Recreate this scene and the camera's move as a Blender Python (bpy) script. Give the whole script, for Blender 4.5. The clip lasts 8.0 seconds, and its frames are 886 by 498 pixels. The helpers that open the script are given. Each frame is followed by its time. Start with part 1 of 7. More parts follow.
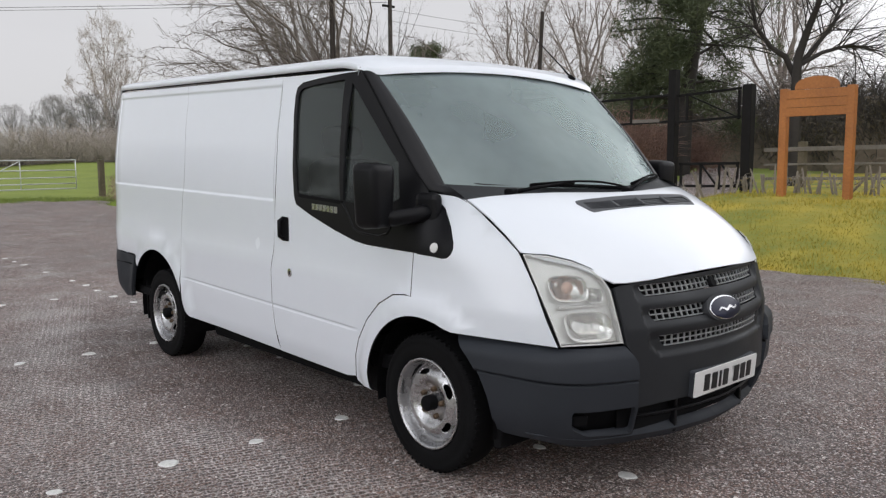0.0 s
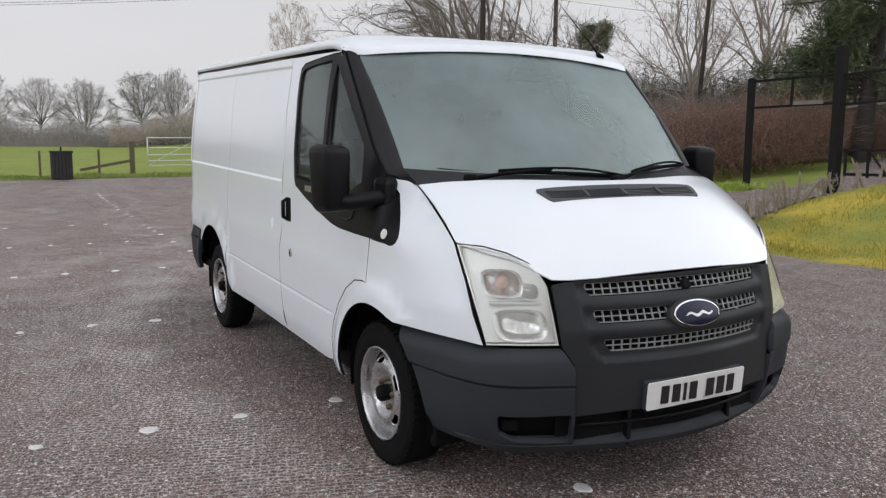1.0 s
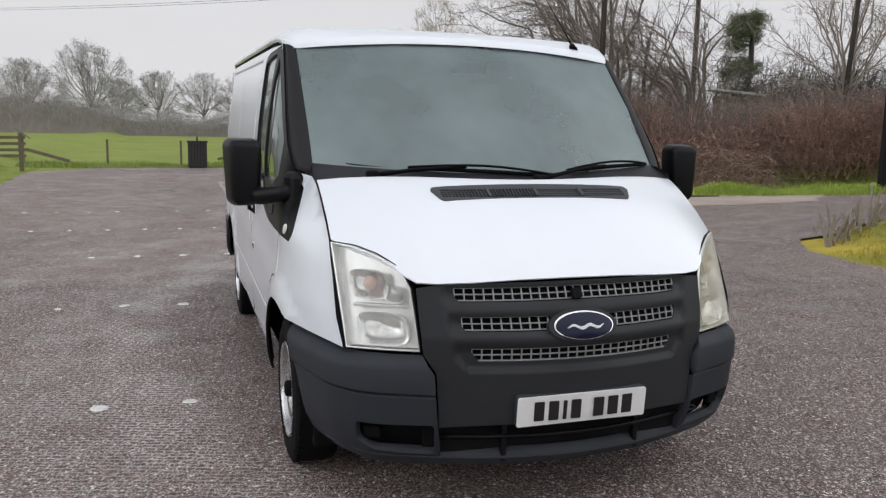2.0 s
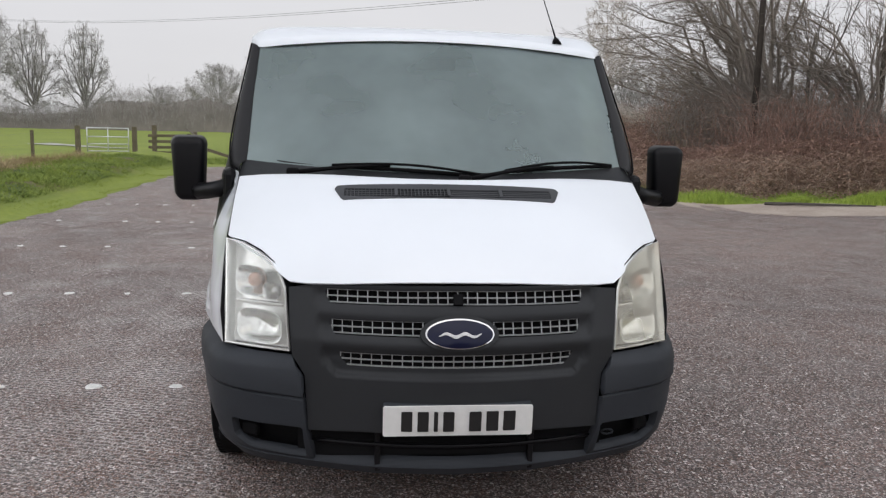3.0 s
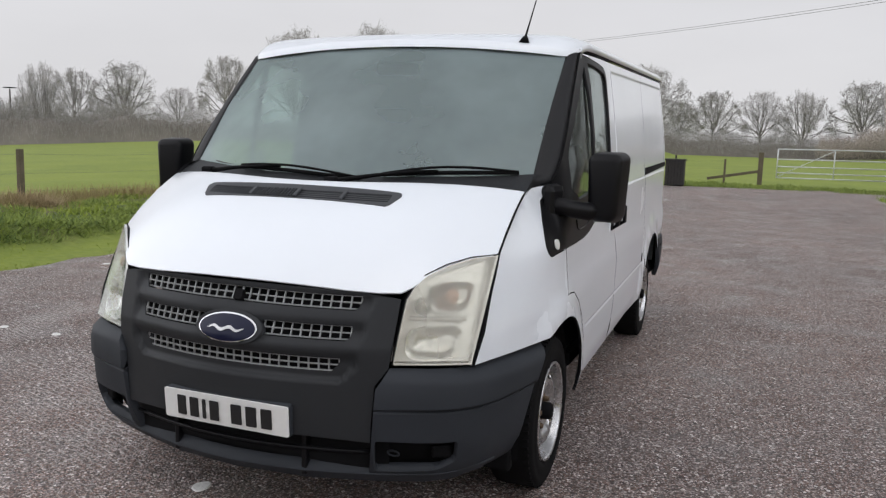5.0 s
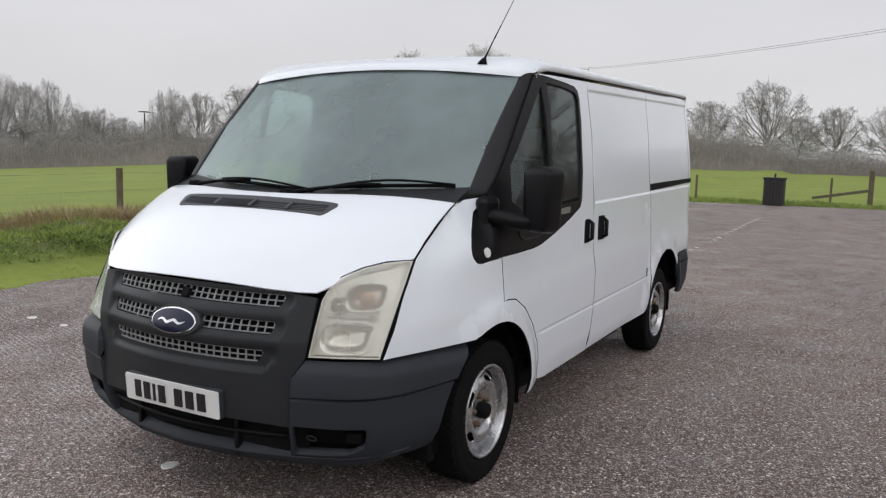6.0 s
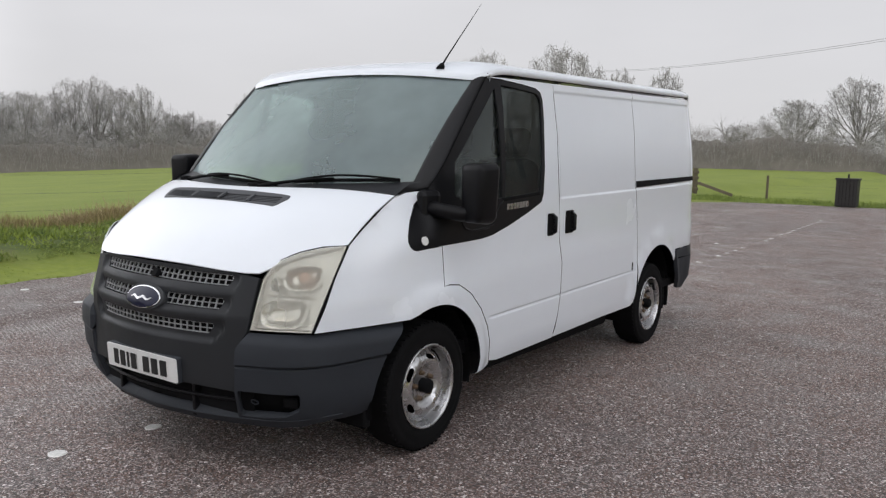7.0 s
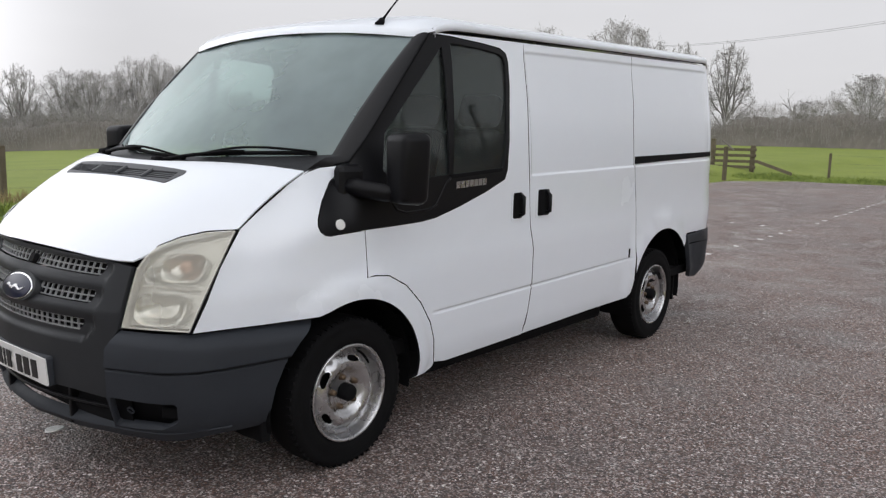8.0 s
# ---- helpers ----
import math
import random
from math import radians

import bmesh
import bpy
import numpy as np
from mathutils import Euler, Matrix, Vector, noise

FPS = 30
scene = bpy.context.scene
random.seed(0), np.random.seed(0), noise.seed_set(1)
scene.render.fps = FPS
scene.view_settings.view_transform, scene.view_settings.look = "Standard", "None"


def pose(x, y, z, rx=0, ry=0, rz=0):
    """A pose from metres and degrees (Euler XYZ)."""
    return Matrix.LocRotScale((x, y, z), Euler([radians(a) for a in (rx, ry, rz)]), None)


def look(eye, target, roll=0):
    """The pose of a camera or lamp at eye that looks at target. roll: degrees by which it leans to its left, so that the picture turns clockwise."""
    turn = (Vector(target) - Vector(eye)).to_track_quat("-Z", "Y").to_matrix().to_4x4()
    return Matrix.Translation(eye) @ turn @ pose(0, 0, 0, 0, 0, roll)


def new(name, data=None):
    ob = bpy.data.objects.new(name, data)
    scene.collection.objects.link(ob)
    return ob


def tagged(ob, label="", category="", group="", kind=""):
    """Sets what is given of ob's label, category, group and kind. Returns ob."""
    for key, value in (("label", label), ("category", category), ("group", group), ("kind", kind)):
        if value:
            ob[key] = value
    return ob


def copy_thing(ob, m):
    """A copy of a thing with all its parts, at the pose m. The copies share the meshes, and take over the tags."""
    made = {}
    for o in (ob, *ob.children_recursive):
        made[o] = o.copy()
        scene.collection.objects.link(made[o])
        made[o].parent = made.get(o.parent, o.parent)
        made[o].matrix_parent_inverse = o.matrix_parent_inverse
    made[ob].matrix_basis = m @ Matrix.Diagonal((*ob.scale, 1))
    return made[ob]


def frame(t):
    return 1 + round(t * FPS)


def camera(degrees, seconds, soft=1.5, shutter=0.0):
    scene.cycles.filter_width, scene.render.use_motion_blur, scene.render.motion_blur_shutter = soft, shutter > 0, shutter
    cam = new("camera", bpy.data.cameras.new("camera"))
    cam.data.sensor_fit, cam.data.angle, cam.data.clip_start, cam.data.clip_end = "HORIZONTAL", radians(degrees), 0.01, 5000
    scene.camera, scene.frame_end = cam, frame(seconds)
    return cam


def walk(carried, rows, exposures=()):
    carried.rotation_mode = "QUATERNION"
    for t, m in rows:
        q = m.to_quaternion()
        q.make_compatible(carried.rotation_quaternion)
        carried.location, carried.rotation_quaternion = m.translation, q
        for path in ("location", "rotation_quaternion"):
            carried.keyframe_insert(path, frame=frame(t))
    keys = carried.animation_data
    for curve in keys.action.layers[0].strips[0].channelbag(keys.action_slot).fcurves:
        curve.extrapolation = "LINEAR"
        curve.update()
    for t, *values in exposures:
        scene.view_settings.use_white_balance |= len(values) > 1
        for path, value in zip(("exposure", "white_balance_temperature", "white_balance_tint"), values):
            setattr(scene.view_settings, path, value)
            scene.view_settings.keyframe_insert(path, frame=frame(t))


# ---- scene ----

cam = camera(58.2, 8.0, soft=1.3)
PATH = [
    (0, (2.676, -3.233, 1.417), (1.195, -1.908, 1.193), -0.3),
    (0.5, (2.859, -2.832, 1.407), (1.259, -1.659, 1.151), -0.1),
    (1, (3.115, -2.377, 1.428), (1.386, -1.408, 1.157), 0.4),
    (1.5, (3.342, -1.896, 1.432), (1.526, -1.107, 1.155), 1.3),
    (1.7, (3.378, -1.697, 1.439), (1.539, -0.964, 1.155), 1.2),
    (3, (3.553, -0.367, 1.452), (1.587, -0.145, 1.157), 1.4),
    (3.5, (3.557, 0.183, 1.44), (1.58, 0.181, 1.134), 1.6),
    (4, (3.448, 0.689, 1.432), (1.486, 0.452, 1.126), 1.3),
    (4.2, (3.416, 0.941, 1.435), (1.473, 0.574, 1.131), 1.2),
    (5.3, (3.132, 1.9, 1.44), (1.313, 1.11, 1.181), 1.8),
    (5.5, (3.108, 2.075, 1.445), (1.313, 1.229, 1.195), 1.7),
    (6, (3.132, 2.423, 1.44), (1.393, 1.464, 1.207), 1.5),
    (6.5, (3.104, 2.828, 1.444), (1.422, 1.77, 1.218), 1.4),
    (7, (3.087, 3.145, 1.437), (1.455, 2.013, 1.202), 1.4),
    (7.5, (2.79, 3.333, 1.436), (1.205, 2.139, 1.183), 1.3),
    (8, (2.284, 3.267, 1.413), (0.746, 2.023, 1.12), 1.4),
]
walk(cam, [(t, look(eye, target, roll)) for t, eye, target, roll in PATH], exposures=[(0.0, 0.24), (1.5, 0.29), (3.5, 0.33), (5.5, 0.27), (7.0, 0.25), (8.0, 0.31)])

# ---------------------------------------------------------------- sky and light
world = bpy.data.worlds.new("overcast_sky")
scene.world = world
world.use_nodes = True
wn, wl = world.node_tree.nodes, world.node_tree.links
wn.clear()
w_out = wn.new("ShaderNodeOutputWorld")
w_bg = wn.new("ShaderNodeBackground")
w_sky = wn.new("ShaderNodeTexSky")
w_sky.sky_type = "NISHITA"
w_sky.sun_disc = False
w_sky.sun_elevation = radians(60)
w_sky.sun_rotation = radians(90)
w_sky.dust_density = 4.0
w_co = wn.new("ShaderNodeTexCoord")
w_sep = wn.new("ShaderNodeSeparateXYZ")
w_ramp = wn.new("ShaderNodeValToRGB")
w_ramp.color_ramp.elements[0].position = 0.0
w_ramp.color_ramp.elements[0].color = (0.592, 0.588, 0.604, 1)
w_ramp.color_ramp.elements[1].position = 1.0
w_ramp.color_ramp.elements[1].color = (0.17, 0.173, 0.180, 1)
w_mid = w_ramp.color_ramp.elements.new(0.25)
w_mid.color = (0.622, 0.618, 0.640, 1)
w_high = w_ramp.color_ramp.elements.new(0.48)
w_high.color = (0.45, 0.455, 0.470, 1)
w_map = wn.new("ShaderNodeMapping")
w_map.inputs["Scale"].default_value = (1.2, 1.2, 4.0)
w_noise = wn.new("ShaderNodeTexNoise")
w_noise.inputs["Scale"].default_value = 2.2
w_noise.inputs["Detail"].default_value = 5
w_nr = wn.new("ShaderNodeMapRange")
w_nr.inputs["To Min"].default_value = 0.90
w_nr.inputs["To Max"].default_value = 1.09
w_mul = wn.new("ShaderNodeMixRGB")
w_mul.blend_type = "MULTIPLY"
w_mul.inputs["Fac"].default_value = 1.0
w_mix = wn.new("ShaderNodeMixRGB")
w_mix.inputs["Fac"].default_value = 0.95
wl.new(w_co.outputs["Generated"], w_sep.inputs[0])
wl.new(w_sep.outputs["Z"], w_ramp.inputs[0])
wl.new(w_co.outputs["Generated"], w_map.inputs[0])
wl.new(w_map.outputs[0], w_noise.inputs["Vector"])
wl.new(w_noise.outputs["Fac"], w_nr.inputs["Value"])
wl.new(w_ramp.outputs[0], w_mul.inputs[1])
wl.new(w_nr.outputs[0], w_mul.inputs[2])
w_skys = wn.new("ShaderNodeVectorMath")
w_skys.operation = "SCALE"
w_skys.inputs["Scale"].default_value = 0.1
wl.new(w_sky.outputs[0], w_skys.inputs[0])
wl.new(w_skys.outputs[0], w_mix.inputs[1])
wl.new(w_mul.outputs[0], w_mix.inputs[2])
# sky out of view raised up to 3.65 times, added to light the van's sides
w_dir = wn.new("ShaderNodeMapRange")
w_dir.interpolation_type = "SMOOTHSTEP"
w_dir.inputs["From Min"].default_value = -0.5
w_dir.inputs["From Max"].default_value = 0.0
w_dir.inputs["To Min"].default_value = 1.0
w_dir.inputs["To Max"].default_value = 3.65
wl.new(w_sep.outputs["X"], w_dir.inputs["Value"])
# and lowered straight ahead of the nose, to keep the bonnet from burning out
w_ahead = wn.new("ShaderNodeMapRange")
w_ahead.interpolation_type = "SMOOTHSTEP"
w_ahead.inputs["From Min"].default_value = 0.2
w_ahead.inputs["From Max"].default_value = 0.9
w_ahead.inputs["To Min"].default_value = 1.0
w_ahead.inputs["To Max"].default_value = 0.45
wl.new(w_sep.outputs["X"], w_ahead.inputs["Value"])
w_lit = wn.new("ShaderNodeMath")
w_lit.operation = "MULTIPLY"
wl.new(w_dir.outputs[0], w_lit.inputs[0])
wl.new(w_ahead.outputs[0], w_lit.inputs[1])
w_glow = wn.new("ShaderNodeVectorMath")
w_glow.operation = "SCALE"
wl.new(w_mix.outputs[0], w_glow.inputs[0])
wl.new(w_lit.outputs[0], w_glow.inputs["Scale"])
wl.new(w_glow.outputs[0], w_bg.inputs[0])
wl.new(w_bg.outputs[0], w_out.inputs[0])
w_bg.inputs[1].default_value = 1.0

sun = new("sun", bpy.data.lights.new("sun", "SUN"))
sun.data.energy = 0.10
sun.data.angle = radians(40)
sun.data.color = (1.0, 0.985, 0.965)
sun.matrix_world = look((6, 3, 12), (0, 0, 0))


# ---------------------------------------------------------------- materials
def mat(name, col, rough=0.5, metal=0.0, var=0.15, scale=6.0, fine=60.0, bump=0.0, col2=None, spec=0.5, coat=0.0, coords="Object", rvar=0.0, detail=5, each=0.0):
    """Principled material whose colour varies at two scales, with a fine relief."""
    m = bpy.data.materials.new(name)
    m.use_nodes = True
    n, l = m.node_tree.nodes, m.node_tree.links
    b = n["Principled BSDF"]
    b.inputs["Roughness"].default_value = rough
    b.inputs["Metallic"].default_value = metal
    b.inputs["Specular IOR Level"].default_value = spec
    b.inputs["Coat Weight"].default_value = coat
    b.inputs["Coat Roughness"].default_value = 0.06
    co = n.new("ShaderNodeTexCoord")
    n1 = n.new("ShaderNodeTexNoise")
    n1.inputs["Scale"].default_value = scale
    n1.inputs["Detail"].default_value = detail
    n2 = n.new("ShaderNodeTexNoise")
    n2.inputs["Scale"].default_value = fine
    n2.inputs["Detail"].default_value = 3
    l.new(co.outputs[coords], n1.inputs["Vector"])
    l.new(co.outputs[coords], n2.inputs["Vector"])
    add = n.new("ShaderNodeMath")
    add.operation = "ADD"
    l.new(n1.outputs["Fac"], add.inputs[0])
    l.new(n2.outputs["Fac"], add.inputs[1])
    mr = n.new("ShaderNodeMapRange")
    mr.inputs["From Min"].default_value = 0.65
    mr.inputs["From Max"].default_value = 1.35
    if each:
        geo = n.new("ShaderNodeNewGeometry")
        own = n.new("ShaderNodeMath")
        own.operation = "MULTIPLY_ADD"
        own.inputs[1].default_value = each
        l.new(geo.outputs["Random Per Island"], own.inputs[0])
        l.new(add.outputs[0], own.inputs[2])
        mr.inputs["From Min"].default_value = 0.65 + each * 0.2
        mr.inputs["From Max"].default_value = 1.35 + each * 0.8
        l.new(own.outputs[0], mr.inputs["Value"])
    else:
        l.new(add.outputs[0], mr.inputs["Value"])
    mix = n.new("ShaderNodeMixRGB")
    c2 = col2 or tuple(c * (1 - var) for c in col)
    mix.inputs[1].default_value = (*[c * (1 + (0 if col2 else var * 0.4)) for c in col], 1)
    mix.inputs[2].default_value = (*c2, 1)
    l.new(mr.outputs[0], mix.inputs[0])
    l.new(mix.outputs[0], b.inputs["Base Color"])
    if rvar:
        r2 = n.new("ShaderNodeMapRange")
        r2.inputs["To Min"].default_value = max(0.02, rough - rvar)
        r2.inputs["To Max"].default_value = min(1, rough + rvar)
        r2.inputs["From Min"].default_value = 0.3
        r2.inputs["From Max"].default_value = 0.7
        l.new(n1.outputs["Fac"], r2.inputs["Value"])
        l.new(r2.outputs[0], b.inputs["Roughness"])
    if bump:
        bp = n.new("ShaderNodeBump")
        bp.inputs["Strength"].default_value = 0.6
        bp.inputs["Distance"].default_value = bump
        l.new(n2.outputs["Fac"], bp.inputs["Height"])
        l.new(bp.outputs[0], b.inputs["Normal"])
    return m


def glass_mat(name, tint, rough=0.0, film=0.0, film_col=(0.75, 0.8, 0.79), ior=1.58, fvar=0.05):
    """Thin glass: tinted see-through, mirror gloss, and a film of mist, haze or painted sky reflection where film is
    given.
    """
    m = bpy.data.materials.new(name)
    m.use_nodes = True
    n, l = m.node_tree.nodes, m.node_tree.links
    n.clear()
    out = n.new("ShaderNodeOutputMaterial")
    tr = n.new("ShaderNodeBsdfTransparent")
    tr.inputs[0].default_value = (*tint, 1)
    gl = n.new("ShaderNodeBsdfGlossy")
    gl.inputs["Roughness"].default_value = rough
    gl.inputs["Color"].default_value = (0.93, 1.0, 0.98, 1)
    lw = n.new("ShaderNodeLayerWeight")
    lw.inputs["Blend"].default_value = 0.5
    pw = n.new("ShaderNodeMath")
    pw.operation = "POWER"
    pw.inputs[1].default_value = 5.0
    l.new(lw.outputs["Facing"], pw.inputs[0])
    fr = n.new("ShaderNodeMath")
    fr.operation = "MULTIPLY_ADD"
    low = ((ior - 1) / (ior + 1)) ** 2
    fr.inputs[1].default_value = 1 - low
    fr.inputs[2].default_value = low
    l.new(pw.outputs[0], fr.inputs[0])
    mx = n.new("ShaderNodeMixShader")
    l.new(fr.outputs[0], mx.inputs[0])
    l.new(tr.outputs[0], mx.inputs[1])
    l.new(gl.outputs[0], mx.inputs[2])
    last = mx.outputs[0]
    if film:
        df = n.new("ShaderNodeBsdfDiffuse")
        df.inputs[0].default_value = (*film_col, 1)
        co = n.new("ShaderNodeTexCoord")
        ns = n.new("ShaderNodeTexNoise")
        ns.inputs["Scale"].default_value = 1.6
        ns.inputs["Detail"].default_value = 4
        mr = n.new("ShaderNodeMapRange")
        mr.inputs["From Min"].default_value = 0.3
        mr.inputs["From Max"].default_value = 0.7
        mr.inputs["To Min"].default_value = film * 0.95
        mr.inputs["To Max"].default_value = film * (1 + fvar)
        l.new(co.outputs["Object"], ns.inputs["Vector"])
        l.new(ns.outputs["Fac"], mr.inputs["Value"])
        m2 = n.new("ShaderNodeMixShader")
        l.new(mr.outputs[0], m2.inputs[0])
        l.new(last, m2.inputs[1])
        l.new(df.outputs[0], m2.inputs[2])
        last = m2.outputs[0]
    l.new(last, out.inputs[0])
    return m


M_WHITE = mat("white_van_paint", (0.825, 0.865, 0.925), 0.26, var=0.012, scale=1.1, fine=9, coat=0.7, rvar=0.02)
M_PLASTIC = mat("dark_grey_plastic", (0.0300, 0.0338, 0.0412), 0.58, spec=0.22, var=0.2, scale=3, fine=400, bump=0.0004, rvar=0.08)
M_GRILLE = mat("grille_plastic", (0.0245, 0.0262, 0.0295), 0.55, spec=0.25, var=0.2, scale=3, fine=400, bump=0.0004, rvar=0.08)
M_TRIM = mat("satin_black_trim", (0.0055, 0.0055, 0.007), 0.42, spec=0.2, var=0.2, scale=4, fine=300, bump=0.0002)
M_PILLAR = mat("satin_pillar_trim", (0.013, 0.013, 0.015), 0.5, spec=0.25, var=0.2, scale=4, fine=300, bump=0.0002)
M_BLACK = mat("matt_black", (0.005, 0.005, 0.006), 0.8, spec=0.15, var=0.3, scale=5)
M_RUBBER = mat("tyre_rubber", (0.0065, 0.0065, 0.0072), 0.8, spec=0.12, var=0.35, scale=9, fine=120, bump=0.0006)
M_STEEL = mat("silver_painted_steel", (0.54, 0.54, 0.55), 0.27, 0.9, var=0.18, scale=12, fine=70, rvar=0.1)
M_RUST = mat("rusty_steel", (0.14, 0.095, 0.06), 0.55, 0.5, var=0.5, scale=60)
M_CHROME = mat("chrome", (0.70, 0.71, 0.73), 0.16, 1.0, var=0.05)
M_BOWL = mat("lamp_bowl_silver", (0.72, 0.715, 0.70), 0.2, 0.95, var=0.3, scale=25)
M_LENS = glass_mat("clear_lens", (0.98, 0.98, 0.97), 0.03, 0.20, (0.90, 0.90, 0.89), 1.32)
# windscreen film: condensation, with the sky's reflection put in as pale teal colour
M_GLASS = glass_mat("mist_and_sky_sheen_windscreen", (0.52, 0.66, 0.615), 0.0, 0.24, (0.455, 0.56, 0.572), 1.7, 0.75)
M_SIDEGLASS = glass_mat("tinted_side_glass", (0.52, 0.57, 0.56), 0.0, 0.02)
M_CLEAR = glass_mat("clear_inner_face", (0.98, 0.99, 0.985), 0.0, 0.0, ior=1.0)
M_MIRROR = mat("mirror_glass", (0.8, 0.8, 0.82), 0.02, 1.0, var=0.01)
M_REFLECTOR = mat("headlight_reflector", (0.76, 0.755, 0.74), 0.24, 0.6, var=0.08, scale=9)
M_AMBER = mat("amber_bulb", (0.60, 0.36, 0.27), 0.25, 0.1, var=0.15, scale=20)
M_BADGE = mat("badge_blue", (0.003, 0.005, 0.028), 0.3, var=0.15, spec=0.3)
M_PLATE = mat("white_plate", (0.78, 0.78, 0.77), 0.35, var=0.05, scale=4)
M_INK = mat("black_ink", (0.012, 0.012, 0.013), 0.5, var=0.1)
M_SEAT = mat("seat_cloth", (0.05, 0.052, 0.058), 0.9, var=0.25, scale=9, fine=300, bump=0.0005)
M_INNER = mat("grey_cabin_lining", (0.16, 0.165, 0.17), 0.8, var=0.15, scale=3)
M_BULK = mat("bulkhead_panel", (0.30, 0.31, 0.31), 0.7, var=0.1, scale=2)


# ---------------------------------------------------------------- mesh helpers
from mathutils.geometry import delaunay_2d_cdt


def part(name, bm, material, parent=None, label="", smooth=False):
    me = bpy.data.meshes.new(name)
    bm.to_mesh(me)
    bm.free()
    me.materials.append(material)
    if smooth:
        me.polygons.foreach_set("use_smooth", [True] * len(me.polygons))
    ob = new(name, me)
    if parent:
        ob.parent = parent
    return tagged(ob, label=label)


def mesh_part(name, verts, faces, material, parent=None, label="", smooth=False, normals=None):
    me = bpy.data.meshes.new(name)
    me.from_pydata([tuple(v) for v in verts], [], faces)
    me.materials.append(material)
    if smooth or normals is not None:
        me.polygons.foreach_set("use_smooth", [True] * len(me.polygons))
    if normals is not None:
        me.normals_split_custom_set_from_vertices([tuple(n) for n in normals])
    ob = new(name, me)
    if parent:
        ob.parent = parent
    return tagged(ob, label=label)


def thing(name, label, category, at=(0, 0, 0), group="", kind=""):
    ob = new(name)
    ob.location = at
    return tagged(ob, label, category, group, kind)


def add_box(bm, lo, hi, bevel=0.0, m=None, seg=2):
    """A bevelled box added to bm."""
    c = [(lo[i] + hi[i]) / 2 for i in range(3)]
    d = [abs(hi[i] - lo[i]) for i in range(3)]
    r = bmesh.ops.create_cube(bm, size=1.0, matrix=(m or Matrix()) @ Matrix.Translation(c) @ Matrix.Diagonal((*d, 1)))
    if bevel:
        edges = list({e for v in r["verts"] for e in v.link_edges})
        bmesh.ops.bevel(bm, geom=edges, offset=bevel, segments=seg, affect="EDGES", profile=0.5)
    return bm


def box(lo, hi, bevel=0.0, m=None, seg=2):
    return add_box(bmesh.new(), lo, hi, bevel, m, seg)


def tube_data(points, radii, sides=6, close=True):
    """Verts and faces of a tapered tube along points."""
    verts, faces = [], []
    pts = [Vector(p) for p in points]
    for i, p in enumerate(pts):
        d = (pts[min(i + 1, len(pts) - 1)] - pts[max(i - 1, 0)]).normalized()
        a = d.orthogonal().normalized() if i == 0 else (a - d * a.dot(d)).normalized()
        b = d.cross(a)
        for k in range(sides):
            t = 2 * math.pi * k / sides
            verts.append(p + (a * math.cos(t) + b * math.sin(t)) * radii[i])
    for i in range(len(pts) - 1):
        for k in range(sides):
            k2 = (k + 1) % sides
            faces.append((i * sides + k, i * sides + k2, (i + 1) * sides + k2, (i + 1) * sides + k))
    if close:
        faces.append(tuple(reversed(range(sides))))
        faces.append(tuple(range((len(pts) - 1) * sides, len(pts) * sides)))
    return verts, faces


def tube(name, points, radii, material, parent=None, label="", sides=8):
    if not hasattr(radii, "__len__"):
        radii = [radii] * len(points)
    v, f = tube_data(points, radii, sides)
    return mesh_part(name, v, f, material, parent, label, smooth=True)


def lathe(name, profile, centre, side, material, parent, label="", n=48):
    """A ring turned round a sideways axis; profile rows are (radius, outward offset)."""
    verts, faces = [], []
    for k in range(n):
        a = 2 * math.pi * k / n
        for r, o in profile:
            verts.append((centre[0] + r * math.cos(a), centre[1] + side * o, centre[2] + r * math.sin(a)))
    p = len(profile)
    for k in range(n):
        k2 = (k + 1) % n
        for i in range(p - 1):
            f = (k * p + i, k * p + i + 1, k2 * p + i + 1, k2 * p + i)
            faces.append(f if side > 0 else f[::-1])
    return mesh_part(name, verts, faces, material, parent, label, smooth=True)


def refine(poly, step=0.03, rounds=2):
    """A closed outline with more points and softened corners."""
    out = []
    n = len(poly)
    for i in range(n):
        a, b = Vector(poly[i]), Vector(poly[(i + 1) % n])
        k = max(1, int((b - a).length / step))
        out += [a.lerp(b, j / k) for j in range(k)]
    for _ in range(rounds):
        q = []
        for i in range(len(out)):
            a, b = out[i], out[(i + 1) % len(out)]
            q += [a.lerp(b, 0.25), a.lerp(b, 0.75)]
        out = q
        thin = [out[0]]
        for p in out[1:]:
            if (p - thin[-1]).length > step * 0.3:
                thin.append(p)
        out = thin
    return out


def inset(poly, d):
    """The outline moved inwards by d."""
    n = len(poly)
    area = sum(poly[i][0] * poly[(i + 1) % n][1] - poly[(i + 1) % n][0] * poly[i][1] for i in range(n))
    sgn = 1 if area > 0 else -1
    out = []
    for i in range(n):
        a, b, c = Vector(poly[i - 1]), Vector(poly[i]), Vector(poly[(i + 1) % n])
        t = (c - a).normalized()
        out.append(b + Vector((-t.y, t.x)) * d * sgn)
    return out


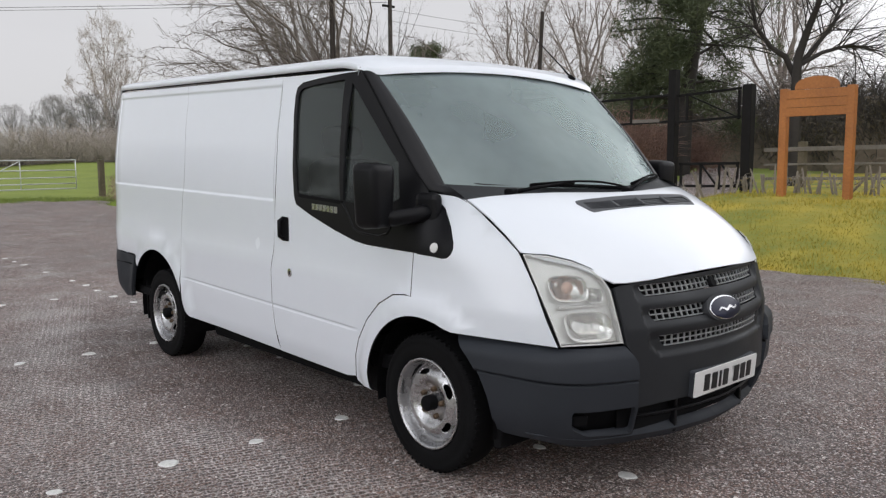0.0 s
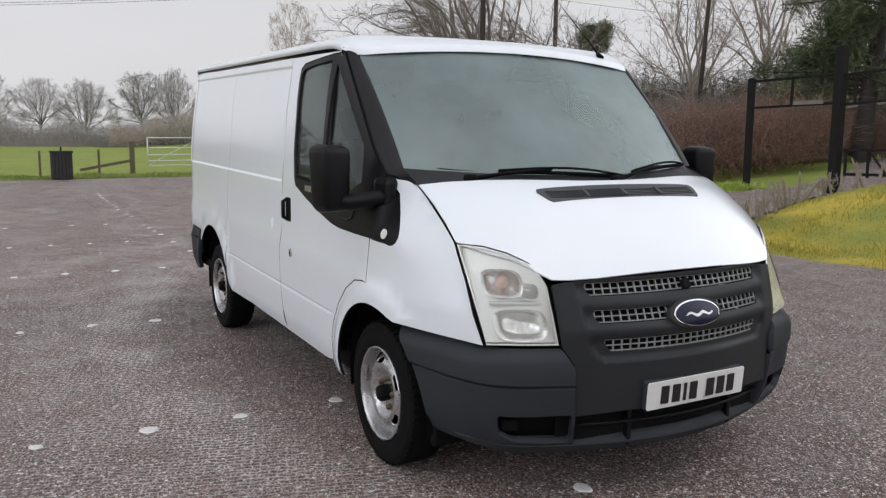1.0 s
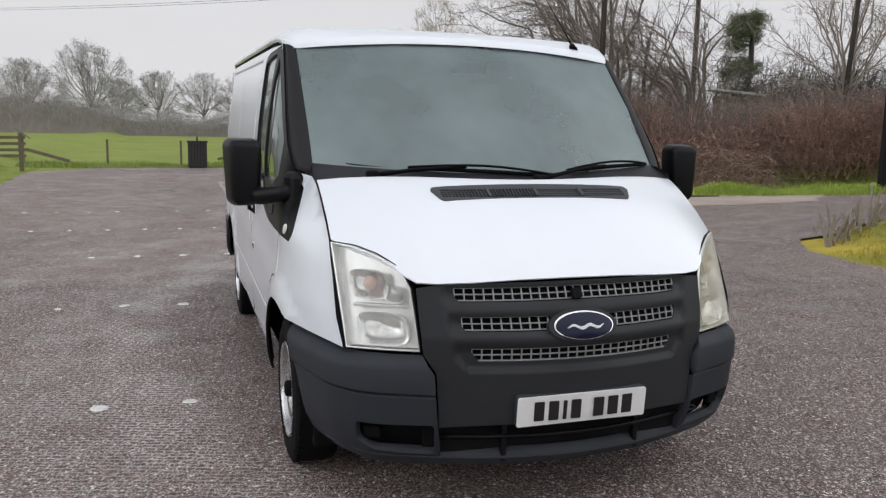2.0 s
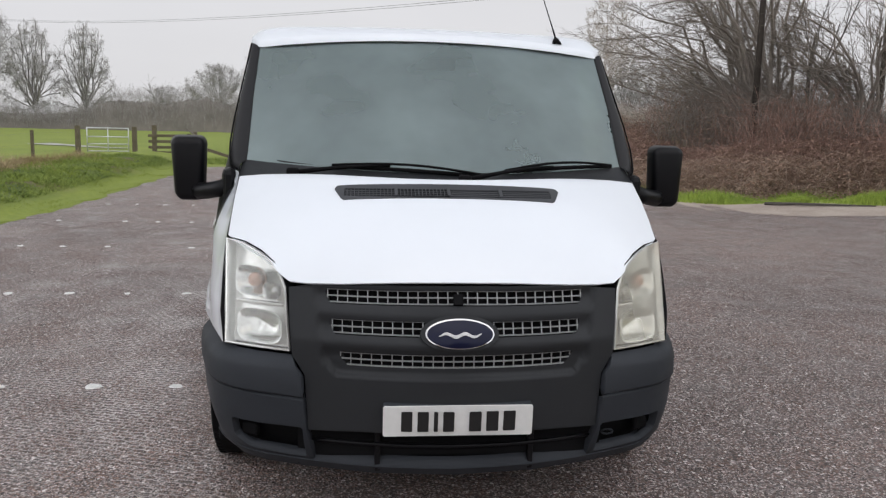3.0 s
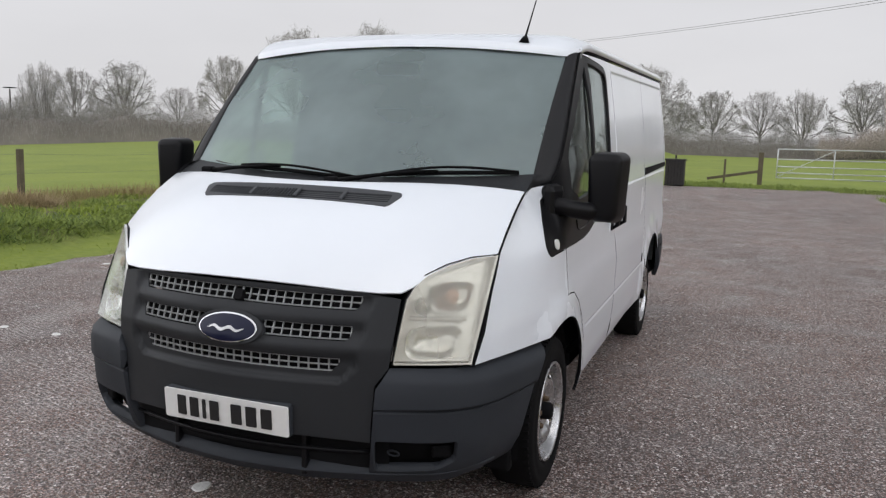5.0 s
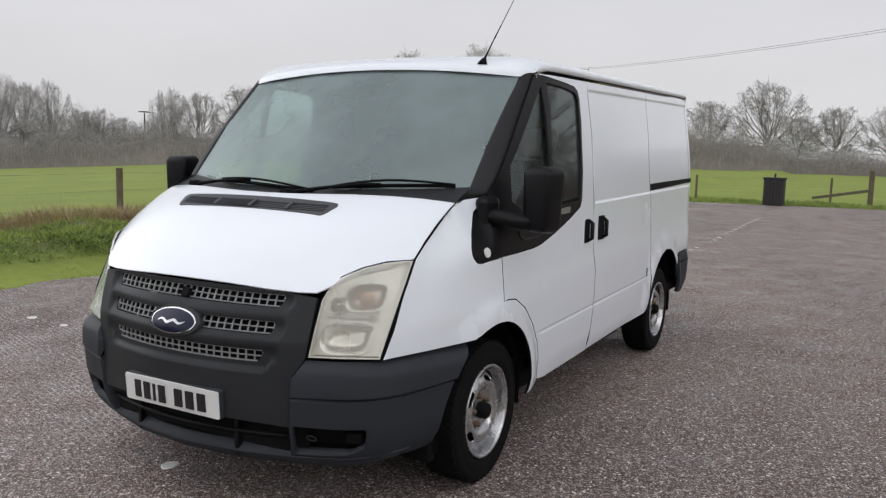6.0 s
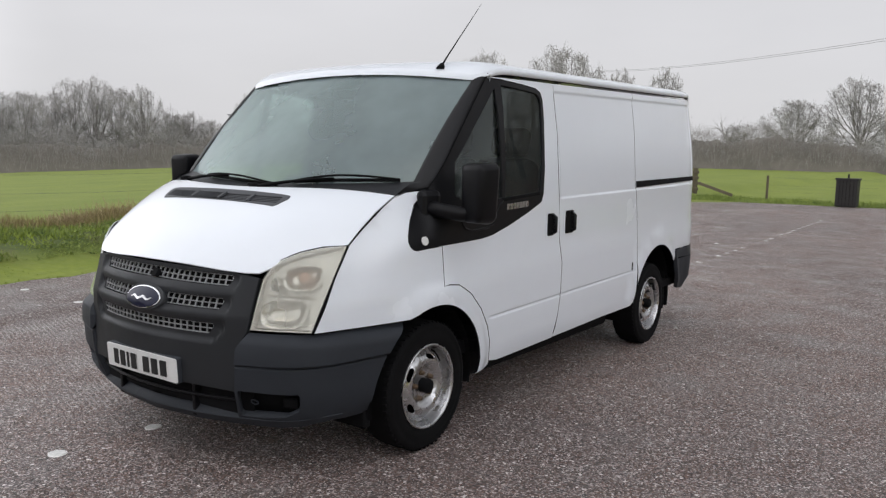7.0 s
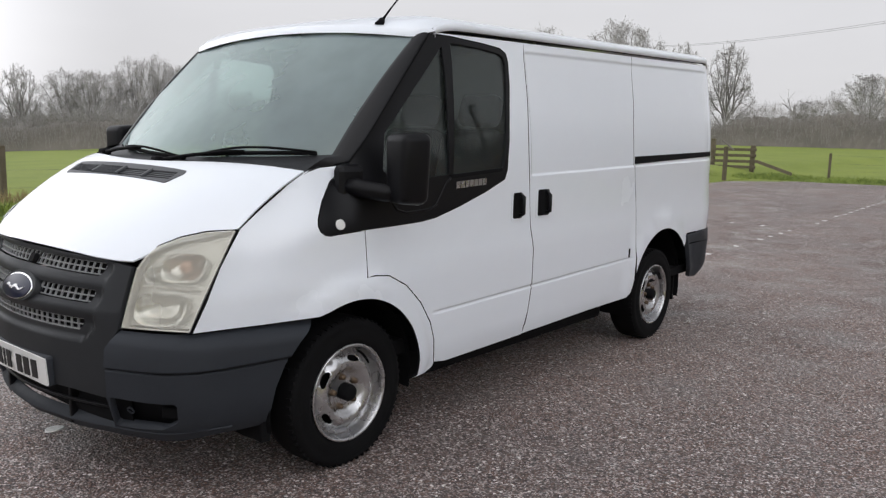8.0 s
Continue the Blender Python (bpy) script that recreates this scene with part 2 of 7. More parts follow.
def panel(name, outline, surf, material, parent, label="", holes=(), thick=0.014, step=0.06, gap=0.0, ucuts=(), vcuts=(), shear=0.0, flip=False, rim=None, tcuts=(), tshear=0.0):
    """A sheet of the given thickness: a flat outline with holes, laid on the surface surf(u, v)."""
    outline = [Vector((p[0], p[1])) for p in outline]
    if gap:
        outline = inset(outline, gap)
    loops = [outline] + [[Vector((p[0], p[1])) for p in h] for h in holes]
    us, ws = [p.x for p in outline], [p.y for p in outline]
    u0, u1, w0, w1 = min(us), max(us), min(ws), max(ws)

    def within(p, lp):
        odd, n = False, len(lp)
        for i in range(n):
            a, b = lp[i], lp[i - 1]
            if (a.y > p.y) != (b.y > p.y) and p.x < (b.x - a.x) * (p.y - a.y) / (b.y - a.y) + a.x:
                odd = not odd
        return odd

    def inside(p):
        return within(p, loops[0]) and not any(within(p, h) for h in loops[1:])

    pts, edges = [], []
    for lp in loops:
        k, n = len(pts), len(lp)
        for i in range(n):
            pts.append(lp[i])
        edges += [(k + i, k + (i + 1) % n) for i in range(n)]
    if step:
        nu, nw = max(1, round((u1 - u0) / step)), max(1, round((w1 - w0) / step))
        for i in range(1, nu):
            for j in range(1, nw):
                p = Vector((u0 + (u1 - u0) * (i + 0.25 * (j % 2)) / nu, w0 + (w1 - w0) * j / nw))
                near_cut = any(abs(p.y + sh * p.x - w) < 0.3 * step for cuts, sh in ((vcuts, shear), (tcuts, tshear)) for w in cuts) or any(abs(p.x - u) < 0.25 * step for u in ucuts)
                if not near_cut and inside(p) and min((p - q).length_squared for q in pts[: sum(len(x) for x in loops)]) > (0.3 * step) ** 2:
                    pts.append(p)
        for cuts, sh in ((vcuts, shear), (tcuts, tshear)):
            for w in cuts:
                row = [Vector((u0 + (u1 - u0) * i / nu, w - sh * (u0 + (u1 - u0) * i / nu))) for i in range(nu + 1)]
                k = len(pts)
                pts += row
                edges += [(k + i, k + i + 1) for i in range(nu)]
        for u in ucuts:
            if u0 < u < u1:
                k = len(pts)
                pts += [Vector((u, w0 + (w1 - w0) * j / nw)) for j in range(nw + 1)]
                edges += [(k + j, k + j + 1) for j in range(nw)]
    cv, _, cf, _, _, _ = delaunay_2d_cdt(pts, edges, [], 0, 1e-6)
    cf = [f for f in cf if inside((cv[f[0]] + cv[f[1]] + cv[f[2]]) / 3)]
    used = sorted({i for f in cf for i in f})
    back = {v: i for i, v in enumerate(used)}
    uv = [(cv[i].x, cv[i].y) for i in used]
    cf = [tuple(back[i] for i in f) for f in cf]
    front, norm = [], []
    e = 0.004
    for u, w in uv:
        p = Vector(surf(u, w))
        du = Vector(surf(u + e, w)) - Vector(surf(u - e, w))
        dw = Vector(surf(u, w + e)) - Vector(surf(u, w - e))
        n = du.cross(dw).normalized()
        norm.append(-n if flip else n)
        front.append(p)
    faces = []
    for f in cf:
        idx = list(f)
        (ax, ay), (bx_, by_), (cx_, cy_) = (uv[i] for i in idx)
        if ((bx_ - ax) * (cy_ - ay) - (by_ - ay) * (cx_ - ax) < 0) != flip:
            idx.reverse()
        faces.append(tuple(idx))
    nv, nf = len(front), len(faces)
    verts = list(front)
    norms = list(norm)
    if thick:
        verts += [p - n * thick for p, n in zip(front, norm)]
        norms += [-n for n in norm]
        faces += [tuple(i + nv for i in reversed(f)) for f in faces[:]]
        directed = set()
        for f in faces[: len(faces) // 2]:
            for i in range(3):
                directed.add((f[i], f[(i + 1) % 3]))
        for a, b in list(directed):
            if (b, a) not in directed:
                k = len(verts)
                out = (front[b] - front[a]).cross(norm[a]).normalized()
                verts += [front[b], front[a], front[a] - norm[a] * thick, front[b] - norm[b] * thick]
                norms += [(out + norm[b] * 0.8).normalized(), (out + norm[a] * 0.8).normalized(), out, out]
                faces.append((k, k + 1, k + 2, k + 3))
    ob = mesh_part(name, verts, faces, material, parent, label, normals=norms)
    if rim and thick:
        ob.data.materials.append(rim)
        for i in range(nf, len(faces)):
            ob.data.polygons[i].material_index = 1
    return ob


def ellipse(cx, cy, rx, ry, n=32, a0=0.0):
    return [(cx + rx * math.cos(a0 + 2 * math.pi * k / n), cy + ry * math.sin(a0 + 2 * math.pi * k / n)) for k in range(n)]


def rrect(x0, y0, x1, y1, r, n=4):
    out = []
    for cx, cy, a in ((x1 - r, y1 - r, 0), (x0 + r, y1 - r, 90), (x0 + r, y0 + r, 180), (x1 - r, y0 + r, 270)):
        out += [(cx + r * math.cos(radians(a + 90 * k / n)), cy + r * math.sin(radians(a + 90 * k / n))) for k in range(n + 1)]
    return out


def smoothstep(a, b, x):
    t = min(1.0, max(0.0, (x - a) / (b - a)))
    return t * t * (3 - 2 * t)


# ---------------------------------------------------------------- ground
def ground_h(x, y):
    """Height of the land: level car park, a rise to the rear, a bank on one side and a low ridge on the other."""
    h = 0.15 * smoothstep(-10, -24, x) * smoothstep(12, 4, y)
    lane = min(0.9, 0.06 * max(0.0, y - 7.0))
    bank = 0.74 * smoothstep(6.3, 11.2, y) + 0.03 * max(0.0, min(y, 30) - 11.2)
    k = smoothstep(-7.2, -5.0, x)
    h += lane * (1 - k) + bank * k
    h += 0.26 * smoothstep(-5.6, -6.9, y) * smoothstep(-9.8, -7.4, y) + 0.14 * smoothstep(-7, -9, y)
    r = math.hypot(x, y)
    h += 0.55 * smoothstep(25, 110, r) + 2.0 * smoothstep(200, 900, r)
    h -= 0.045 * max(0.0, -y - 8.5 + 0.62 * min(x, 0.0)) * smoothstep(160, 110, r)
    if -24 < x < 6 and -9.4 < y < -5.7:
        h += 0.13 * noise.noise(Vector((x * 0.95, y * 1.25, 4.0))) * smoothstep(-5.7, -6.4, y) * smoothstep(-9.4, -8.8, y)
    if y < -5.4 or x < -25 or (y > 6.6 and x > -5):
        h += 0.05 * noise.noise(Vector((x * 0.7, y * 0.7, 0)))
    return h


def axis(lo, hi, step, far):
    a = [lo + step * i for i in range(int((hi - lo) / step) + 1)]
    d, left, right = step, [lo], [a[-1]]
    while right[-1] < far:
        d *= 1.22
        right.append(right[-1] + d)
        left.append(left[-1] - d)
    return sorted(left[1:]) + a + right[1:]


def zone_mat():
    """Grass: lush green in the field, straw-coloured and mossy on the bank by the lane."""
    m = mat("grass_ground", (0.235, 0.285, 0.042), 0.9, var=0.3, scale=0.35, fine=9, bump=0.03, col2=(0.155, 0.205, 0.030))
    n, l = m.node_tree.nodes, m.node_tree.links
    b = n["Principled BSDF"]
    old = b.inputs["Base Color"].links[0].from_socket
    co = n.new("ShaderNodeTexCoord")
    sep = n.new("ShaderNodeSeparateXYZ")
    l.new(co.outputs["Object"], sep.inputs[0])
    ns = n.new("ShaderNodeTexNoise")
    ns.inputs["Scale"].default_value = 0.8
    ns.inputs["Detail"].default_value = 6
    l.new(co.outputs["Object"], ns.inputs["Vector"])
    side = n.new("ShaderNodeMapRange")
    side.inputs["From Min"].default_value = 5.5
    side.inputs["From Max"].default_value = 6.3
    l.new(sep.outputs["Y"], side.inputs["Value"])
    ex = n.new("ShaderNodeMapRange")
    ex.inputs["From Min"].default_value = -10
    ex.inputs["From Max"].default_value = -7
    l.new(sep.outputs["X"], ex.inputs["Value"])
    both = n.new("ShaderNodeMath")
    both.operation = "MULTIPLY"
    l.new(side.outputs[0], both.inputs[0])
    l.new(ex.outputs[0], both.inputs[1])
    straw = n.new("ShaderNodeMixRGB")
    straw.inputs[1].default_value = (0.44, 0.345, 0.045, 1)
    straw.inputs[2].default_value = (0.20, 0.225, 0.04, 1)
    tone = n.new("ShaderNodeMapRange")
    tone.inputs["From Min"].default_value, tone.inputs["From Max"].default_value = 0.38, 0.62
    l.new(ns.outputs["Fac"], tone.inputs["Value"])
    l.new(tone.outputs[0], straw.inputs[0])
    # rough bank: dark rank growth with bare earth showing
    b1 = n.new("ShaderNodeMapRange")
    b1.inputs["From Min"].default_value, b1.inputs["From Max"].default_value = -9.3, -8.7
    b2 = n.new("ShaderNodeMapRange")
    b2.inputs["From Min"].default_value, b2.inputs["From Max"].default_value = -5.9, -6.6
    l.new(sep.outputs["Y"], b1.inputs["Value"])
    l.new(sep.outputs["Y"], b2.inputs["Value"])
    bank = n.new("ShaderNodeMath")
    bank.operation = "MULTIPLY"
    l.new(b1.outputs[0], bank.inputs[0])
    l.new(b2.outputs[0], bank.inputs[1])
    b3 = n.new("ShaderNodeMapRange")
    b3.inputs["From Min"].default_value, b3.inputs["From Max"].default_value = -24.5, -22.5
    l.new(sep.outputs["X"], b3.inputs["Value"])
    strip = n.new("ShaderNodeMath")
    strip.operation = "MULTIPLY"
    l.new(bank.outputs[0], strip.inputs[0])
    l.new(b3.outputs[0], strip.inputs[1])
    bank = strip
    rough = n.new("ShaderNodeMixRGB")
    rough.inputs[1].default_value = (0.075, 0.105, 0.022, 1)
    rough.inputs[2].default_value = (0.15, 0.115, 0.065, 1)
    pick = n.new("ShaderNodeMapRange")
    pick.inputs["From Min"].default_value, pick.inputs["From Max"].default_value = 0.52, 0.66
    l.new(ns.outputs["Fac"], pick.inputs["Value"])
    l.new(pick.outputs[0], rough.inputs[0])
    onbank = n.new("ShaderNodeMixRGB")
    l.new(bank.outputs[0], onbank.inputs[0])
    l.new(old, onbank.inputs[1])
    l.new(rough.outputs[0], onbank.inputs[2])
    old = onbank.outputs[0]
    mx = n.new("ShaderNodeMixRGB")
    l.new(both.outputs[0], mx.inputs[0])
    l.new(old, mx.inputs[1])
    l.new(straw.outputs[0], mx.inputs[2])
    l.new(mx.outputs[0], b.inputs["Base Color"])
    return m


def asphalt_mat():
    """Worn, damp tarmac with pale chippings, reddish patches and dark tyre-swept bands."""
    m = bpy.data.materials.new("worn_damp_tarmac")
    m.use_nodes = True
    n, l = m.node_tree.nodes, m.node_tree.links
    b = n["Principled BSDF"]
    co = n.new("ShaderNodeTexCoord")

    def tex(kind, scale, detail=4):
        t = n.new(kind)
        t.inputs["Scale"].default_value = scale
        if kind == "ShaderNodeTexNoise":
            t.inputs["Detail"].default_value = detail
        l.new(co.outputs["Object"], t.inputs["Vector"])
        return t

    def rng(src, a, c, lo, hi):
        r = n.new("ShaderNodeMapRange")
        for k, v in zip(("From Min", "From Max", "To Min", "To Max"), (a, c, lo, hi)):
            r.inputs[k].default_value = v
        l.new(src, r.inputs["Value"])
        return r.outputs[0]

    def mix(f, a, c):
        x = n.new("ShaderNodeMixRGB")
        if isinstance(f, float):
            x.inputs[0].default_value = f
        else:
            l.new(f, x.inputs[0])
        for s, v in ((1, a), (2, c)):
            if isinstance(v, tuple):
                x.inputs[s].default_value = (*v, 1)
            else:
                l.new(v, x.inputs[s])
        return x.outputs[0]

    big = tex("ShaderNodeTexNoise", 0.35, 6)
    mid = tex("ShaderNodeTexNoise", 2.2, 6)
    stones = tex("ShaderNodeTexVoronoi", 82)
    fine = tex("ShaderNodeTexNoise", 130, 3)
    base = mix(rng(big.outputs["Fac"], 0.38, 0.62, 0, 1), (0.200, 0.119, 0.096), (0.390, 0.250, 0.204))
    base = mix(rng(mid.outputs["Fac"], 0.45, 0.75, 0, 0.55), base, (0.10, 0.080, 0.078))
    rnd = n.new("ShaderNodeSeparateColor")
    l.new(stones.outputs["Color"], rnd.inputs[0])
    chip = rng(rnd.outputs[0], 0.66, 1.0, 0, 0.85)
    base = mix(chip, base, (0.79, 0.70, 0.67))
    dark = rng(rnd.outputs[1], 0.55, 1.0, 0, 0.92)
    base = mix(dark, base, (0.040, 0.034, 0.034))
    edge = rng(stones.outputs["Distance"], 0.28, 0.65, 0, 0.7)
    base = mix(edge, base, (0.030, 0.026, 0.026))
    grit = tex("ShaderNodeTexVoronoi", 165)
    gs = n.new("ShaderNodeSeparateColor")
    l.new(grit.outputs["Color"], gs.inputs[0])
    base = mix(rng(gs.outputs[0], 0.72, 1.0, 0, 0.9), base, (0.80, 0.72, 0.70))
    base = mix(rng(gs.outputs[1], 0.55, 1.0, 0, 0.8), base, (0.045, 0.036, 0.034))
    bright = tex("ShaderNodeTexVoronoi", 85)
    bs = n.new("ShaderNodeSeparateColor")
    l.new(bright.outputs["Color"], bs.inputs[0])
    base = mix(rng(bs.outputs[2], 0.975, 0.985, 0, 0.9), base, (0.88, 0.84, 0.82))
    warp = n.new("ShaderNodeMapping")
    warp.inputs["Rotation"].default_value = (0, 0, radians(-72))
    l.new(co.outputs["Object"], warp.inputs[0])
    jog = tex("ShaderNodeTexNoise", 18, 3)
    shift = n.new("ShaderNodeVectorMath")
    shift.operation = "MULTIPLY_ADD"
    shift.inputs[1].default_value = (0.048, 0.040, 0.0)
    l.new(jog.outputs["Color"], shift.inputs[0])
    l.new(warp.outputs[0], shift.inputs[2])
    net = n.new("ShaderNodeTexBrick")
    net.inputs["Scale"].default_value = 1.0
    net.inputs["Brick Width"].default_value = 0.078
    net.inputs["Row Height"].default_value = 0.034
    net.inputs["Mortar Size"].default_value = 0.0046
    net.inputs["Mortar Smooth"].default_value = 0.6
    l.new(shift.outputs[0], net.inputs["Vector"])
    thread = rng(net.outputs["Fac"], 0.0, 1.0, 0.0, 1.0)
    lane = tex("ShaderNodeTexNoise", 0.55, 3)
    sep = n.new("ShaderNodeSeparateXYZ")
    l.new(co.outputs["Object"], sep.inputs[0])
    bend = n.new("ShaderNodeMath")
    bend.operation = "MULTIPLY_ADD"
    bend.inputs[1].default_value = 2.6
    l.new(lane.outputs["Fac"], bend.inputs[0])
    l.new(sep.outputs["Y"], bend.inputs[2])
    saw = n.new("ShaderNodeMath")
    saw.operation = "PINGPONG"
    saw.inputs[1].default_value = 1.15
    l.new(bend.outputs[0], saw.inputs[0])
    belt = rng(saw.outputs[0], 0.40, 0.66, 0.0, 0.22)
    # turning circles worn by wheels
    flat = n.new("ShaderNodeVectorMath")
    flat.operation = "MULTIPLY"
    flat.inputs[1].default_value = (1, 1, 0)
    l.new(co.outputs["Object"], flat.inputs[0])
    ring = n.new("ShaderNodeVectorMath")
    ring.operation = "DISTANCE"
    ring.inputs[1].default_value = (-2.226, 4.265, 0)
    l.new(flat.outputs[0], ring.inputs[0])
    sway = rng(lane.outputs["Fac"], 0.0, 1.0, -0.22, 0.22)
    for radius, wide, strong in ((6.0, 0.34, 1.0), (6.38, 0.44, 0.62), (4.72, 0.30, 0.8), (7.5, 0.30, 0.6)):
        off = n.new("ShaderNodeMath")
        off.operation = "SUBTRACT"
        off.inputs[1].default_value = radius
        l.new(ring.outputs["Value"], off.inputs[0])
        off2 = n.new("ShaderNodeMath")
        l.new(off.outputs[0], off2.inputs[0])
        l.new(sway, off2.inputs[1])
        far = n.new("ShaderNodeMath")
        far.operation = "ABSOLUTE"
        l.new(off2.outputs[0], far.inputs[0])
        top = n.new("ShaderNodeMath")
        top.operation = "MAXIMUM"
        l.new(belt, top.inputs[0])
        l.new(rng(far.outputs[0], wide * 0.3, wide * 1.1, strong, 0.0), top.inputs[1])
        belt = top.outputs[0]
    near = rng(sep.outputs["Y"], -0.8, 0.5, 1.0, 0.12)
    where = n.new("ShaderNodeMath")
    where.operation = "MULTIPLY"
    l.new(belt, where.inputs[0])
    l.new(near, where.inputs[1])
    ahead = n.new("ShaderNodeMath")
    ahead.operation = "MULTIPLY"
    l.new(where.outputs[0], ahead.inputs[0])
    l.new(rng(sep.outputs["X"], -0.2, 1.1, 1.0, 0.04), ahead.inputs[1])
    where = ahead.outputs[0]
    frag = rng(mid.outputs["Fac"], 0.38, 0.60, 0.50, 1.0)
    both = n.new("ShaderNodeMath")
    both.operation = "MULTIPLY"
    l.new(thread, both.inputs[0])
    l.new(where, both.inputs[1])
    both2 = n.new("ShaderNodeMath")
    both2.operation = "MULTIPLY"
    l.new(both.outputs[0], both2.inputs[0])
    l.new(frag, both2.inputs[1])
    base = mix(both2.outputs[0], base, (0.76, 0.71, 0.69))
    l.new(base, b.inputs["Base Color"])
    l.new(rng(mid.outputs["Fac"], 0.35, 0.7, 0.75, 0.36), b.inputs["Roughness"])
    add = n.new("ShaderNodeMath")
    add.operation = "SUBTRACT"
    l.new(fine.outputs["Fac"], add.inputs[0])
    l.new(stones.outputs["Distance"], add.inputs[1])
    bp = n.new("ShaderNodeBump")
    bp.inputs["Strength"].default_value = 0.9
    bp.inputs["Distance"].default_value = 0.009
    l.new(add.outputs[0], bp.inputs["Height"])
    l.new(bp.outputs[0], b.inputs["Normal"])
    return m


M_GRASS = zone_mat()
M_TARMAC = asphalt_mat()
XS = axis(-31, 12, 0.42, 2500)
YS = axis(-15, 22, 0.38, 2500)
gv = [(x, y, ground_h(x, y) - 0.03) for x in XS for y in YS]
gf = [(i * len(YS) + j, (i + 1) * len(YS) + j, (i + 1) * len(YS) + j + 1, i * len(YS) + j + 1) for i in range(len(XS) - 1) for j in range(len(YS) - 1)]
ground = mesh_part("ground", gv, gf, M_GRASS, smooth=True)
tagged(ground, "green grass fields and mossy verges round a car park", "ground", kind="structure")


def wobble(poly, amp, step=0.35, seed=3):
    rng = random.Random(seed)
    out = []
    for i in range(len(poly)):
        a, b = Vector(poly[i]), Vector(poly[(i + 1) % len(poly)])
        k = max(1, int((b - a).length / step))
        out += [a.lerp(b, j / k) + Vector((rng.uniform(-amp, amp), rng.uniform(-amp, amp))) for j in range(k)]
    return out


CAR_PARK = [(26, -5.3), (26, 6.7), (2, 6.6), (-1.5, 6.45), (-3.4, 6.25), (-4.7, 6.4), (-5.5, 7.1), (-5.7, 9.5), (-6.5, 12.2), (-7.0, 14.5), (-8.5, 18), (-12, 25), (-18, 36),
            (-20.5, 36), (-14.5, 26), (-10.6, 18), (-9.1, 14.2), (-9.4, 12.4), (-10.6, 10.6), (-12.3, 9.2), (-12.6, 7.5), (-14.6, 5.5), (-19, 5.1), (-25.0, 6.0), (-25.0, 3.6), (-24.0, 0), (-23.4, -3.6), (-21.4, -5.2)]
car_park = panel("car_park", wobble(CAR_PARK, 0.09), lambda x, y: (x, y, ground_h(x, y) + 0.002), M_TARMAC, None, thick=0.0, step=0.8)
tagged(car_park, "worn damp grey tarmac car park with pale chippings", "car park", kind="structure")

# ---------------------------------------------------------------- the van: nose along +x, front axle at x = 0
van = thing("panel_van", "white panel van with dark grey bumpers and black window trim", "van")
AXLE = -2.925
van.rotation_euler = (0, 0, -0.0052)


def half_width(z):
    return float(np.interp(z, (0.2, 0.3, 0.4, 0.57, 0.598, 0.604, 0.70, 0.82, 0.93, 1.05, 1.2, 1.35, 1.5, 1.87, 2.0),
                           (0.925, 0.95, 0.975, 0.984, 0.984, 0.984, 0.986, 0.988, 0.974, 0.972, 0.974, 0.967, 0.951, 0.893, 0.872)))


def gutter(x):
    return 1.872 - 0.029 * (x + 0.58)


def side_y(x, z):
    """Half width of the body at a place along it and a height."""
    w = z + 0.021 * (x + 1.25)
    y = 0.25 * half_width(w - 0.012) + 0.5 * half_width(w) + 0.25 * half_width(w + 0.012)
    if x < -1.27:
        top = gutter(x) - 0.055
        rec = smoothstep(1.188, 1.200, w) * smoothstep(top, top - 0.02, z) * smoothstep(-3.755, -3.725, x) * smoothstep(-1.27, -1.285, x)
        y -= 0.007 * rec
    if -2.46 < x < -0.50:
        y -= 0.009 * max(0.0, 1 - abs(w - 0.600) / 0.007)
    if x < -3.66:
        y -= 1.0 * (x + 3.66) ** 2
    for cx, r0, amp in ((0.01, 0.395, 0.020), (-2.955, 0.455, 0.016)):
        r = math.hypot(x - cx, (z - 0.325))
        if r < r0 + 0.15 and z > 0.25:
            y += amp * smoothstep(r0 + 0.12, r0 + 0.03, r)
    lean_in = smoothstep(-0.20, 0.0, (x + 0.010) * 0.735 + (z - 1.267) * 0.677) * smoothstep(1.0, 1.25, z)
    y -= float(np.interp(z, (1.3, 1.85), (0.050, 0.020))) * lean_in
    if x > -0.1:
        y -= 0.25 * (x + 0.1) ** 2
        zl = float(np.interp(x, (-0.1, 0.05, 0.163, 0.49, 0.7), (1.6, 1.268, 1.246, 1.037, 0.80)))
        if z > zl - 0.3:
            y -= max(0.0, y - 0.845) * min(1.0, 1 - (zl - z) / 0.3) ** 2.4
    return y


def side_surf(s, off=0.0):
    return lambda x, z: (x, s * (side_y(x, z) + off), z)


bon = np.polyfit((0.28, 0.36, 0.421, 0.486, 0.552, 0.65, 0.748, 0.82, 0.86), (1.272, 1.262, 1.244, 1.215, 1.174, 1.108, 1.030, 0.957, 0.905), 4)


def bonnet_z(x, y):
    a = abs(y)
    flat = 0.12 * y * y + 0.70 * max(0.0, a - 0.35) ** 2
    full = 0.25 * y * y + 1.33 * max(0.0, a - 0.6) ** 2
    k = smoothstep(0.50, 0.75, x)
    return float(np.polyval(bon, x + flat + (full - flat) * k))


def nose_x(y, z):
    """The grille's face."""
    a = abs(y)
    x = 0.945 - 0.36 * y * y - max(0.0, z - 0.72) * (0.52 - 0.40 * min(a, 0.6))
    if z < 0.5:
        x -= 0.35 * (0.5 - z) ** 2
    return x


def lamp_x(a, z):
    return 0.945 - 0.36 * a * a - (z - 0.665) * (0.21 + 1.15 * (a - 0.6))


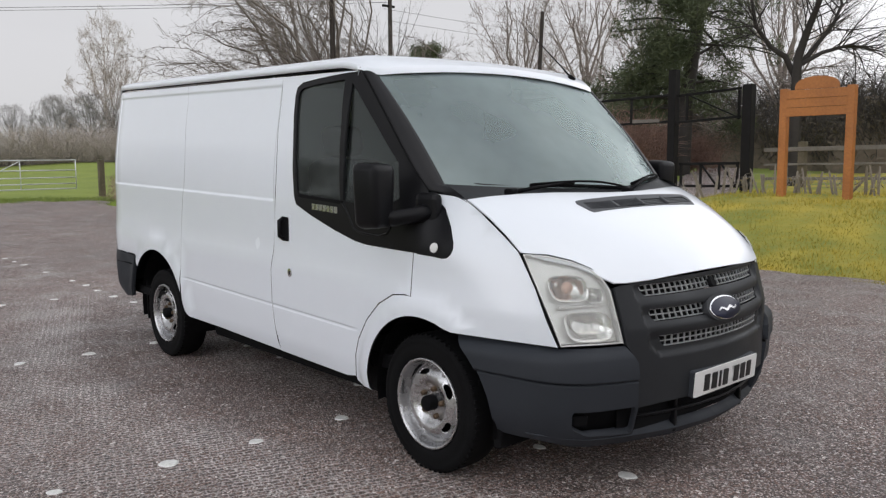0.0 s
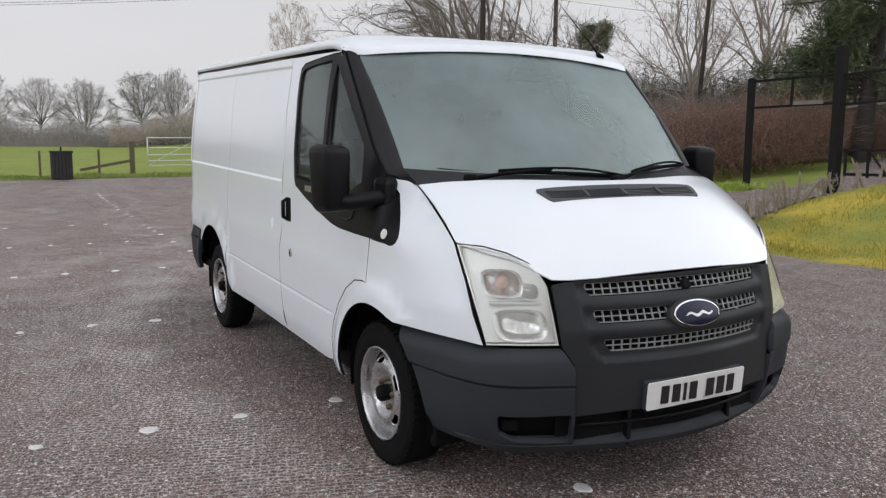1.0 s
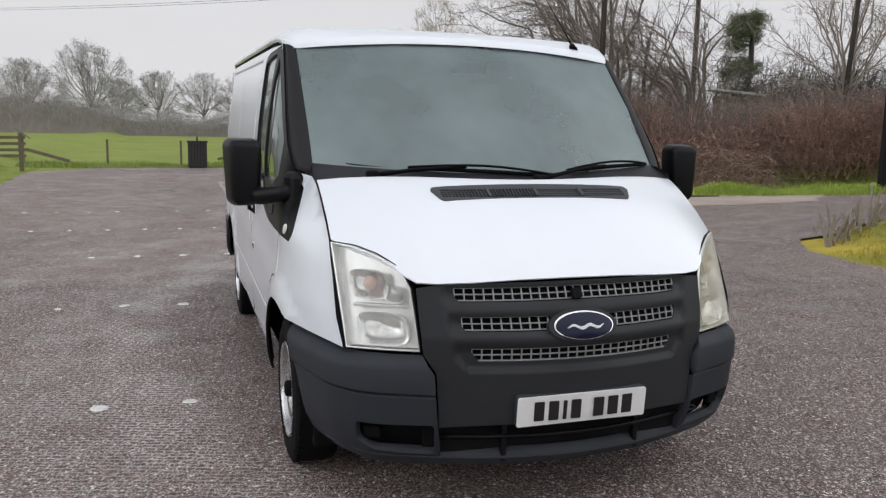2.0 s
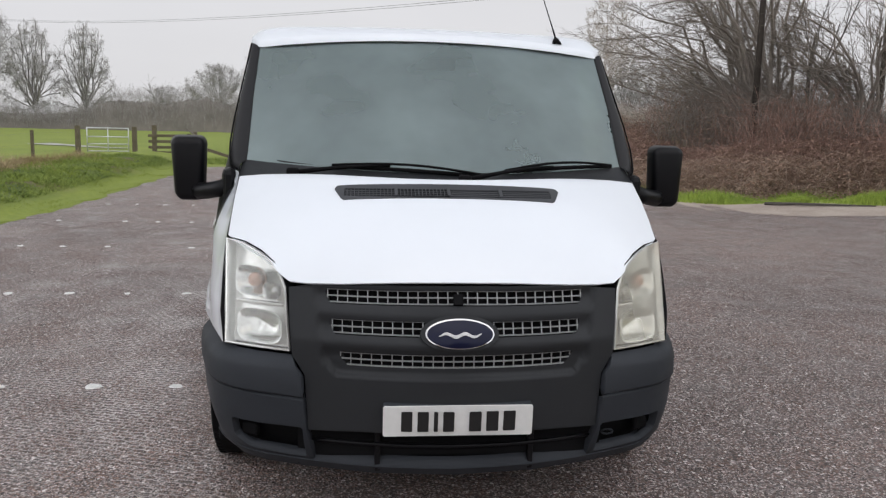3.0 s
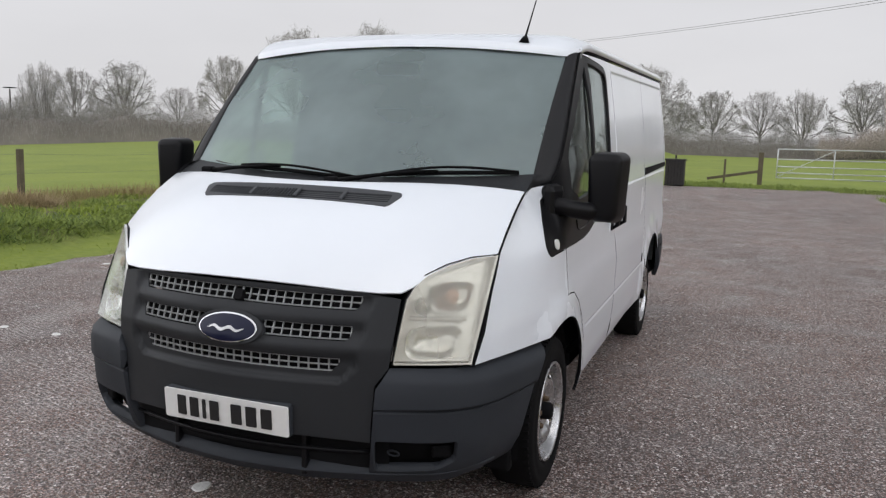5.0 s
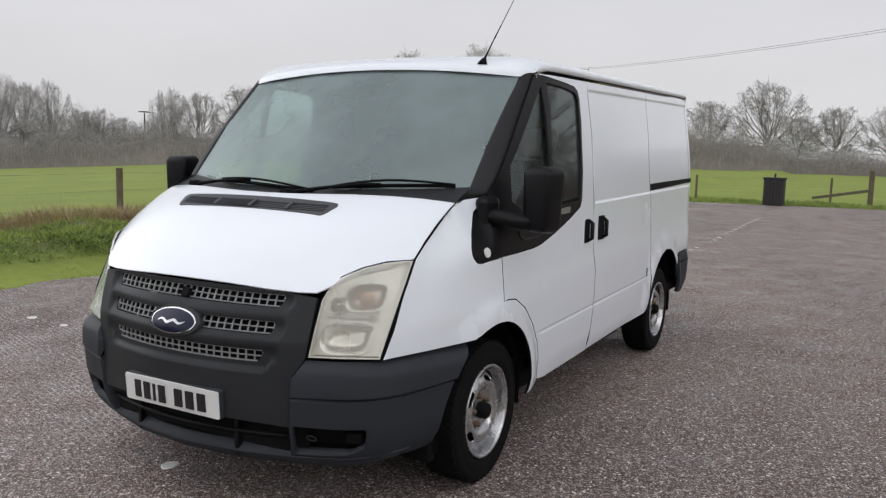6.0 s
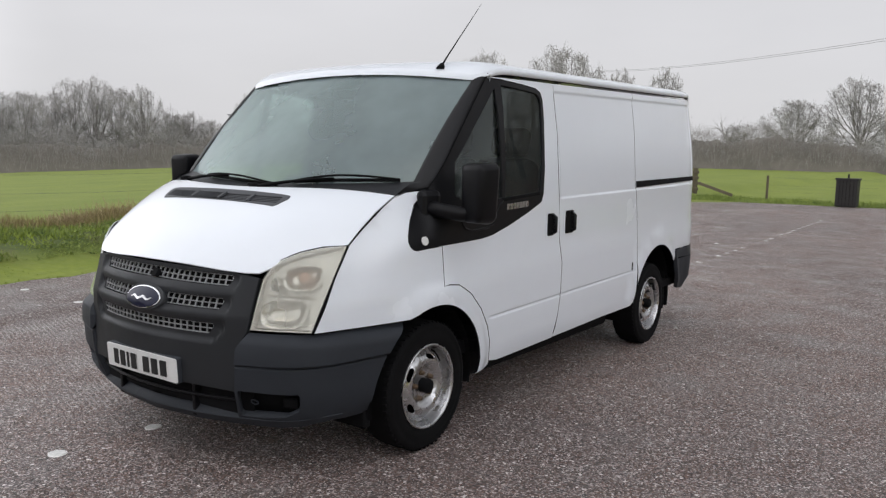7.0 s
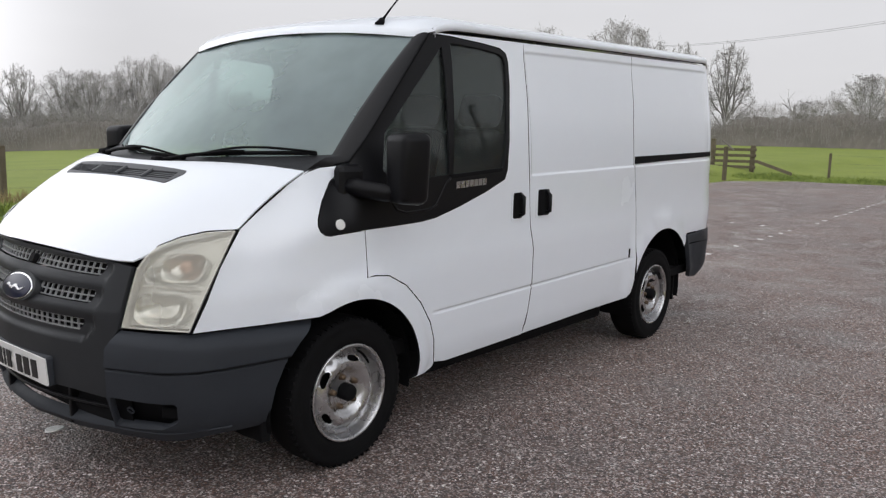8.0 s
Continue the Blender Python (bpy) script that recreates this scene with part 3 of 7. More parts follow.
def screen(y, v):
    q = (y / 0.83) ** 2
    b = 0.018 * 4 * v * (1 - v)
    xb, zb, xt, zt = 0.262 - 0.25 * q, 1.272 + 0.032 * q, -0.425 - 0.06 * q, 1.880 - 0.046 * q
    return (xb + (xt - xb) * v + 0.66 * b, y * (1 - 0.0 * v), zb + (zt - zb) * v + 0.75 * b)


# outlines on the side, as (along, up)
TRIM_TOP = [(-0.545, 1.847), (-0.672, 1.848), (-0.89, 1.838), (-1.05, 1.828), (-1.10, 1.806), (-1.113, 1.765), (-1.108, 1.654), (-1.072, 1.372), (-1.052, 1.225), (-1.03, 1.182)]
TRIM_LOW = [(-0.88, 1.128), (-0.67, 1.066), (-0.5, 1.025), (-0.4, 1.013), (-0.205, 1.007), (-0.045, 1.003)]
TRIM_NOSE = [(0.095, 0.995), (0.130, 0.991), (0.156, 0.995), (0.175, 1.010), (0.183, 1.032), (0.177, 1.058), (0.136, 1.124), (0.064, 1.2), (-0.010, 1.267)]
PILLAR = [(-0.010, 1.267), (-0.085, 1.350), (-0.20, 1.478), (-0.315, 1.602), (-0.44, 1.735), (-0.545, 1.847)]
DOOR_REAR = [(-1.257, 0.335), (-1.282, 0.463), (-1.303, 0.618), (-1.300, 0.803), (-1.281, 0.927), (-1.254, 1.197), (-1.262, 1.577), (-1.262, 1.80), (-1.27, gutter(-1.27) - 0.014)]
ARCH_SEAM = [(-0.045, 0.806), (-0.092, 0.808), (-0.179, 0.797), (-0.29, 0.74), (-0.39, 0.648), (-0.462, 0.543), (-0.496, 0.455), (-0.516, 0.339)]
SLIDE_REAR = [(-2.53, 0.50), (-2.533, 0.681), (-2.524, 0.924), (-2.474, 1.237), (-2.495, 1.63), (-2.505, gutter(-2.5) - 0.014)]


def arc(cx, cz, r, a0, a1, n=18):
    return [(cx + r * math.cos(radians(a0 + (a1 - a0) * k / n)), cz + r * math.sin(radians(a0 + (a1 - a0) * k / n))) for k in range(n + 1)]


FRONT_ARCH = arc(0.01, 0.325, 0.395, 62, 182, 22)
REAR_ARCH = arc(-2.955, 0.325, 0.455, 8, 156, 26)
WINDOW = [(-0.614, 1.216), (-0.668, 1.818), (-0.89, 1.811), (-1.04, 1.800), (-1.074, 1.785), (-1.087, 1.755), (-1.083, 1.65), (-1.050, 1.40), (-1.024, 1.240)]
QUARTER = [(-0.205, 1.400), (-0.612, 1.800), (-0.590, 1.215), (-0.25, 1.195), (-0.16, 1.24)]

for s in (1, -1):
    fl = s > 0
    S = side_surf(s)
    seam = 0.0028
    # front wing
    wing = [(0.165, 1.243), (0.25, 1.196), (0.33, 1.143), (0.41, 1.090), (0.482, 1.038), (0.52, 0.985), (0.575, 0.90), (0.635, 0.78), (0.682, 0.671)]
    wing += [(0.449, 0.674), (0.21, 0.678)] + FRONT_ARCH[1:] + [(-0.365, 0.297), (-0.44, 0.303), (-0.512, 0.318)]
    wing += ARCH_SEAM[::-1] + [(-0.043, 1.0)] + TRIM_NOSE + [(0.09, 1.257)]
    panel("front_wing", wing, S, M_WHITE, van, "white front wing with flared wheel arch", step=0.045, gap=seam, flip=fl, rim=M_BLACK)
    # cab door, its black window surround and panes
    door = ARCH_SEAM + [(-0.60, 0.325), (-0.9, 0.329)] + DOOR_REAR + [(-0.9, gutter(-0.9) - 0.014), (-0.62, gutter(-0.62) - 0.014)] + TRIM_TOP + TRIM_LOW
    # white strip added behind the gap to lighten the dark seam line
    panel("seam_filler", [(-0.058, 0.81), (-0.032, 0.81), (-0.032, 1.0), (-0.058, 1.0)], side_surf(s, -0.0035), M_WHITE, van, thick=0.004, step=0, flip=fl)
    cab_door = panel("cab_door", door, S, M_WHITE, van, "white cab door with black window surround", step=0.06, gap=seam, vcuts=(0.5605, 0.5667, 0.5737, 0.5807, 0.5869), shear=0.021, flip=fl, rim=M_BLACK)
    trim = TRIM_TOP + TRIM_LOW + TRIM_NOSE + PILLAR[1:-1]
    panel("window_surround", trim, side_surf(s, 0.001), M_TRIM, cab_door, "satin black window surround", holes=(refine(WINDOW, 0.02, 1), refine(QUARTER, 0.02, 1)), step=0.08, gap=0.002, flip=fl)
    panel("window_glass", inset(WINDOW, -0.012), side_surf(s, -0.010), M_SIDEGLASS, cab_door, "tinted side window", thick=0.004, step=0.15, flip=fl, rim=M_CLEAR).visible_shadow = False
    panel("quarter_glass", inset(QUARTER, -0.010), side_surf(s, -0.010), M_SIDEGLASS, cab_door, thick=0.004, step=0.15, flip=fl, rim=M_CLEAR).visible_shadow = False
    # the raised black lip below the pane, the word plate and the round plug
    lip = [(-0.585, 1.215), (-1.0, 1.238), (-1.0, 1.222), (-0.60, 1.198)]
    panel("window_seal", lip, side_surf(s, 0.006), M_BLACK, cab_door, thick=0.012, step=0.1, flip=fl)
    edge_pts = [(-0.60, 1.205), (-0.565, 1.18), (-0.53, 1.13), (-0.50, 1.085), (-0.455, 1.066), (-0.30, 1.058), (-0.235, 1.075), (-0.205, 1.11)]
    tube("surround_crease", [S(a, b) for a, b in edge_pts], 0.006, M_TRIM, cab_door, sides=6)
    for k in range(7):
        x0 = -0.640 - 0.034 * k
        z0 = 1.150 + 0.0015 * k
        bar = [(x0, z0), (x0 - 0.026, z0 + 0.001), (x0 - 0.026, z0 + 0.033), (x0, z0 + 0.032)]
        panel("badge_bar", bar, side_surf(s, 0.004), M_STEEL, cab_door, thick=0.003, step=0, flip=fl)
    panel("round_plug", ellipse(0.084, 1.034, 0.021, 0.021, 20), side_surf(s, 0.007), M_PLATE, cab_door, "pale round plug", thick=0.006, step=0, flip=fl)
    # handle pocket and lock
    panel("handle_pocket", rrect(-1.200, 0.962, -1.098, 1.120, 0.012), side_surf(s, 0.0025), M_WHITE, cab_door, thick=0.006, step=0, flip=fl)
    grip = panel("door_handle", rrect(-1.190, 0.975, -1.112, 1.108, 0.012), side_surf(s, 0.007), M_BLACK, cab_door, "black door handle", thick=0.008, step=0, flip=fl)
    tube("handle_bar", [S(-1.170, 0.985), (-1.170, s * (side_y(-1.17, 1.0) + 0.028), 1.0), (-1.170, s * (side_y(-1.17, 1.08) + 0.028), 1.085), S(-1.170, 1.10)], 0.012, M_TRIM, cab_door)
    if s < 0:
        lock = panel("door_lock", ellipse(-1.09, 0.806, 0.019, 0.023, 20), side_surf(s, 0.006), M_CHROME, cab_door, "steel door lock", thick=0.006, step=0, flip=fl)
        panel("keyhole", ellipse(-1.09, 0.806, 0.004, 0.010, 10), side_surf(s, 0.0085), M_BLACK, lock, thick=0.003, step=0, flip=fl)
    # load-space panels
    g2 = seam if s > 0 else 0.0014
    slide = [(-1.255, 0.338)] + [(-1.5, 0.342), (-2.0, 0.352), (-2.46, 0.361)] + [p for p in REAR_ARCH[:3]] + SLIDE_REAR + [(-2.0, gutter(-2.0) - 0.014), (-1.6, gutter(-1.6) - 0.014)] + DOOR_REAR[::-1][:-1]
    slide = [p for i, p in enumerate(slide) if p != (-2.53, 0.50)]
    kw = dict(step=0.09, vcuts=(0.5605, 0.5667, 0.5737, 0.5807, 0.5869, 1.156, 1.1622, 1.168, 1.1738, 1.180), shear=0.021, flip=fl, tcuts=(1.774, 1.7805, 1.790, 1.7995, 1.806), tshear=0.029, rim=M_BLACK)
    cuts = dict(ucuts=(-1.270, -1.2775, -1.285, -1.291, -3.719, -3.725, -3.740, -3.755, -3.761))
    side_name = "sliding_door" if s > 0 else "load_panel"
    sd = panel(side_name, slide, S, M_WHITE, van, "white side panel with recessed upper field", gap=g2, **kw, **cuts)
    rear = SLIDE_REAR[1:] + [(-3.0, gutter(-3.0) - 0.014), (-3.5, gutter(-3.5) - 0.014), (-3.855, gutter(-3.855) - 0.014), (-3.875, 1.6), (-3.885, 1.2), (-3.915, 0.722), (-3.36, 0.712)] + arc(-2.955, 0.325, 0.455, 57, 22, 2)[:0] + REAR_ARCH[::-1][3:-3]
    panel("rear_quarter", rear, S, M_WHITE, van, "white rear quarter with wheel arch", gap=g2, **kw, **cuts)
    if s > 0:
        panel("handle_pocket", rrect(-1.462, 0.962, -1.325, 1.128, 0.012), side_surf(s, 0.0025), M_WHITE, sd, thick=0.006, step=0, flip=fl)
        panel("door_handle", rrect(-1.450, 0.975, -1.345, 1.116, 0.012), side_surf(s, 0.007), M_BLACK, sd, "black door handle", thick=0.008, step=0, flip=fl)
        tube("handle_bar", [S(-1.425, 0.985), (-1.425, s * (side_y(-1.42, 1.0) + 0.028), 1.0), (-1.425, s * (side_y(-1.42, 1.08) + 0.028), 1.085), S(-1.425, 1.105)], 0.012, M_TRIM, sd)
        panel("door_rail", [(-2.485, 1.234), (-2.487, 1.281), (-3.755, 1.307), (-3.753, 1.273)], side_surf(s, 0.006), M_BLACK, van, "black sliding-door rail slot", thick=0.008, step=0.2, flip=fl)
        panel("fuel_latch", [(-2.437, 0.632), (-2.437, 0.690), (-2.452, 0.690), (-2.452, 0.632)], side_surf(s, 0.004), M_BLACK, van, thick=0.005, step=0, flip=fl)
    # gutter line and rear bumper end
    pts = [(x, s * (side_y(x, gutter(x)) + 0.002), gutter(x) - 0.002) for x in np.linspace(-0.56, -3.855, 28)]
    tube("roof_gutter", pts, 0.0036, M_BLACK, van, sides=6)
    rb = [(-3.335, 0.703), (-3.60, 0.706), (-3.93, 0.712), (-3.96, 0.56), (-3.965, 0.43), (-3.915, 0.375), (-3.62, 0.362), (-3.50, 0.372), (-3.425, 0.45), (-3.385, 0.55)]
    panel("rear_bumper_end", rb, side_surf(s, 0.012), M_PLASTIC, van, "dark grey rear bumper", thick=0.03, step=0.08, flip=fl)
    tube("bumper_groove", [(x, s * (side_y(x, 0.62) + 0.012), 0.640 - 0.004 * k) for k, x in enumerate((-3.38, -3.57, -3.74, -3.905))], 0.004, M_BLACK, van, sides=5)
    # black box added for the shade between bumper corner and tyre
    part("dark_gap_filler", box((0.385, s * 0.60, 0.20), (0.43, s * 0.90, 0.56), 0.01), M_BLACK, van)
    part("mud_flap", box((-3.40, s * 0.90, 0.20), (-3.375, s * 0.70, 0.55), 0.006), M_RUBBER, van)
    # wheel-arch liners
    for cx, r in ((0.01, 0.405), (-2.955, 0.462)):
        v, f = [], []
        a = arc(cx, 0.325, r, -12, 192, 20)
        for x, z in a:
            v += [(x, s * 0.925, z), (x, s * 0.62, z)]
        f = [(2 * i, 2 * i + 1, 2 * i + 3, 2 * i + 2) for i in range(len(a) - 1)]
        f.append(tuple(2 * i + 1 for i in range(len(a))))
        mesh_part("arch_liner", v, f, M_BLACK, van)

# roof
NB, NA = 44, 40
rv, rn = [], []
bs = [(k / NB) ** 1.5 for k in range(NB + 1)]
As = [math.sin(math.pi / 2 * (2 * k / NA - 1)) for k in range(NA + 1)]


def roof_pt(a, b):
    ye = side_y(-0.58, gutter(-0.58)) + 0.010
    k = min(1.0, abs(a) * ye / 0.832)
    edge = screen(0.832 * k, 1.0)
    over = max(0.0, (abs(a) * ye - 0.832) / (ye - 0.832))
    xf = edge[0] + 0.012 - 0.10 * over
    zf = edge[2] + 0.029 - 0.012 * k ** 6 + 0.030 * over
    x = xf + (-3.895 + 0.03 * a * a - xf) * b

    def crown(xx):
        return gutter(xx) + 0.032 + 0.036 * (1 - abs(a) ** 18) + 0.016 * (1 - a * a)

    z = crown(x) - (crown(xf) - zf) * max(0.0, 1 - b / 0.05) ** 2.0
    z -= 0.05 * max(0.0, (b - 0.975) / 0.025) ** 2
    return (x, a * (side_y(x, gutter(x)) + 0.010), z)


for b in [-1.0] + bs:
    row = [roof_pt(a, max(b, 0.0)) for a in As]
    if b < 0:
        row = [(x + 0.012 * (1 - abs(a) ** 6), y, z - 0.034 + 0.014 * abs(a) ** 6) for a, (x, y, z) in zip(As, row)]
    lo, hi = row[0], row[-1]
    row = [(lo[0], lo[1] + 0.03, lo[2] - 0.032), (lo[0], lo[1] - 0.002, lo[2] - 0.030)] + row + [(hi[0], hi[1] + 0.002, hi[2] - 0.030), (hi[0], hi[1] - 0.03, hi[2] - 0.032)]
    rv += row
w = NA + 5
roof = mesh_part("roof", rv, [(i * w + j, (i + 1) * w + j, (i + 1) * w + j + 1, i * w + j + 1) for i in range(NB + 1) for j in range(w - 1)], M_WHITE, van, "white roof with rounded edges", smooth=True)

# bonnet with its vent
M_VENT = mat("vent_plastic", (0.058, 0.061, 0.068), 0.5, spec=0.4, var=0.2, scale=5, fine=300)
def bon_rear(y):
    return 0.384 - 0.219 * (abs(y) / 0.845) ** 2


half = [(bon_rear(y), y) for y in (0.0, 0.15, 0.3, 0.45, 0.6, 0.72, 0.81, 0.842)]
half += [(0.20, 0.843), (0.30, 0.843), (0.40, 0.843), (0.484, 0.843), (0.531, 0.812), (0.572, 0.779), (0.612, 0.745), (0.648, 0.71), (0.708, 0.655), (0.743, 0.622), (0.769, 0.588), (0.79, 0.52), (0.815, 0.40), (0.838, 0.2), (0.846, 0.0)]
outline = half + [(x, -y) for x, y in half[-2:0:-1]]
VENT = refine([(0.432, -0.432), (0.432, 0.432), (0.452, 0.442), (0.508, 0.418), (0.521, 0.405), (0.523, 0.0), (0.521, -0.405), (0.508, -0.418), (0.452, -0.442)], 0.012, 1)
bonnet = panel("bonnet", outline, lambda x, y: (x, y, bonnet_z(x, y)), M_WHITE, van, "white sloping bonnet with black vent", holes=(inset(VENT, 0.004),), step=0.045, gap=0.0025, thick=0.009)
vent = panel("bonnet_vent", VENT, lambda x, y: (x, y, bonnet_z(x, y) + 0.003), M_VENT, bonnet, "dark slatted bonnet vent", holes=(rrect(0.452, -0.405, 0.502, 0.405, 0.008),), step=0.06, thick=0.012)
panel("vent_back", rrect(0.448, -0.41, 0.506, 0.41, 0.008), lambda x, y: (x, y, bonnet_z(x, y) - 0.012), M_BLACK, vent, step=0.1, thick=0.004)
for k in range(4):
    x0 = 0.4575 + 0.0115 * k
    panel("vent_slat", rrect(x0, -0.404, x0 + 0.0042, 0.404, 0.001, 1), lambda x, y: (x, y, bonnet_z(x, y) - 0.001), M_VENT, vent, step=0.1, thick=0.008)
for y0 in (-0.205, 0.0, 0.205):
    panel("vent_post", rrect(0.450, y0 - 0.006, 0.504, y0 + 0.006, 0.001, 1), lambda x, y: (x, y, bonnet_z(x, y) + 0.002), M_VENT, vent, step=0, thick=0.010)
for k in range(2):
    bm = bmesh.new()
    for q in range(14):
        y = -0.400 + 0.205 * k + 0.0142 * (q + 0.5)
        a, b = Vector((0.451, y, bonnet_z(0.451, y) - 0.004)), Vector((0.503, y, bonnet_z(0.503, y) - 0.004))
        add_box(bm, (0, -0.0013, -0.003), ((b - a).length, 0.0013, 0.003), m=Matrix.Translation(a) @ Matrix.Rotation(math.atan2(a.z - b.z, b.x - a.x), 4, "Y"))
    part("vent_mesh", bm, M_VENT, vent)

# windscreen, black border, cowl
panel("windscreen", [(-0.835, 0), (-0.4, 0), (0, 0), (0.4, 0), (0.835, 0), (0.832, 0.5), (0.829, 1), (0.4, 1), (0, 1), (-0.4, 1), (-0.829, 1), (-0.832, 0.5)], screen, M_GLASS, van, "large raked greenish windscreen", thick=0.005, step=0.1, rim=M_CLEAR).visible_shadow = False
band_hole = refine([(-0.785, 0.075), (-0.72, 0.035), (-0.4, 0.018), (0, 0.014), (0.4, 0.018), (0.72, 0.035), (0.785, 0.075), (0.785, 0.5), (0.762, 0.945), (0.50, 0.952), (0.41, 0.952), (0.385, 0.900), (0.16, 0.882), (0.12, 0.858), (-0.04, 0.858), (-0.06, 0.890), (-0.26, 0.900), (-0.285, 0.952), (-0.50, 0.952), (-0.762, 0.945), (-0.785, 0.5)], 0.05, 1)
panel("screen_border", [(-0.838, -0.012), (0, -0.012), (0.838, -0.012), (0.832, 1.0), (0, 1.0), (-0.832, 1.0)], lambda y, v: tuple(Vector(screen(y, v)) - Vector((0.66, 0, 0.75)) * 0.008), M_TRIM, van, "black windscreen border", holes=(band_hole,), thick=0.002, step=0.09)
cowl = [(y, 0.0) for y in np.linspace(-0.85, 0.85, 21)] + [(y, 1.0) for y in np.linspace(0.85, -0.85, 21)]


def cowl_surf(y, v):
    a = (bon_rear(y) + 0.01, y, bonnet_z(bon_rear(y), y) - 0.012)
    b = screen(y, 0.0)
    return (a[0] + (b[0] - a[0]) * v, y, a[2] + (b[2] - a[2]) * v - 0.02 * math.sin(math.pi * v) + 0.002)


panel("cowl", cowl, cowl_surf, M_GRILLE, van, "black plastic cowl below the windscreen", step=0.1, thick=0.02)
for s in (1, -1):
    n = 16
    A = []
    full = [(0.158, 1.247)] + PILLAR
    for k in range(n + 1):
        t = k / n * (len(full) - 1)
        i = min(int(t), len(full) - 2)
        x = full[i][0] + (full[i + 1][0] - full[i][0]) * (t - i)
        z = full[i][1] + (full[i + 1][1] - full[i][1]) * (t - i)
        A.append(Vector((x, s * side_y(x, z), z)))
    v, f = [], []
    for k in range(n + 1):
        z = A[k].z
        vv = min(1.0, max(0.0, (z - 1.31) / (1.83 - 1.31)))
        B = Vector(screen(s * 0.832, vv))
        for j in range(9):
            q = j / 8
            p = A[k].lerp(B, q) + Vector((0.35, s * 0.75, 0.55)) * 0.017 * math.sin(math.pi * q)
            v.append(p)
        v.append(B - Vector((0.02, 0, 0.02)))
    m9 = 10
    for k in range(n):
        for j in range(m9 - 1):
            q = (k * m9 + j, k * m9 + j + 1, (k + 1) * m9 + j + 1, (k + 1) * m9 + j)
            f.append(q if s < 0 else q[::-1])
    mesh_part("windscreen_pillar", v, f, M_PILLAR, van, "satin black windscreen pillar", smooth=True)
    tube("pillar_seam", [A[k] + Vector((0.004, s * 0.004, 0.004)) for k in range(2, n + 1)], 0.0042, M_BLACK, van, sides=6)

# front: grille panel with slots
def slot(y0, y1, z0, z1, slant=0.02, r=0.008):
    return refine([(y0, z1), (y1, z1), (y1 - slant, z0), (y0 + slant, z0)], 0.03, 1)


SLOTS = [(-0.466, 0.466, 0.848, 0.896, 0.018), (-0.448, -0.112, 0.748, 0.797, 0.015), (0.112, 0.448, 0.748, 0.797, 0.015), (-0.418, 0.418, 0.640, 0.688, 0.03)]
gp = [(0.0, 0.917), (0.25, 0.915), (0.47, 0.909), (0.592, 0.897), (0.588, 0.78), (0.578, 0.664), (0.534, 0.597), (0.524, 0.45), (0.520, 0.395), (0.0, 0.400)]
gp = gp + [(-y, z) for y, z in gp[-2:0:-1]]


def nose_surf(y, z):
    """The panel's face: a shallow field sunk round the slots, with rounded ribs between them."""
    a = abs(y)
    wide = float(np.interp(z, (0.59, 0.615, 0.66, 0.92), (0.36, 0.43, 0.475, 0.512)))
    inside = smoothstep(wide + 0.004, wide - 0.020, a) * smoothstep(0.600, 0.622, z)
    rib = 0.5 + 0.5 * math.cos((z - 0.62) * 62)
    return (nose_x(y, z) - inside * (0.020 - 0.017 * rib * smoothstep(0.645, 0.68, z)), y, z)



grille = panel("grille_panel", gp, nose_surf, M_GRILLE, van, "dark grey plastic grille panel", holes=[slot(*q) for q in SLOTS], thick=0.035, step=0.018, gap=0.003)
for y0, y1, z0, z1, sl in SLOTS:
    ins = panel("grille_back", slot(y0 - 0.01, y1 + 0.01, z0 - 0.008, z1 + 0.008, sl), lambda y, z: (nose_x(y, z) - 0.052, y, z), M_BLACK, grille, step=0.1, thick=0.004)
    bm = bmesh.new()
    k = int((y1 - y0 - sl) / 0.0345)
    for i in range(k + 1):
        y = y0 + 0.012 + (y1 - y0 - 0.024) * i / k
        x = nose_x(y, (z0 + z1) / 2) - 0.027
        tilt = nose_x(y, z1) - nose_x(y, z0)
        add_box(bm, (-0.004, -0.0016, -0.025), (0.004, 0.0016, 0.025), m=Matrix.Translation((x, y, (z0 + z1) / 2)) @ Matrix.Rotation(math.atan2(tilt, z1 - z0), 4, "Y"))
    for zz in (z0 + 0.003, (z0 + z1) / 2, z1 - 0.002):
        ys = np.linspace(y0 + (sl if zz < z0 + 0.01 else 0.004), y1 - (sl if zz < z0 + 0.01 else 0.004), 15)
        for a, b in zip(ys[:-1], ys[1:]):
            pa, pb = Vector((nose_x(a, zz) - 0.025, a, zz)), Vector((nose_x(b, zz) - 0.025, b, zz))
            d = pb - pa
            add_box(bm, (-0.003, 0, -0.002), (0.003, d.length, 0.002), m=Matrix.Translation(pa) @ Matrix.Rotation(math.atan2(-d.x, d.y), 4, "Z"))
    part("grille_mesh", bm, mat("grille_mesh_grey", (0.38, 0.39, 0.40), 0.4, 0.3) if y0 == SLOTS[0][0] else bpy.data.materials["grille_mesh_grey"], grille, "grey square grille mesh")
panel("bonnet_catch", rrect(-0.016, 0.856, 0.016, 0.890, 0.004), lambda y, z: (nose_x(y, z) + 0.002, y, z), M_BLACK, grille, thick=0.02, step=0)
# oval badge


def badge_surf(d):
    return lambda y, z: (nose_x(0, z) + d + 0.012 * (1 - (y / 0.12) ** 2 - ((z - 0.765) / 0.05) ** 2), y, z)


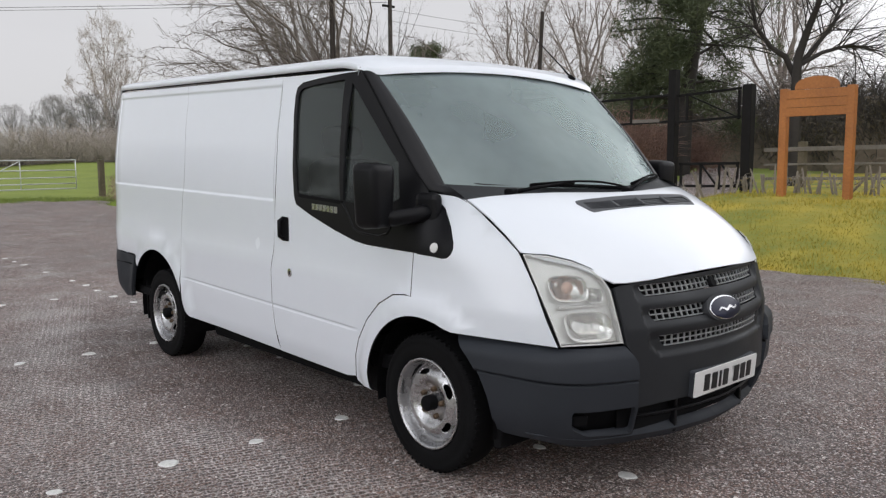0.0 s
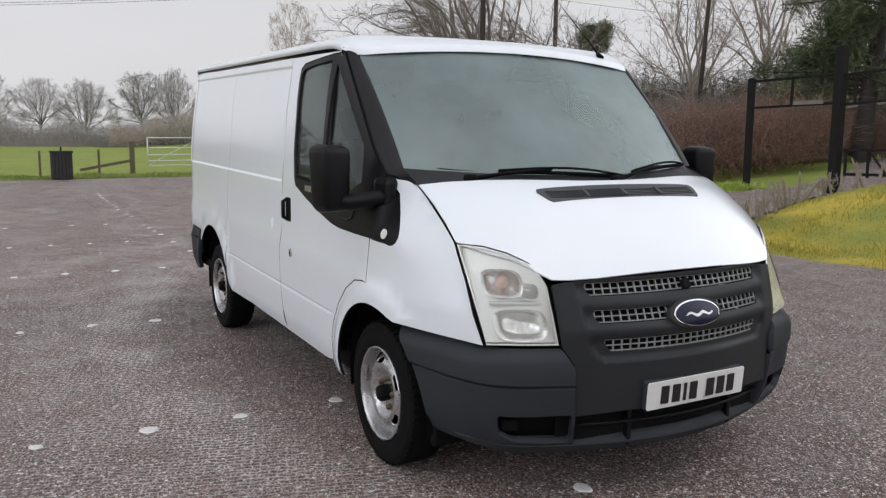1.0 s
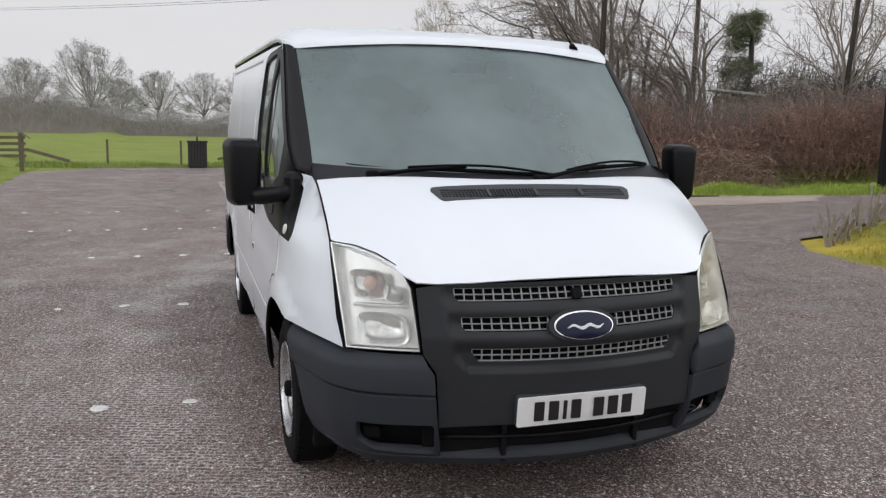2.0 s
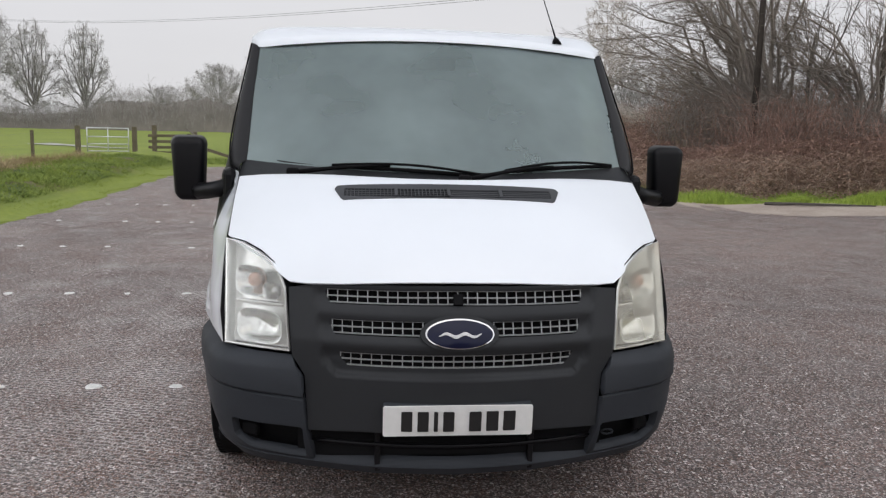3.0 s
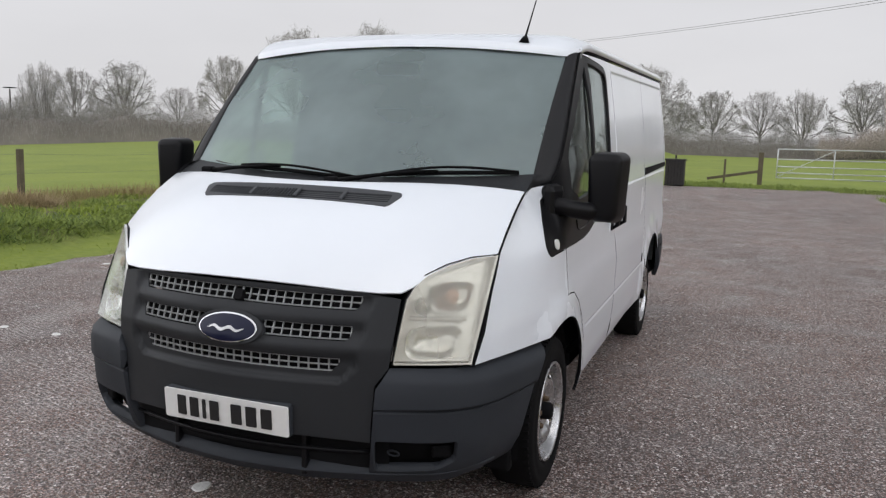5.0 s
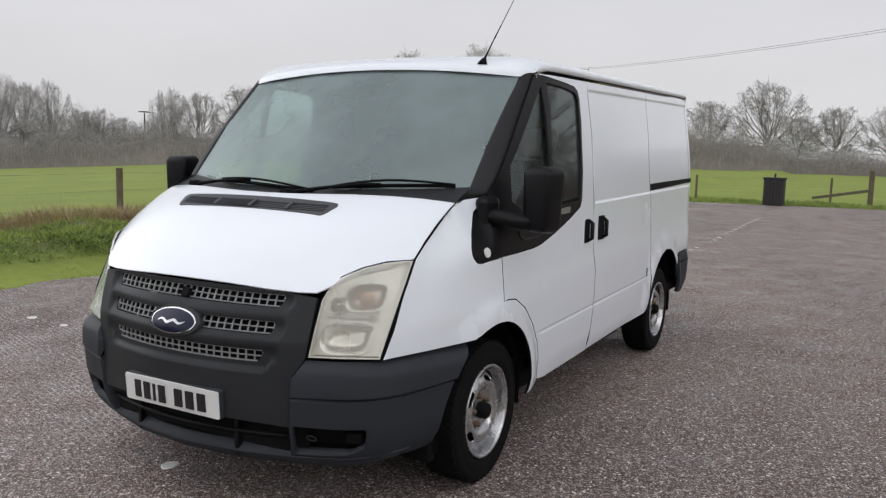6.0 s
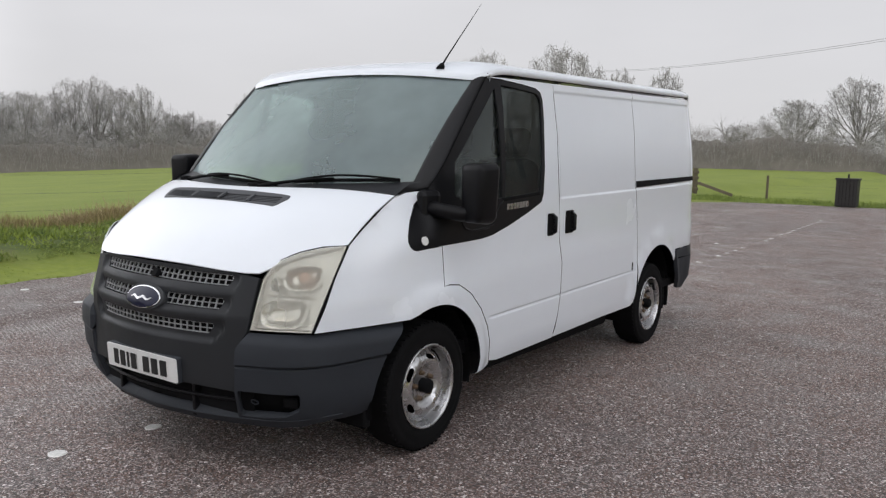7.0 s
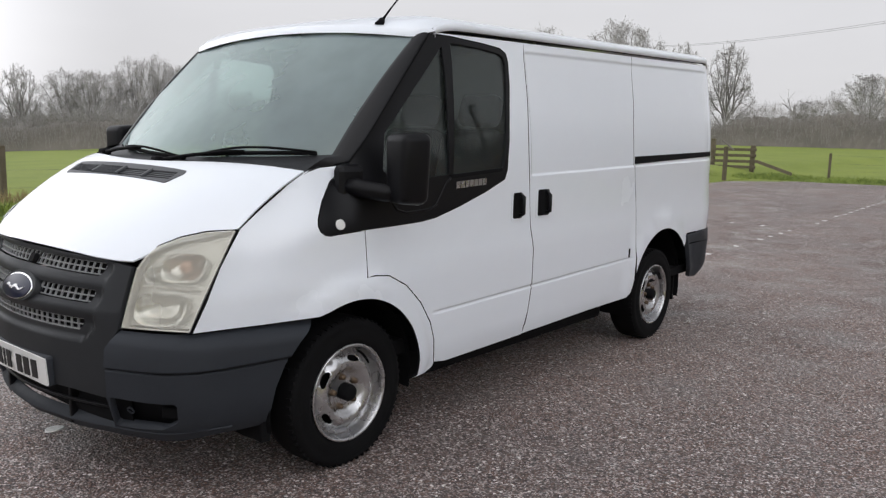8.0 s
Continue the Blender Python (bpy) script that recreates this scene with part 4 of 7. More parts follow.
badge = panel("oval_badge", ellipse(0, 0.765, 0.119, 0.048, 48), badge_surf(0.008), M_CHROME, grille, "blue oval badge with chrome rim", thick=0.02, step=0.03)
panel("badge_field", ellipse(0, 0.765, 0.1135, 0.0442, 48), badge_surf(0.0105), M_BADGE, badge, "deep blue badge field", thick=0.004, step=0.03)
panel("badge_mark", [(0.074 * math.cos(a), 0.7645 + 0.0055 * math.sin(a) + 0.005 * math.sin(3 * math.cos(a) * 2.4)) for a in np.linspace(0, 2 * math.pi, 65)[:-1]], badge_surf(0.0130), M_STEEL, badge, "pale wavy mark", thick=0.003, step=0)
panel("badge_surround", ellipse(0, 0.765, 0.136, 0.058, 48), lambda y, z: (nose_x(0, z) + 0.004, y, z), M_GRILLE, grille, thick=0.03, step=0.04)
# number plate
plate = panel("number_plate", rrect(-0.26, 0.408, 0.26, 0.518, 0.008), lambda y, z: (0.967 - 0.20 * y * y - 0.08 * (0.518 - z), y, z), M_PLATE, van, "white number plate with dark bars", thick=0.006, step=0.06)
for k, (c0, c1) in enumerate(((-0.198, -0.160), (-0.142, -0.104), (-0.086, -0.072), (-0.054, -0.016), (0.036, 0.078), (0.096, 0.138), (0.156, 0.198))):
    panel("plate_bar", rrect(c0, 0.428, c1, 0.500, 0.003, 2), lambda y, z: (0.969 - 0.20 * y * y - 0.08 * (0.518 - z), y, z), M_INK, plate, thick=0.003, step=0)
panel("plate_holder", rrect(-0.262, 0.404, 0.262, 0.521, 0.01), lambda y, z: (0.961 - 0.20 * y * y - 0.08 * (0.518 - z), y, z), M_PLASTIC, van, thick=0.03, step=0.06)

# bumper: one plan curve from the middle of the nose round to the wheel arch
plan = [Vector((0.945 - 0.36 * y * y, y)) for y in np.arange(0, 0.832, 0.01)]
plan += [Vector((x, 0.984 - 0.25 * (x + 0.1) ** 2)) for x in np.arange(0.68, 0.0, -0.01)]
sm = []
for i in range(len(plan)):
    lo_i, hi_i = max(0, i - 9), min(len(plan), i + 10)
    r = min(i - lo_i, hi_i - 1 - i)
    seg = plan[i - r:i + r + 1]
    sm.append(sum(seg, Vector((0, 0))) / len(seg))
plan = sm
cum = [0.0]
for a, b in zip(plan[:-1], plan[1:]):
    cum.append(cum[-1] + (b - a).length)


def plan_pt(q):
    x = float(np.interp(q, cum, [p.x for p in plan]))
    y = float(np.interp(q, cum, [p.y for p in plan]))
    return Vector((x, y))


def q_of_y(y):
    return float(np.interp(y, [p.y for p in plan[:80]], cum[:80]))


def q_of_x(x):
    tail = [(p.x, c) for p, c in zip(plan, cum) if c > 0.85][::-1]
    return float(np.interp(x, [a for a, _ in tail], [c for _, c in tail]))


def bumper_surf(s, extra=0.0):
    def f(q, z):
        p = plan_pt(abs(q))
        t = (plan_pt(abs(q) + 0.01) - plan_pt(abs(q) - 0.01)).normalized()
        n = Vector((t.y, -t.x))
        if n.x < 0 and abs(q) < 0.5:
            n = -n
        zz = z - (0.0370 * abs(q) + 0.4968 - 0.5295) * max(0.0, 1 - abs(z - 0.53) / 0.09)
        d = float(np.interp(zz, (0.22, 0.26, 0.30, 0.36, 0.42, 0.5245, 0.5265, 0.5315, 0.5335, 0.598, 0.628, 0.650, 0.672), (-0.085, -0.050, -0.020, 0.000, 0.012, 0.019, 0.009, 0.010, 0.027, 0.026, 0.018, 0.002, -0.026))) + extra + 0.014 * smoothstep(0.55, 0.8, abs(q)) * smoothstep(0.68, 0.62, z)
        return (p.x + n.x * d, s * (1 if q >= 0 else -1) * (p.y + n.y * d), z)
    return f


for s in (1, -1):
    qa = [(q_of_x(x), z) for x, z in ((0.214, 0.672), (0.30, 0.595), (0.355, 0.52), (0.392, 0.43), (0.404, 0.34), (0.408, 0.275))]
    oc = [(q_of_y(0.578), 0.664), (q_of_y(0.70), 0.664), (q_of_y(0.80), 0.665), (q_of_x(0.60), 0.668), (q_of_x(0.45), 0.671)] + qa
    oc += [(q_of_x(0.52), 0.268), (q_of_x(0.66), 0.265), (q_of_y(0.78), 0.264), (q_of_y(0.68), 0.260), (q_of_y(0.56), 0.258), (q_of_y(0.512), 0.258), (q_of_y(0.522), 0.40), (q_of_y(0.534), 0.597)]
    fog = refine([(q_of_y(0.535), 0.408), (q_of_y(0.68), 0.408), (q_of_y(0.815), 0.412), (q_of_y(0.838), 0.398), (q_of_y(0.80), 0.335), (q_of_y(0.73), 0.300), (q_of_y(0.62), 0.286), (q_of_y(0.535), 0.284)], 0.03, 1)
    corner = panel("bumper_corner", oc, bumper_surf(s), M_PLASTIC, van, "dark grey textured bumper corner", holes=(fog,), thick=0.03, step=0.04, gap=0.002, vcuts=(0.4860, 0.4918, 0.4938, 0.4988, 0.5008, 0.507), shear=-0.037, tcuts=(0.598, 0.613, 0.628, 0.640, 0.650, 0.660), flip=s < 0)
    panel("fog_recess", inset(fog, -0.012), bumper_surf(s, -0.075), M_BLACK, corner, thick=0.004, step=0.06, flip=s < 0)
    fx = Vector(bumper_surf(s, -0.045)(q_of_y(0.75), 0.360))
    part("fog_cover", box((-0.01, -0.035, -0.024), (0.012, 0.035, 0.024), 0.01, Matrix.Translation(fx) @ Matrix.Rotation(radians(s * 28), 4, "Z")), M_BLACK, corner)
    eye_c = Vector(bumper_surf(s, -0.03)(q_of_y(0.595), 0.352))
    if s > 0:
        tube("tow_eye", [eye_c + Vector((0, 0.022 * math.cos(a), 0.009 * math.sin(a))) for a in np.linspace(0, 2 * math.pi, 17)], 0.0035, M_PLASTIC, corner, sides=6)
lip = [(q, 0.270) for q in np.linspace(-q_of_y(0.53), q_of_y(0.53), 9)] + [(q_of_y(0.60), 0.272), (q_of_y(0.72), 0.278), (q_of_y(0.80), 0.288), (q_of_x(0.62), 0.300), (q_of_x(0.55), 0.300), (q_of_x(0.60), 0.272), (q_of_y(0.80), 0.250), (q_of_y(0.70), 0.238), (q_of_y(0.55), 0.232), (0.3, 0.232), (0, 0.234)]
lip += [(-q, z) for q, z in lip[-2:8:-1]]
panel("bumper_lip", lip, lambda q, z: bumper_surf(1, 0.006)(q, z), M_PLASTIC, van, "dark grey lower bumper lip", thick=0.05, step=0.05)
panel("lower_slot_back", [(-0.56, 0.245), (0.56, 0.245), (0.56, 0.41), (-0.56, 0.41)], lambda y, z: (0.885 - 0.36 * y * y, y, z), M_BLACK, van, "black lower air intake", thick=0.01, step=0.1)
tube("intake_bar", [(nose_x(y, 0.35) - 0.035, y, 0.352) for y in np.linspace(-0.51, 0.51, 13)], 0.007, M_TRIM, van, sides=6)
for y0 in (-0.275, 0.275):
    part("intake_post", box((-0.03, -0.010, 0.25), (0.0, 0.010, 0.405), 0.004, Matrix.Translation((nose_x(y0, 0.33) - 0.036, y0, 0))), M_TRIM, van)
# headlights
LAMP = [(0.584, 0.671), (0.592, 0.78), (0.603, 0.890), (0.622, 0.935), (0.655, 0.975), (0.71, 1.008), (0.775, 1.030), (0.852, 1.036), (0.848, 0.94), (0.842, 0.84), (0.836, 0.75), (0.829, 0.672), (0.70, 0.670)]
for s in (1, -1):
    outl = [(s * y, z) for y, z in LAMP]
    ls = lambda d: (lambda y, z: (lamp_x(abs(y), z) - d * 0.8, y - (d * 0.5 if y > 0 else -d * 0.5), z))
    lamp = thing("headlight", "", "")
    lamp.parent = van
    tagged(lamp, "large clear headlight, slightly clouded" if s < 0 else "large clear headlight, yellowed and hazy")
    clean = s < 0
    lens_m = M_LENS if clean else glass_mat("yellowed_lens", (0.985, 0.97, 0.92), 0.08, 0.32, (0.72, 0.695, 0.62), 1.4)
    panel("lens", outl, ls(0.0), lens_m, lamp, "clear plastic lens", thick=0.004, step=0.04, gap=0.005, rim=M_CLEAR).visible_shadow = False
    panel("lamp_rim", outl, ls(0.004), M_REFLECTOR, lamp, holes=(inset(outl, 0.010),), thick=0.055, step=0.05, gap=0.006)
    panel("reflector", outl, ls(0.058), M_REFLECTOR, lamp, "silvery reflector bowl", thick=0.006, step=0.03, gap=0.004)
    panel("lamp_edge", inset(outl, 0.0), ls(0.012), M_BLACK, lamp, holes=(inset(outl, 0.004),), thick=0.05, step=0.05)
    for cy, cz, ry, rz, mt, nm in ((0.742, 0.895, 0.062, 0.052, M_BOWL, "indicator_bowl"), (0.665, 0.868, 0.030, 0.030, M_BOWL, "side_bowl"), (0.705, 0.745, 0.085, 0.058, M_BOWL, "main_bowl")):
        v, f = [], []
        rings = ((1.0, 0.012), (0.86, 0.016), (0.78, 0.040), (0.5, 0.056), (0.0, 0.058))
        for q, d in rings:
            for k in range(24):
                a = 2 * math.pi * k / 24
                ca, sa = math.cos(a), math.sin(a)
                e = 0.6
                y = cy + ry * q * math.copysign(abs(ca) ** e, ca)
                z = cz + rz * q * math.copysign(abs(sa) ** e, sa)
                p = ls(d)(s * y, z)
                v.append(p)
        for r in range(4):
            for k in range(24):
                q4 = (r * 24 + k, r * 24 + (k + 1) % 24, (r + 1) * 24 + (k + 1) % 24, (r + 1) * 24 + k)
                f.append(q4 if s > 0 else q4[::-1])
        bowl = mesh_part(nm, v, f, mt, lamp, smooth=True)
        if nm == "indicator_bowl":
            c = Vector(ls(0.038)(s * cy, cz))
            bm = bmesh.new()
            bmesh.ops.create_uvsphere(bm, u_segments=16, v_segments=10, radius=0.026, matrix=Matrix.Translation(c) @ Matrix.Diagonal((0.9, 1, 1, 1)))
            part("indicator_bulb", bm, M_AMBER, bowl, "amber indicator bulb", smooth=True)
    part("lamp_divider", box((-0.012, -0.10, -0.006), (0.012, 0.10, 0.006), 0.003, Matrix.Translation(ls(0.03)(s * 0.712, 0.822)) @ Matrix.Rotation(radians(-s * 62 + 90 * s), 4, "Z")), M_REFLECTOR, lamp)

# wheels
def wheel(cx, s):
    cz, cy = 0.316, s * 0.860
    wh = thing("wheel", "steel wheel with black tyre and rusty nuts", "")
    wh.parent = van
    c = (cx, cy, cz)
    lathe("tyre", [(0.205, -0.09), (0.24, -0.10), (0.298, -0.096), (0.313, -0.080), (0.318, -0.05), (0.3185, 0.0), (0.318, 0.05), (0.3135, 0.074), (0.304, 0.088), (0.285, 0.094), (0.282, 0.0925), (0.262, 0.097), (0.235, 0.098), (0.219, 0.092), (0.209, 0.084), (0.203, 0.070)], c, s, M_RUBBER, wh, "black road tyre", 72)
    bm = bmesh.new()
    for k in range(60):
        a = 2 * math.pi * k / 60
        add_box(bm, (-0.006, 0.058, 0.300), (0.006, 0.082, 0.3185), 0, Matrix.Translation(c) @ Matrix.Rotation(a, 4, "Y") @ Matrix.Diagonal((1, s, 1, 1)) @ Matrix.Rotation(0.12, 4, "Z"))
    part("tread", bm, M_RUBBER, wh)
    rim = lathe("rim", [(0.209, 0.086), (0.210, 0.092), (0.205, 0.096), (0.199, 0.093), (0.195, 0.082), (0.190, 0.058), (0.186, 0.038), (0.178, 0.030)], c, s, M_STEEL, wh, "silver steel rim", 64)
    prof = ((0.0, 0.050), (0.045, 0.050), (0.078, 0.050), (0.092, 0.058), (0.104, 0.072), (0.118, 0.079), (0.135, 0.078), (0.155, 0.066), (0.168, 0.046), (0.182, 0.032))

    def disc(u, w):
        r = math.hypot(u, w)
        return (cx + u, cy + s * float(np.interp(r, [p[0] for p in prof], [p[1] for p in prof])), cz + w)

    holes = [ellipse(0, 0, 0.034, 0.034, 24)]
    for k in range(5):
        a = math.pi / 2 + 2 * math.pi * k / 5 + 0.25
        hole = []
        for q in range(16):
            b = 2 * math.pi * q / 16
            r, d = 0.146 + 0.014 * math.sin(b), 0.25 * math.copysign(abs(math.cos(b)) ** 0.8, math.cos(b))
            hole.append((r * math.cos(a + d), r * math.sin(a + d)))
        holes.append(hole)
    panel("wheel_disc", ellipse(0, 0, 0.182, 0.182, 64), disc, M_STEEL, wh, "silver pressed-steel disc with slots", holes=holes, thick=0.006, step=0.022, flip=s > 0)
    lathe("hub_cap", [(0.036, 0.046), (0.036, 0.088), (0.032, 0.097), (0.022, 0.101), (0.0, 0.102)], c, s, M_BLACK, wh, "black hub cap", 24)
    lathe("brake_drum", [(0.19, -0.02), (0.19, 0.02), (0.0, 0.02)], c, s, M_BLACK, wh, n=24)
    for k in range(5):
        a = math.pi / 2 + 2 * math.pi * k / 5 - 0.2
        nx, nz = cx + 0.066 * math.cos(a), cz + 0.066 * math.sin(a)
        lathe("wheel_nut", [(0.015, 0.046), (0.013, 0.062), (0.010, 0.070), (0.0, 0.071)], (nx, cy, nz), s, M_RUST, wh, "rusty wheel nut", 8)


for cx in (0.012, AXLE):
    for s in (1, -1):
        wheel(cx, s)

# door mirrors
for s in (1, -1):
    mir = thing("door_mirror", "large black door mirror on a stout arm", "")
    mir.parent = van
    c = Vector((-0.165, s * 1.112, 1.255))
    bm = bmesh.new()
    add_box(bm, (-0.055, -0.080, -0.146), (0.090, 0.080, 0.150), 0.036, seg=4)
    for v in bm.verts:
        if v.co.x > 0:
            v.co.y *= 0.90
            v.co.z *= 0.955
        k = 1 - 0.30 * max(0.0, (-v.co.z - 0.03) / 0.116) ** 2
        v.co.y = v.co.y * k - s * 0.012 * (1 - k)
    bmesh.ops.transform(bm, matrix=Matrix.Translation(c) @ Matrix.Rotation(radians(-s * 8), 4, "Z"), verts=bm.verts[:])
    part("mirror_housing", bm, M_TRIM, mir, "black mirror housing", smooth=True)
    part("mirror_pane", box((-0.0575, -0.046, -0.112), (-0.050, 0.046, 0.112), 0.003, Matrix.Translation(c) @ Matrix.Rotation(radians(-s * 8), 4, "Z")), M_MIRROR, mir, "mirror glass")
    v, f = tube_data([(0.00, s * 0.905, 1.186), (-0.03, s * 0.97, 1.172), (-0.085, s * 1.04, 1.158), (-0.145, s * 1.088, 1.168)], (0.042, 0.037, 0.038, 0.046), 10)
    mesh_part("mirror_arm", v, f, M_TRIM, mir, smooth=True)
    part("mirror_foot", box((-0.085, -0.03, -0.10), (0.045, 0.03, 0.085), 0.029, Matrix.Translation((0.01, s * 0.905, 1.185)) @ Matrix.Rotation(radians(-s * 14), 4, "Z")), M_TRIM, mir)

# wipers and aerial
def wiper(py, ty, tv, b0, b1, bv0, bv1):
    wp = thing("wiper", "black wiper arm and blade", "")
    wp.parent = van
    lift = Vector((0.66, 0, 0.75))
    piv = Vector(cowl_surf(py, 0.45)) + lift * 0.02
    tip = Vector(screen(ty, tv)) + lift * 0.026
    tube("wiper_arm", [piv, piv.lerp(tip, 0.4) + lift * 0.010, piv.lerp(tip, 0.8) + lift * 0.008, tip], (0.011, 0.008, 0.0065, 0.005), M_BLACK, wp)
    ys = np.linspace(b0, b1, 9)
    vs = np.linspace(bv0, bv1, 9) + 0.012 * np.sin(np.linspace(0, math.pi, 9))
    tube("wiper_blade", [Vector(screen(a, b)) + lift * 0.012 for a, b in zip(ys, vs)], 0.0085, M_BLACK, wp)
    tube("blade_bridge", [Vector(screen(a, b)) + lift * (0.018 + 0.026 * math.sin(math.pi * i / 8)) for i, (a, b) in enumerate(zip(ys, vs))], 0.0052, M_BLACK, wp)
    part("wiper_pivot", box((-0.025, -0.025, -0.015), (0.025, 0.025, 0.02), 0.01, Matrix.Translation(piv)), M_BLACK, wp)


wiper(-0.62, -0.22, 0.012, -0.46, 0.17, 0.006, -0.022)
wiper(0.08, 0.48, 0.012, 0.26, 0.78, 0.004, 0.002)
aerial = thing("roof_aerial", "thin black whip aerial on the roof", "")
aerial.parent = van
az = 1.905
bm = bmesh.new()
bmesh.ops.create_cone(bm, cap_ends=True, segments=14, radius1=0.026, radius2=0.012, depth=0.035, matrix=Matrix.Translation((-0.478, 0.632, az)) @ Matrix.Rotation(-0.5, 4, "Y"))
part("aerial_base", bm, M_BLACK, aerial, smooth=True)
tube("aerial_whip", [(-0.485, 0.632, az + 0.01), (-0.55, 0.628, az + 0.075), (-0.90, 0.605, az + 0.40)], (0.006, 0.004, 0.0012), M_BLACK, aerial, sides=6)

# underside, rear doors, load floor
# undertray and underbody hang low to deepen the shade under the van
part("undertray", box((0.34, -0.52, 0.195), (0.70, 0.52, 0.30), 0.02), M_BLACK, van)
# black box added beneath the sills, only to keep light out
part("light_block_floor", box((-2.46, -0.80, 0.205), (-0.46, 0.80, 0.40), 0.03), M_BLACK, van)
part("underbody", box((-3.75, -0.62, 0.185), (0.60, 0.62, 0.40), 0.03), M_BLACK, van, "black underside")
part("load_floor", box((-3.78, -0.93, 0.40), (-0.42, 0.93, 0.46), 0.0), M_BLACK, van)
for s in (1, -1):
    panel("rear_door", [(s * 0.003, 0.45), (s * 0.90, 0.45), (s * 0.92, 1.0), (s * 0.90, 1.3), (s * 0.83, 1.95), (s * 0.003, 1.99)], lambda y, z: (-3.885, y, z), M_WHITE, van, "white rear door", thick=0.03, step=0.2, flip=True)
part("rear_bumper", box((-3.985, -0.88, 0.37), (-3.85, 0.88, 0.70), 0.03), M_PLASTIC, van, "dark grey rear bumper beam")

# cab interior
part("bulkhead", box((-1.47, -0.84, 0.42), (-1.44, 0.84, 1.90), 0.0), M_BULK, van, "plain grey bulkhead behind the seats")
part("cab_floor", box((-1.45, -0.90, 0.40), (0.30, 0.90, 0.47), 0.0), M_BLACK, van)
part("firewall", box((0.20, -0.80, 0.40), (0.24, 0.80, 1.20), 0.0), M_BLACK, van)
bm = bmesh.new()
add_box(bm, (-0.42, -0.83, 0.72), (0.20, 0.83, 1.16), 0.09, seg=4)
add_box(bm, (-0.48, -0.66, 1.10), (-0.20, -0.18, 1.235), 0.05, seg=3)
part("dashboard", bm, M_SEAT, van, "dark plastic dashboard", smooth=False)
bm = bmesh.new()
ring = [(0.195 * math.cos(a), 0.195 * math.sin(a)) for a in np.linspace(0, 2 * math.pi, 33)]
wm = Matrix.Translation((-0.56, -0.42, 1.13)) @ Matrix.Rotation(radians(-52), 4, "Y")
v, f = tube_data([wm @ Vector((a, b, 0)) for a, b in ring], [0.015] * 33, 8, False)
steer = mesh_part("steering_wheel", v, f, M_BLACK, van, "black steering wheel", smooth=True)
bm = bmesh.new()
add_box(bm, (-0.06, -0.07, -0.05), (0.06, 0.07, 0.0), 0.02, wm)
for a in (0, 120, 240):
    add_box(bm, (0.03, -0.02, -0.025), (0.19, 0.02, -0.01), 0.004, wm @ Matrix.Rotation(radians(a + 60), 4, "Z"))
part("steering_hub", bm, M_BLACK, steer)
for y0, y1 in ((-0.70, -0.20), (-0.08, 0.34), (0.36, 0.78)):
    seat = thing("cab_seat", "dark cloth cab seat with headrest", "")
    seat.parent = van
    part("cushion", box((-1.18, y0, 0.66), (-0.66, y1, 0.84), 0.06, seg=3), M_SEAT, seat, smooth=True)
    part("backrest", box((-0.09, y0, 0.0), (0.09, y1, 0.64), 0.07, Matrix.Translation((-1.17, 0, 0.80)) @ Matrix.Rotation(radians(-14), 4, "Y"), seg=3), M_SEAT, seat, smooth=True)
    ym = (y0 + y1) / 2
    part("headrest", box((-0.05, ym - 0.13, 0.66), (0.06, ym + 0.13, 0.84), 0.045, Matrix.Translation((-1.17, 0, 0.80)) @ Matrix.Rotation(radians(-14), 4, "Y"), seg=3), M_SEAT, seat, smooth=True)
    part("seat_base", box((-1.15, y0 + 0.05, 0.46), (-0.70, y1 - 0.05, 0.68), 0.01), M_BLACK, seat)
part("headliner", box((-1.44, -0.85, 1.850), (-0.52, 0.85, 1.865), 0.004), M_INNER, van, "pale grey headlining")
for s in (1, -1):
    part("roof_rail", box((-1.46, min(s * 0.78, s * 0.858), 1.820), (-0.70, max(s * 0.78, s * 0.858), 1.872), 0.015, seg=2), M_INNER, van)
bm = box((-0.44, -0.10, 1.74), (-0.41, 0.12, 1.80), 0.012)
part("cabin_mirror", bm, M_BLACK, van, "black interior mirror")

# ---------------------------------------------------------------- materials of the place
M_BARK = mat("dark_wet_bark", (0.080, 0.070, 0.062), 0.85, var=0.4, scale=5, fine=50, bump=0.01)
M_BARK2 = mat("grey_bark", (0.32, 0.29, 0.26), 0.9, var=0.3, scale=2, fine=20)
# M_FARBARK, M_FARLIMB and M_FARHEDGE carry the distance haze in their pale colours
M_FARBARK = mat("haze_paled_bark", (0.37, 0.355, 0.345), 0.95, var=0.2, scale=0.4, fine=4)
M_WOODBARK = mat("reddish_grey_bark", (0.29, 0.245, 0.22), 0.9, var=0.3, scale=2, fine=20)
M_FARLIMB = mat("haze_paled_limb_bark", (0.24, 0.226, 0.214), 0.95, var=0.2, scale=0.4, fine=4)
M_FARHEDGE = mat("haze_paled_hedge_twigs", (0.27, 0.243, 0.217), 0.95, var=0.3, scale=0.2, fine=2, col2=(0.19, 0.176, 0.157))
M_BARK3 = mat("brown_grey_bark", (0.225, 0.195, 0.168), 0.85, var=0.35, scale=5, fine=50)
M_HEDGECORE = mat("far_hedge_inside", (0.235, 0.212, 0.190), 0.95, scale=0.25, fine=1.6, col2=(0.165, 0.152, 0.134), detail=9)
M_DARKBARK = mat("black_wet_bark", (0.034, 0.029, 0.026), 0.8, var=0.4, scale=5, fine=50)
M_BRAMBLE = mat("bramble_canes", (0.46, 0.35, 0.265), 0.75, scale=0.8, fine=8, col2=(0.115, 0.065, 0.048), each=1.0)
